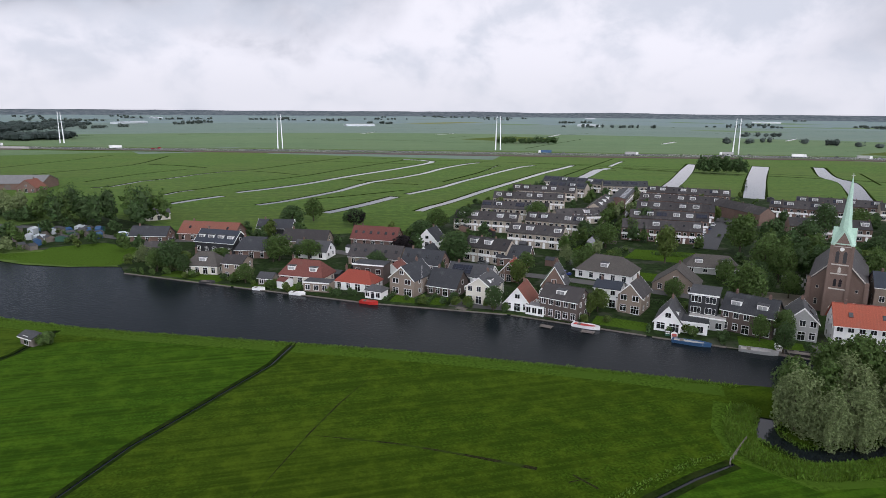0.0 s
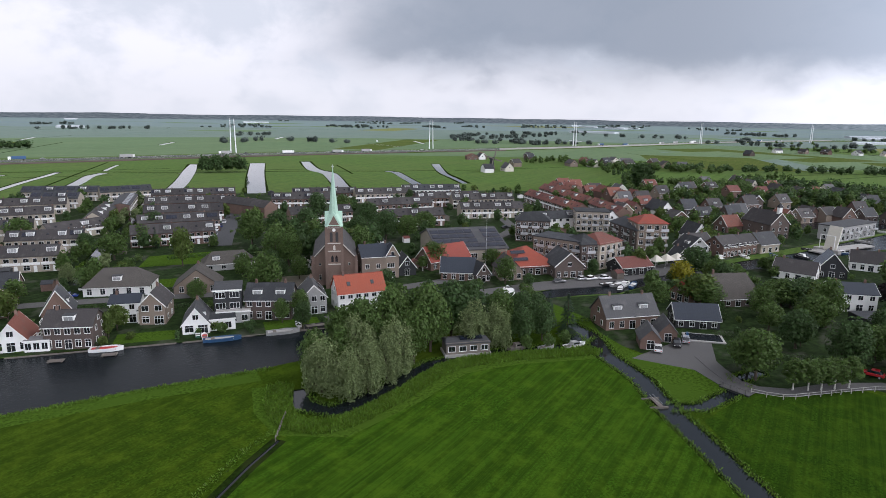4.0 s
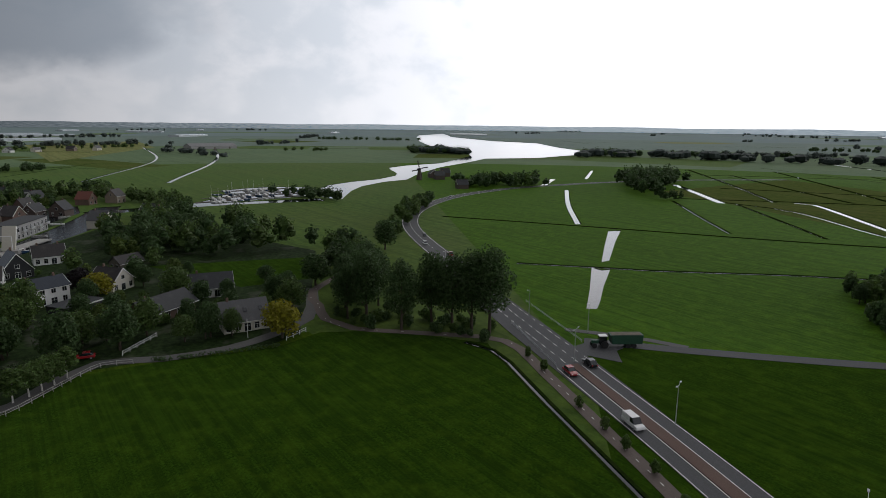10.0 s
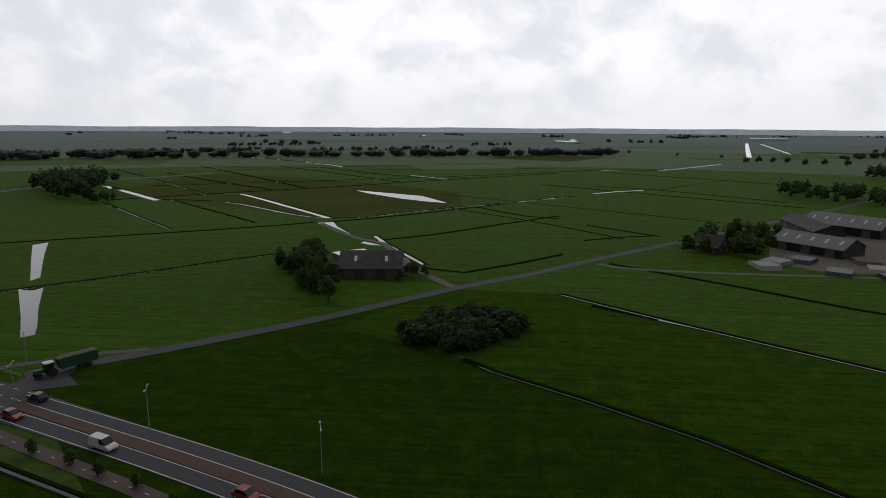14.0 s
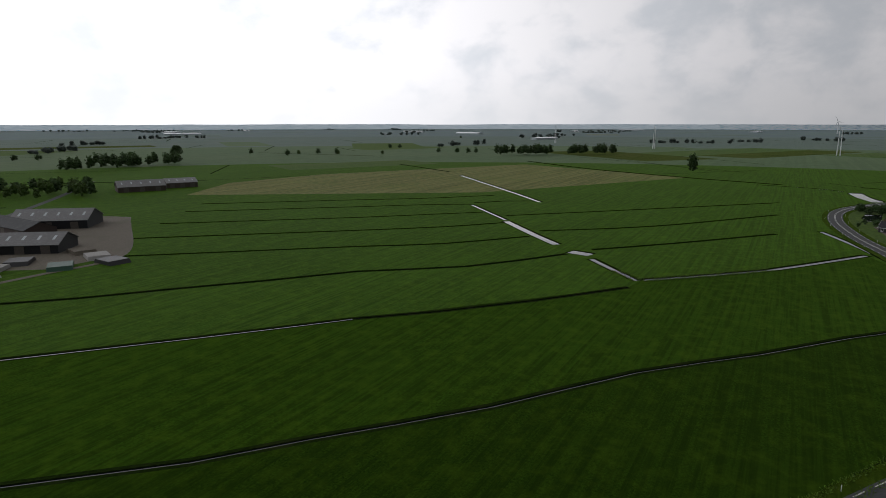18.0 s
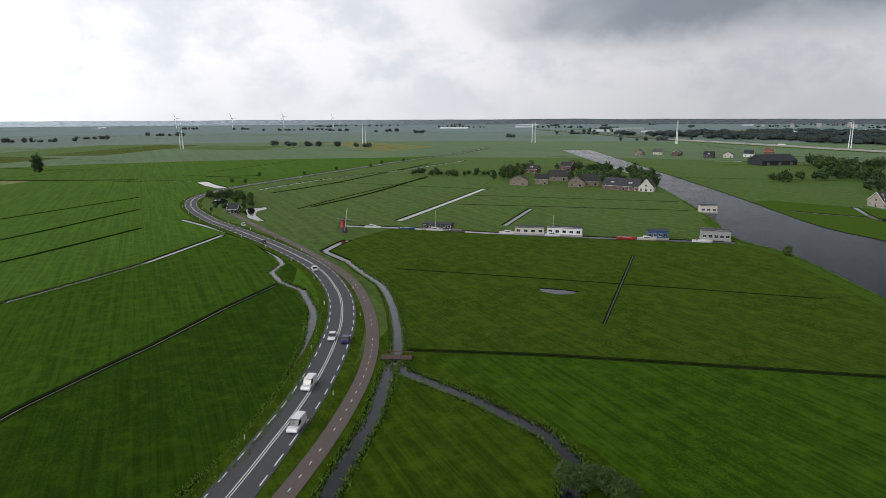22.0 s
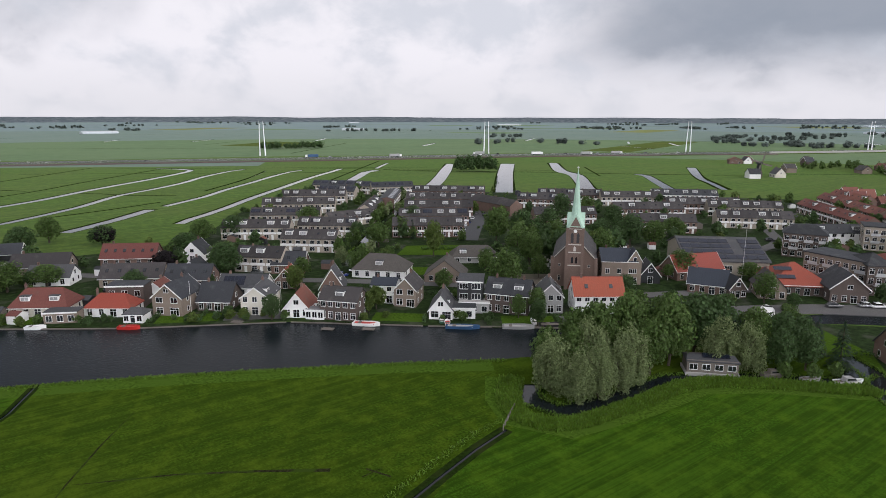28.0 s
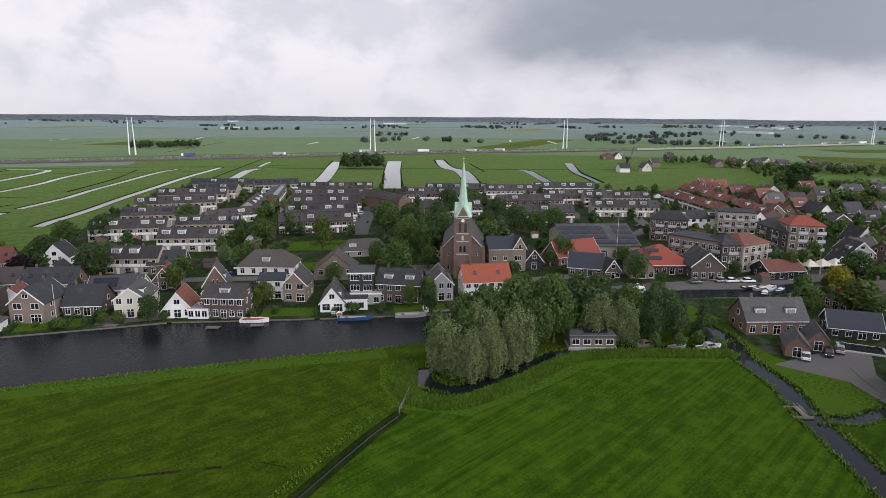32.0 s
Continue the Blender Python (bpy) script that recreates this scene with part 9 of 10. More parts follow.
# ---- trees that stand out ----
# the willow island
for x, y, h in ((81, 77.5, 13.5), (82, 71.8, 11.5), (86.5, 70.8, 12.5), (88.5, 79, 11), (92.3, 70.8, 11.5), (84, 82, 11), (92, 78, 15), (95, 85, 12), (96.5, 71.5, 14), (97, 80, 14), (103, 71.5, 12), (118, 65.5, 13), (122, 61.5, 12), (104, 79, 15)):
    tree("willow" if (x < 97 and y < 79 or y < 67) else "broad", x, y, h, h * 0.66, "w")
for x, y, h in ((100, 84, 13), (108, 80, 15), (113, 75, 15), (119, 72, 15), (125, 70, 14), (110, 72, 14), (128, 64, 12), (133, 60, 11), (131, 54, 9), (137, 58, 10), (126, 57, 9), (144, 64, 9), (139, 66, 8)):
    tree("broad" if (x + y) % 2 < 1 else "dark", x, y, h, h * 0.72, "w")
tree("conifer", 138, 50.5, 11, 5, "w"), tree("conifer", 142, 57, 9, 4, "w")
for x, y in ((128, 51), (133, 49), (124, 55), (147, 60), (150, 66), (157, 68)):
    tree("shrub", x, y, 3.0, 3.4, "w")
# poplars by the south road
for x, y, h in ((139, -76, 20), (128, -80, 19.5), (126, -88, 20.5), (121, -91, 21), (117, -94, 22), (113.5, -97, 23.5), (144, -73, 16), (151, -76, 17), (157, -81, 17), (165, -86, 16), (150, -86, 16), (172, -92, 15), (146, -80, 17), (160, -90, 15), (178, -98, 14)):
    tree("poplar", x, y, h * 0.97, h * 0.52, "r")
# the tree and birches at the lane
tree("broad", 134.5, 8.5, 11, 11, "r"), tree("broad", 139, 10.5, 9, 9, "g")
for x, y in ((133.2, 1.8), (134.6, -0.8), (136.3, -3.0), (138.4, -5.2), (140.8, -7.6)):
    tree("birch", x, y, 6.6, 5.2, "r")
for a in (181.7, 26.0, 7.9, 11.4, 0), (173.3, 38.0, 8.2, 8.9, 0), (206.7, 26.1, 8.2, 8.2, 1), (177.0, -0.3, 9.7, 10.3, 0), (197.7, 3.1, 9.1, 9.9, 1), (181.9, 12.4, 8.7, 8.6, 0), (179.5, -14.6, 7.5, 7.1, 1), (219.2, 29.1, 6.2, 12.1, 0), (195.2, 6.1, 8.4, 12.8, 1), (181.7, -2.8, 13.2, 8.6, 0), (187.8, -39.6, 10.1, 12.6, 0), (149.5, -38.6, 9.0, 7.3, 1), (149.7, -32.7, 6.8, 6.6, 0), (150.2, -7.4, 11.9, 10.1, 1), (152.2, -19.2, 11.3, 10.3, 1), (159.4, -12.4, 8.7, 9.2, 0), (159.1, -26.2, 9.5, 9.2, 0), (159.7, 2.8, 9.4, 9.1, 1), (170.2, 9.4, 7.0, 8.0, 0), (158.4, -63.4, 9.6, 9.4, 0), (194.5, -69.2, 5.7, 6.6, 1), (180.7, -80.6, 10.8, 10.7, 1), (194.2, -94.0, 9.6, 11.5, 1), (218.6, -128.9, 12.4, 15.2, 1), (194.1, -103.6, 11.5, 13.5, 0), (168.5, -95.7, 15.2, 13.5, 1), (158.1, -80.6, 14.3, 12.6, 0):
    tree("dark" if a[4] else "broad", a[0], a[1], min(a[2], 13), min(a[3], 11), "g")
tree("gold", 203.5, 37.5, 7.5, 9.0, "g"), tree("light", 184.0, 29.0, 9.0, 12.5, "g"), tree("broad", 211.0, 27.6, 8.5, 11.0, "w"), tree("broad", 194.4, 8.5, 8.5, 12.0, "g"), tree("light", 198.0, 2.0, 8.0, 11.0, "g"), tree("gold", 203.9, -21.4, 7.1, 9.7, "g"), tree("gold", 139.2, -52.7, 9.1, 11.1, "g"), tree("light", 236.3, 55.6, 4.9, 4.7, "g")
tree("purple", 212.1, -17.8, 7.7, 8.0, "g"), tree("purple", 41.5, 220.4, 6.6, 9.0, "g"), tree("purple", 30.8, 278.0, 7.5, 8.9, "g")
# village trees seen from the river
for a in (57.5, 207.0, 10.3, 12.7, 0), (63.8, 258.4, 10.1, 15.3, 0), (77.2, 261.7, 10.5, 18.3, 1), (54.6, 246.8, 7.4, 12.3, 1), (120.3, 136.9, 12.4, 13.8, 0), (128.1, 185.8, 13.4, 8.4, 2), (110.5, 112.6, 7.8, 5.1, 0), (66.3, 159.6, 3.6, 4.4, 0), (75.1, 139.2, 6.2, 3.8, 2), (162.9, 191.1, 15.3, 14.1, 0), (175.1, 188.8, 13.3, 16.8, 1), (187.9, 186.3, 13.6, 14.8, 1), (200.2, 168.1, 9.7, 14.5, 1), (204.7, 156.6, 13.1, 16.6, 1), (212.0, 150.6, 10.7, 14.2, 0), (176.5, 152.0, 9.9, 8.7, 2), (225.1, 182.5, 12.0, 16.0, 1), (233.7, 157.2, 8.9, 12.7, 0), (217.9, 208.6, 15.3, 16.7, 1), (247.8, 218.6, 10.6, 15.2, 0), (138.8, 226.7, 8.6, 9.7, 0), (119.5, 212.4, 10.2, 11.1, 0), (120.8, 233.4, 7.2, 7.1, 1), (157.8, 247.3, 9.5, 10.7, 1), (2.7, 273.5, 11.5, 15.2, 1), (12.5, 295.3, 11.0, 13.7, 0), (-3.0, 218.3, 9.4, 11.2, 0), (7.2, 217.9, 7.3, 10.2, 0), (-37.2, 211.1, 10.0, 9.8, 1), (-41.1, 211.3, 8.0, 7.8, 0), (-12.9, 191.2, 6.1, 6.1, 0), (-22.7, 223.7, 4.3, 8.3, 0), (30.0, 279.5, 7.9, 13.0, 1), (55.1, 199.4, 11.6, 11.4, 1), (27.5, 193.1, 7.5, 8.2, 1), (114.6, 269.2, 10.3, 15.3, 0), (82.0, 263.7, 8.8, 14.9, 1), (213.7, 53.6, 8.0, 6.0, 2), (204.8, 120.3, 4.5, 7.8, 0), (191.1, 99.3, 6.2, 8.1, 0), (176.6, 114.3, 9.3, 9.3, 0), (170.4, 143.7, 10.2, 10.2, 1), (171.4, 84.0, 8.9, 6.9, 0), (196.0, 84.0, 5.5, 7.0, 1), (219.2, 36.2, 10.3, 12.0, 1):
    tree(("broad", "dark", "light")[a[4]], a[0], a[1], min(a[2], 15), min(a[3], 12), "g")
tree("conifer", 152.7, 241.8, 6.1, 3.7, "g"), tree("column", 470.2, 123.2, 19.8, 14.4, "m"), tree("column", 474.7, 119.7, 17.3, 14.4, "m"), tree("conifer", 139.5, 218.1, 8.9, 2.9, "g")
# woods: the dark clump by the allotments, the poplars in the north polder
rnd = random.Random(4)


FAR = {}


def grove(poly, n, kinds, h0, h1, where, spread=0.75, avoid=True):
    xs, ys = [p[0] for p in poly], [p[1] for p in poly]
    made, tries = 0, 0
    while made < n and tries < n * 40:
        tries += 1
        x, y = rnd.uniform(min(xs), max(xs)), rnd.uniform(min(ys), max(ys))
        if not inside((x, y), poly) or (avoid and any((x - a) ** 2 + (y - b) ** 2 < r * r for a, b, r in TAKEN)):
            continue
        if any(inside((x, y), w) for w in WATERS if abs(w[0][0] - x) < 2600):
            continue
        h = rnd.uniform(h0, h1)
        kind, w = rnd.choice(kinds), h * spread * rnd.uniform(0.85, 1.15)
        made += 1
        far = math.hypot(x, y)
        if kind in ("shrub", "dshrub", "lshrub") and far > 205:
            FAR.setdefault("shrub", []).append((x, y, h, w))
        elif far > 222 and kind not in ("shrub", "dshrub", "lshrub"):
            FAR.setdefault(kind if kind in ("broad", "willow", "light") else "dark", []).append((x, y, h, w))
        else:
            tree(kind, x, y, h, w, where)


grove([(-104, 300), (-62, 288), (-52, 300), (-60, 322), (-110, 330)], 24, ("dark", "broad", "poplar"), 14, 19, "m", 0.6)
grove([(-130, 330), (-110, 318), (-104, 335), (-128, 352)], 8, ("willow", "broad"), 9, 12, "m")
grove([(349, 478), (388, 446), (372, 432), (334, 462)], 26, ("dark", "poplar"), 14, 17, "m", 0.5)
grove([(240, -24), (300, -40), (334, -76), (300, -95), (240, -110), (228, -100), (246, -50)], 55, ("dark", "dark", "broad", "poplar"), 10, 15, "g", 0.75)
grove([(180, -92), (225, -104), (236, -122), (180, -110)], 14, ("dark", "broad"), 9, 12, "r")
grove([(146, -58), (178, -76), (190, -60), (168, -24), (147, -24)], 13, ("dark", "broad"), 5, 9, "g")
grove([(160, 24), (200, 14), (232, -15), (234, -45), (190, -58), (158, -24)], 20, ("dark", "broad", "light"), 4.5, 8, "g", 0.9)
grove([(146, 150), (170, 136), (190, 150), (180, 185), (150, 175)], 22, ("dark", "broad"), 9, 13, "p")
grove([(234, -128), (258, -150), (300, -182), (352, -236), (344, -246), (290, -192), (228, -138)], 34, ("broad", "dark"), 6, 9, "r", 0.85)
grove([(383, -320), (426, -325), (405, -400), (372, -360)], 26, ("dark", "broad"), 9, 14, "m")
grove([(360, -455), (345, -525), (300, -440), (262, -380), (300, -400)], 40, ("dark",), 12, 17, "m")
grove([(262, -378), (245, -400), (252, -408), (270, -388)], 6, ("dark",), 6, 8, "m")
grove([(22, -143), (12, -133), (4, -135.5), (-10, -152), (3, -163), (17, -158)], 95, ("dshrub", "dshrub", "dshrub", "dark"), 3.0, 4.6, "m", 1.35)
grove([(66, -206), (62, -236), (72, -240), (82, -222), (70, -200)], 12, ("dark", "broad"), 6, 9, "f")
grove([(56, -200), (30, -199), (20, -208), (24, -216)], 8, ("shrub",), 2.5, 4, "f")
grove([(-80, -262), (-104, -246), (-134, -290), (-118, -320), (-96, -290)], 22, ("dark", "dark", "light", "broad"), 6, 10, "f", 0.9)
grove([(-196, -462), (-266, -420), (-280, -440), (-300, -500), (-230, -520)], 34, ("dark", "broad"), 9, 14, "f")
grove([(-380, -670), (-514, -660), (-540, -700), (-400, -730)], 40, ("dark",), 13, 18, "m")
tree("dark", -623.3, -803.8, 18.7, 19.9, "m")
grove([(-890, -400), (-960, -320), (-1015, -250), (-1035, -262), (-920, -420)], 40, ("dark",), 14, 20, "m")
grove([(-655, -80), (-660, -92), (-668, -88), (-662, -76)], 4, ("column",), 18, 24, "m", 0.3)
grove([(-345, 52), (-395, 60), (-440, 62), (-430, 40), (-380, 52), (-350, 42)], 26, ("shrub", "broad"), 3, 6, "r")
grove([(-440, 250), (-490, 300), (-520, 330), (-505, 340), (-425, 262)], 26, ("dark", "broad"), 7, 11, "m")
grove([(-345, 320), (-380, 350), (-470, 420), (-450, 440), (-340, 355)], 36, ("dark", "broad"), 8, 13, "f")
grove([(-230, 440), (-330, 560), (-420, 660), (-440, 640), (-340, 540), (-245, 430)], 44, ("dark", "broad"), 9, 14, "r", 0.85)
grove([(-215, 460), (-190, 480), (-230, 540), (-260, 520)], 22, ("dark",), 9, 13, "m")
grove([(-170, 372), (-130, 338), (-118, 346), (-150, 384), (-176, 410)], 20, ("broad", "willow"), 6, 10, "w")
grove([(-142, 282), (-104, 248), (-96, 252), (-130, 286)], 16, ("shrub", "willow"), 3, 6, "w", 0.9)
grove([(360, 60), (440, 40), (500, -20), (520, -60), (470, -70), (430, 10)], 40, ("dark", "broad"), 9, 13, "w", 0.85)
grove([(400, -80), (388, -100), (330, -80), (340, -60)], 16, ("dark", "broad"), 8, 12, "w")
grove([(500, 60), (620, 20), (640, 40), (520, 90)], 26, ("broad",), 6, 9, "m")
grove([(470, 130), (640, 210), (650, 190), (480, 112)], 40, ("broad", "dark"), 6, 9, "g")
grove([(640, 280), (720, 250), (740, 270), (650, 300)], 22, ("broad",), 6, 9, "m")


def tree_line(kind, p, q, n, h):
    for k in range(n):
        c = Vector(p).lerp(Vector(q), (k + 0.5) / n)
        r = c.length * 0.018
        hh = h * rnd.uniform(0.7, 1.2)
        FAR.setdefault(kind, []).append((c.x + rnd.uniform(-r, r), c.y + rnd.uniform(-r, r), hh, hh * rnd.uniform(0.9, 1.4)))


for a, n, h in ((((1247.7, 87.7), (1302.1, -237.0)), 44, 8), (((1632.3, 100.0), (1524.1, 39.2)), 6, 8), (((1071.8, -439.4), (1045.2, -492.8)), 10, 8), (((1005.8, -657.7), (856.5, -678.5)), 16, 11), (((657.0, 254.2), (651.9, 92.6)), 44, 8), (((527.1, 140.4), (478.0, -53.0)), 70, 8), (((470.0, -52.1), (416.6, -92.8)), 16, 9)):
    tree_line("broad", a[0], a[1], n, h)
for a, n, h in ((((705.9, -819.2), (646.8, -843.5)), 10, 13), (((651.0, -950.2), (583.0, -1040.4)), 12, 9), (((541.3, -1076.8), (471.8, -1105.6)), 8, 9), (((615.3, -1423.0), (512.7, -1521.7)), 16, 10), (((360.4, -1171.0), (114.8, -1382.4)), 34, 9), (((739.2, -2710.3), (521.1, -2987.5)), 22, 11), (((53.6, -1617.2), (-58.6, -1717.6)), 12, 9), (((995.8, -651.3), (884.2, -693.5)), 16, 11), (((1716.5, -791.9), (1519.9, -1004.5)), 34, 10), (((402.7, -308.4), (397.3, -390.1)), 16, 9), (((329.3, 929.5), (422.1, 933.0)), 26, 11), (((-339.0, 443.0), (-320.4, 571.3)), 18, 9), (((644.6, 187.6), (761.8, -39.1)), 60, 8), (((543.0, 66.8), (531.6, -29.5)), 40, 9)):
    tree_line("dark", a[0], a[1], n, h)
grove([(-144.3, 276.4), (-134.6, 287.2), (-115.9, 298.6), (-89.9, 300.8), (-64.8, 284.5), (-55.2, 262.6), (-70.6, 267.0), (-90.0, 260.3), (-92.4, 241.2), (-105.1, 240.7), (-122.6, 255.6)], 75, ("shrub", "dshrub", "lshrub", "shrub"), 1.4, 3.0, "g", 1.1)
for x, y in ((-106.6, 241.8), (-102.5, 240.6), (-110.4, 244.0), (-48.2, 227.5), (-42.3, 218.1), (-36.4, 212.8)):
    tree("willow", x, y, 7, 7, "w")
for a, n, h in ((((-534.7, 224.2), (-482.4, 275.8)), 22, 6), (((-430.7, 308.9), (-390.4, 346.4)), 26, 8), (((-510.8, 379.6), (-454.9, 402.9)), 16, 9), (((-433.8, 38.4), (-418.4, 56.0)), 12, 5), (((-384.0, 32.6), (-371.0, 38.4)), 4, 4), (((445.3, -342.5), (377.8, -378.5)), 22, 9), (((382.7, -502.1), (345.4, -520.5)), 22, 13), (((728.6, -843.2), (662.8, -858.0)), 14, 13), (((920.1, -598.5), (847.5, -667.0)), 18, 11), (((428.3, -168.0), (369.7, -183.5)), 16, 8), (((-158.7, 369.6), (-114.3, 316.8)), 20, 6), (((-386.1, 604.9), (-387.3, 713.5)), 22, 10), (((-318.1, 603.2), (-255.3, 572.4)), 16, 9)):
    tree_line("dark", a[0], a[1], n, h)
grove([(76.5, -218.5), (72.9, -245.5), (55.4, -201.5), (47.9, -181.8), (24.3, -202.5), (25.3, -215.9), (49.6, -170.3), (66.8, -194.4)], 26, ("dark", "broad", "dshrub"), 4, 8, "f", 0.9)
grove([(106, -94), (118, -86), (130, -76), (141, -66), (150, -70), (140, -90), (124, -98), (112, -102)], 34, ("dshrub", "shrub"), 1.8, 3.6, "r", 1.2)
# gardens: trees and shrubs between the houses
grove(VILLAGE, 250, ("broad", "broad", "dark", "light", "dark", "dark", "birch"), 4.0, 8.0, "g", 0.85)
grove(VILLAGE, 210, ("shrub", "dshrub", "lshrub"), 1.6, 3.2, "g", 1.2)
grove([(-50, 212), (-16, 190), (20, 166), (55, 147.5), (82, 125), (110, 103), (114, 106), (84, 129), (56, 151), (20, 170), (-14, 194), (-48, 216)], 46, ("shrub", "lshrub", "dshrub"), 1.4, 2.8, "w", 1.2, False)
grove([(163, 66), (199, 44), (260, 4), (240, -30), (160, -40), (160, 20)], 45, ("shrub", "dshrub", "lshrub"), 1.6, 3.2, "g", 1.2)
grove([(94, 196), (140, 256), (205, 336), (212, 330), (148, 250), (104, 190)], 30, ("broad", "willow", "shrub"), 3, 7, "w", 0.9)
grove([(262, 34), (300, 18), (330, 4), (372, -14), (440, -30), (500, -10), (520, 60), (470, 130), (400, 150), (330, 130), (290, 120)], 150, ("broad", "dark", "broad", "light", "shrub"), 4.0, 8.5, "g", 0.95)
grove([(188, 46), (226, 32), (262, 8), (236, 8), (205, 18), (184, 32)], 16, ("broad", "shrub", "light"), 3.0, 6.5, "w", 1.0)
grove([(236, -10), (262, -22), (300, -36), (316, -30), (345, -48), (320, -70), (240, -70)], 30, ("broad", "dark", "light"), 6, 10, "g", 0.95)
# roadside bushes
for p in ((96.1, -93.7), (88.3, -91.1), (71.9, -83.9), (57.1, -78.4), (49.9, -76.2), (41.9, -71.8), (63.5, -81.2)):
    tree("shrub", p[0], p[1], 2.4, 2.0, "r")
for p in ((-560.5, 129.6), (-570.5, 91.6), (-511.4, 71.2), (-523.5, 62.3), (-601.5, 170.9), (-619.7, 212.6), (-661.4, 240.0), (-688.0, 277.3)):
    tree("broad", p[0], p[1], 4.5, 3.8, "r")
for p in ((-61.6, 52.0), (-60.0, 53.8), (-63.4, 49.8), (-56.8, 54.2)):
    tree("broad", p[0], p[1], 4.2, 5.0, "w")
tree("shrub", -53.0, 147.8, 3.2, 4.5, "m"), tree("shrub", -150.4, 215.7, 3.4, 4.5, "w")
for p in ((-231.6, -1241.9), (-250.9, -1231.9), (-161.3, -1278.0), (-65.0, -1327.5), (-316.7, -1143.3), (-366.8, -1067.0), (-747.7, -701.8), (-764.8, -692.9), (-798.6, -640.0), (-829.7, -574.7)):
    FAR["broad"].append((p[0], p[1], 8, 8))
for p in ((-920.9, -523.4), (-927.3, -491.2), (-930.9, -472.9), (-933.6, -459.2), (-1031.7, -697.3), (-1035.7, -676.0), (-798.2, -642.8), (-791.6, -675.0), (-732.7, -686.2), (-742.2, -774.1), (-1763.1, -922.1)):
    FAR["dark"].append((p[0], p[1], 11, 10))
for p in ((-358.1, -940.5), (-385.9, -966.7), (-402.5, -958.2), (-419.1, -949.6), (-424.5, -906.3), (-452.4, -911.8), (-476.8, -899.2)):
    FAR["dark"].append((p[0], p[1], 10, 12))
hedge([(134, -49.5), (138.5, -29), (140.6, -24)], 1.2, 1.1, LEAF_D, "low dark clipped hedge along the lane")
for a, b in (((-17, 191), (-13, 197)), ((11.5, 172.5), (14, 177)), ((25.5, 163.5), (29, 169)), ((36, 157.5), (40, 164)), ((46, 152), (49, 157)), ((54.5, 147), (57, 151)), ((70.5, 135.5), (73.5, 140)), ((83, 124.5), (85, 127.5)), ((95.2, 113.4), (98, 118)), ((110, 103), (113, 107.5)), ((118.6, 98), (121, 103)),
             ((91, 150), (101, 143)), ((76, 168), (87, 161)), ((60, 160), (68, 155)), ((104, 140), (112, 134)), ((36, 176), (44, 171)), ((152, 46), (149, 52)), ((158, 20), (166, 4)), ((170, -20), (186, -34)), ((150, 6), (158, -12))):
    hedge([a, b], 1.1, 1.5, LEAF_D, "clipped dark green garden hedge")
hedge([(131, 198), (152, 184)], 1.2, 1.6, LEAF_D, "clipped dark green hedge round a lawn")
hedge([(166, 104), (171, 99.5)], 3.0, 1.4, LEAF, "clipped green hedge block in a garden")


for kind, leaf, words in (("shrub", LEAF, "green shrubs and bushes far off in gardens"), ("broad", LEAF, "leafy green trees far off among meadows and houses"), ("dark", LEAF_D, "dark green trees far off among meadows and houses"), ("willow", LEAF_W, "grey-green willows far off at the water"), ("light", LEAF_L, "light green trees among the far houses")):
    if kind in FAR:
        wood("far_trees", FAR[kind], leaf, words)


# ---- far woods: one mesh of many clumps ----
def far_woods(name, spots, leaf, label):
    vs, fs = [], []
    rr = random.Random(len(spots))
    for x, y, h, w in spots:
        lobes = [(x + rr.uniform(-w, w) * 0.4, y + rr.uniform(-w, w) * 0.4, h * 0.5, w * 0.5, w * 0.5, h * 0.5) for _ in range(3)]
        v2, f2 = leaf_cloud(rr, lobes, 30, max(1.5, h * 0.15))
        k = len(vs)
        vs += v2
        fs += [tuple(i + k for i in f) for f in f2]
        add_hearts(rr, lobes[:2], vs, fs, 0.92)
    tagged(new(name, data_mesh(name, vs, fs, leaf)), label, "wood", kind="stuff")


rnd = random.Random(31)
spots = []
for k in range(150):          # lines and clumps of trees all over the far polder
    a, r = rnd.uniform(0, 2 * math.pi), rnd.uniform(1050, 4300) ** 1.0
    x, y = r * math.cos(a), r * math.sin(a)
    lake = -1.02 < math.atan2(y, x) < -0.55
    if lake and r < 2600:
        continue
    t, n = rnd.uniform(0, math.pi), rnd.randrange(4, 18)
    for i in range(n):
        d = (i - n / 2) * rnd.uniform(10, 26)
        spots.append((x + d * math.cos(t) + rnd.uniform(-12, 12), y + d * math.sin(t) + rnd.uniform(-12, 12), rnd.uniform(6, 13), rnd.uniform(7, 13)))
# leaf colour paled towards blue-grey to carry the haze of distance
far_woods("far_tree_lines", spots, leaf_material("hazed_far_leaves", (0.135, 0.175, 0.150)), "lines and clumps of trees across the far polder")
spots = [(-1000 + rnd.uniform(-420, 480), 1600 + rnd.uniform(-420, 420), rnd.uniform(10, 15), 28) for _ in range(420)]
spots += [(p[0] + rnd.uniform(-40, 40), p[1] + rnd.uniform(-40, 40), rnd.uniform(9, 15), 24) for p in smooth([(-560, 1170), (-380, 1130), (-900, 1300)], 14) for _ in (0, 1)]
spots += [(p[0] + rnd.uniform(-25, 25), p[1] + rnd.uniform(-25, 25), rnd.uniform(10, 16), 22) for p in smooth([(950, -625), (900, -640), (848, -668)], 9)]
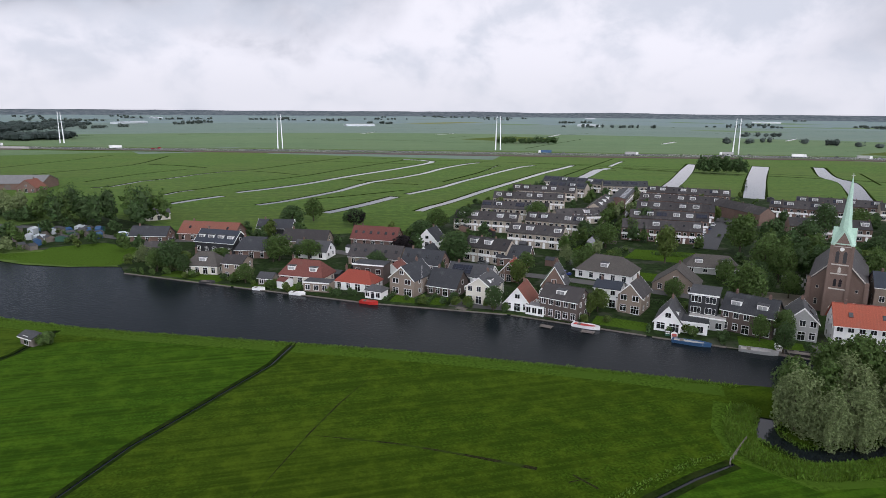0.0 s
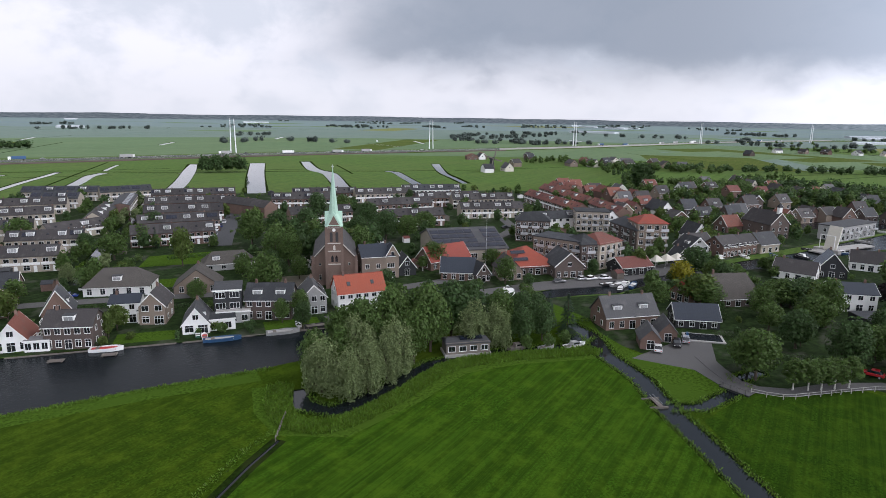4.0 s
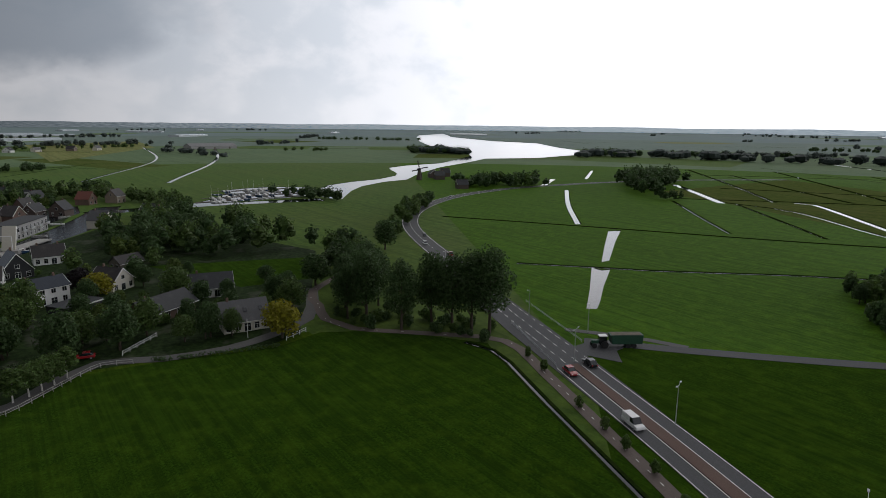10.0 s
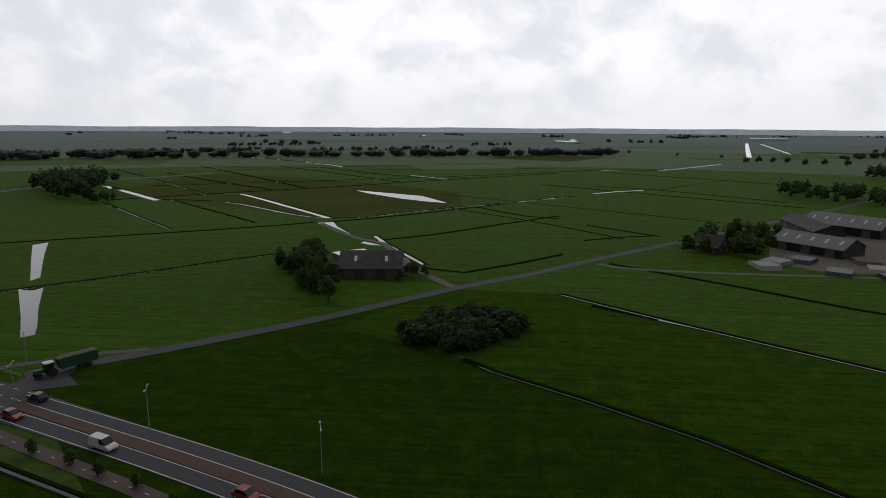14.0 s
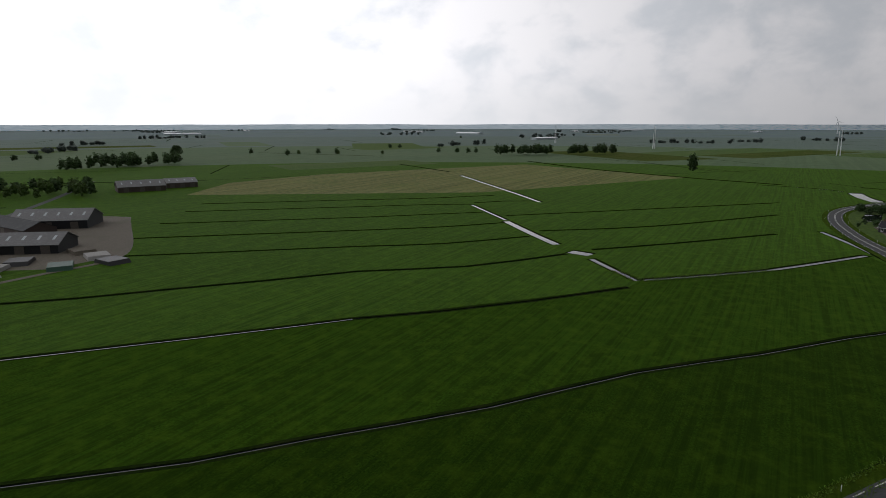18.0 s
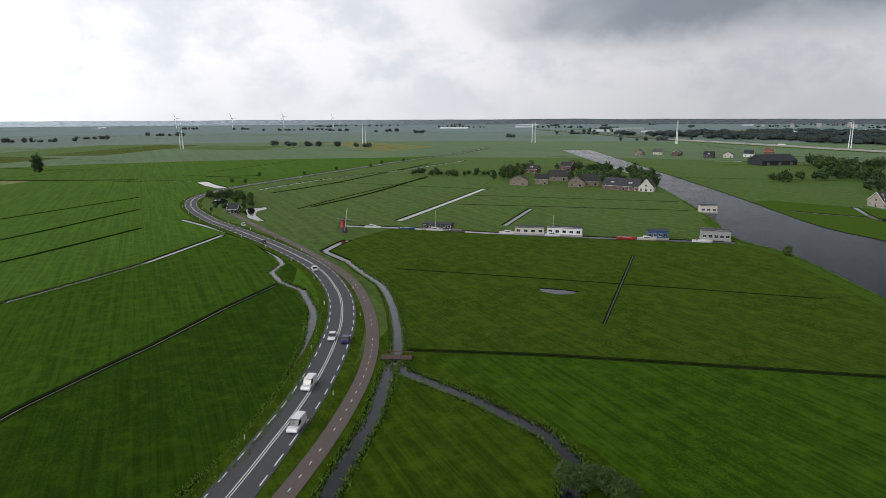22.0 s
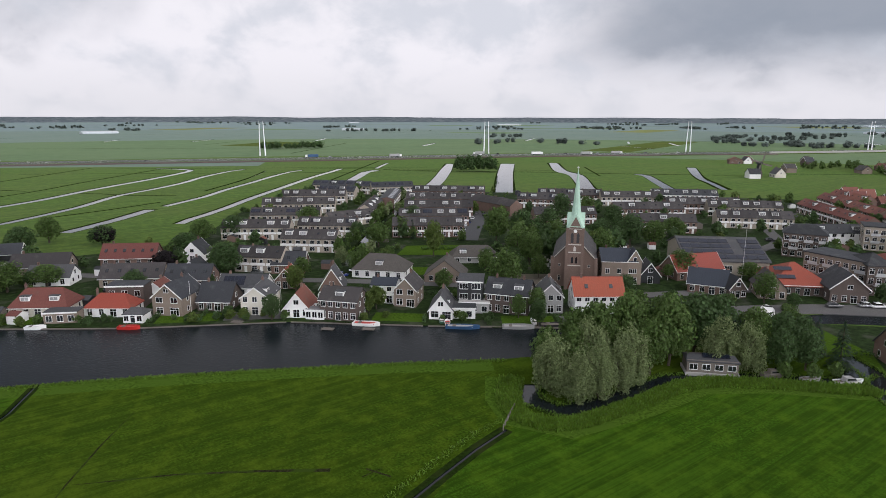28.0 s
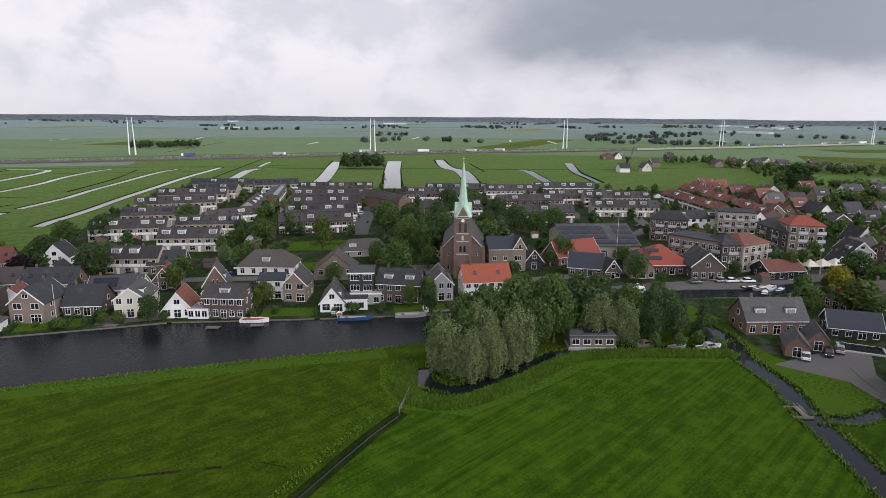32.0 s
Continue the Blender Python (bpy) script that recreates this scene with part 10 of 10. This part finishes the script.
spots += [(p[0] + rnd.uniform(-25, 25), p[1] + rnd.uniform(-25, 25), rnd.uniform(10, 16), 22) for p in smooth([(690, -790), (650, -840), (640, -900), (560, -900), (300, -1000), (0, -1080), (-200, -1150)], 16)]
# dark leaves, likewise greyed for haze
far_woods("dark_woods", spots, leaf_material("hazed_far_dark_leaves", (0.085, 0.120, 0.105)), "dense dark woods beyond the polder")


# ---- reeds and tall grass along the banks ----
def reeds():
    vs, fs = [], []
    rr = random.Random(9)
    lines = [(smooth(NEAR_BANK[3:], 0.8), -1.2, 0.9, 0.34), (smooth([(78, 86), (72, 80), (69, 73), (74, 66.5), (89, 64.6), (105, 64), (116, 57), (131, 42)], 0.6), -0.6, 2.2, 0.75), (smooth([(65, 74), (56, 72), (47, 69), (30, 63)], 0.5), 0.0, 0.75, 0.30)]
    for line, wet in DITCHES:            # overgrown edges of the ditches in the near meadows
        side = max(wet) if isinstance(wet, list) else wet
        if side < 2.2:
            continue
        for edge in sides(line, side + 0.5):
            for a, b in zip(edge, edge[1:]):
                if math.hypot(*a) > 235 or math.hypot(*b) > 260:
                    continue
                n = max(1, int((Vector(b) - Vector(a)).length / 0.5))
                lines.append(([tuple(Vector(a).lerp(Vector(b), k / n)) for k in range(n)], 0.0, 0.75, 0.30))
    for line, off, spread, h in lines:
        for x, y in line:
            for _ in range(150 if spread == 2.2 else 8 if spread == 0.75 else 24):
                px, py = x + rr.uniform(-1, 1) * spread * 0.9, y + off * 0.7 + rr.uniform(-1, 1) * spread * 0.9
                a, b, t = rr.uniform(0.03, 0.09), h * rr.uniform(0.4, 1.2), rr.uniform(0, 3.14)
                dx, dy = a * math.cos(t), a * math.sin(t)
                lx, ly = rr.gauss(0, 0.22), rr.gauss(0, 0.22)
                k = len(vs)
                vs += [(px - dx, py - dy, -0.1), (px + dx, py + dy, -0.1), (px + dx * 1.4 + lx, py + dy * 1.4 + ly, b), (px - dx * 1.4 + lx, py - dy * 1.4 + ly, b * 0.9)]
                fs.append((k, k + 1, k + 2, k + 3))
    tagged(new("reeds", data_mesh("reeds", vs, fs, REED)), "tufts of reed and tall grass along the banks", "reeds", kind="stuff")


reeds()
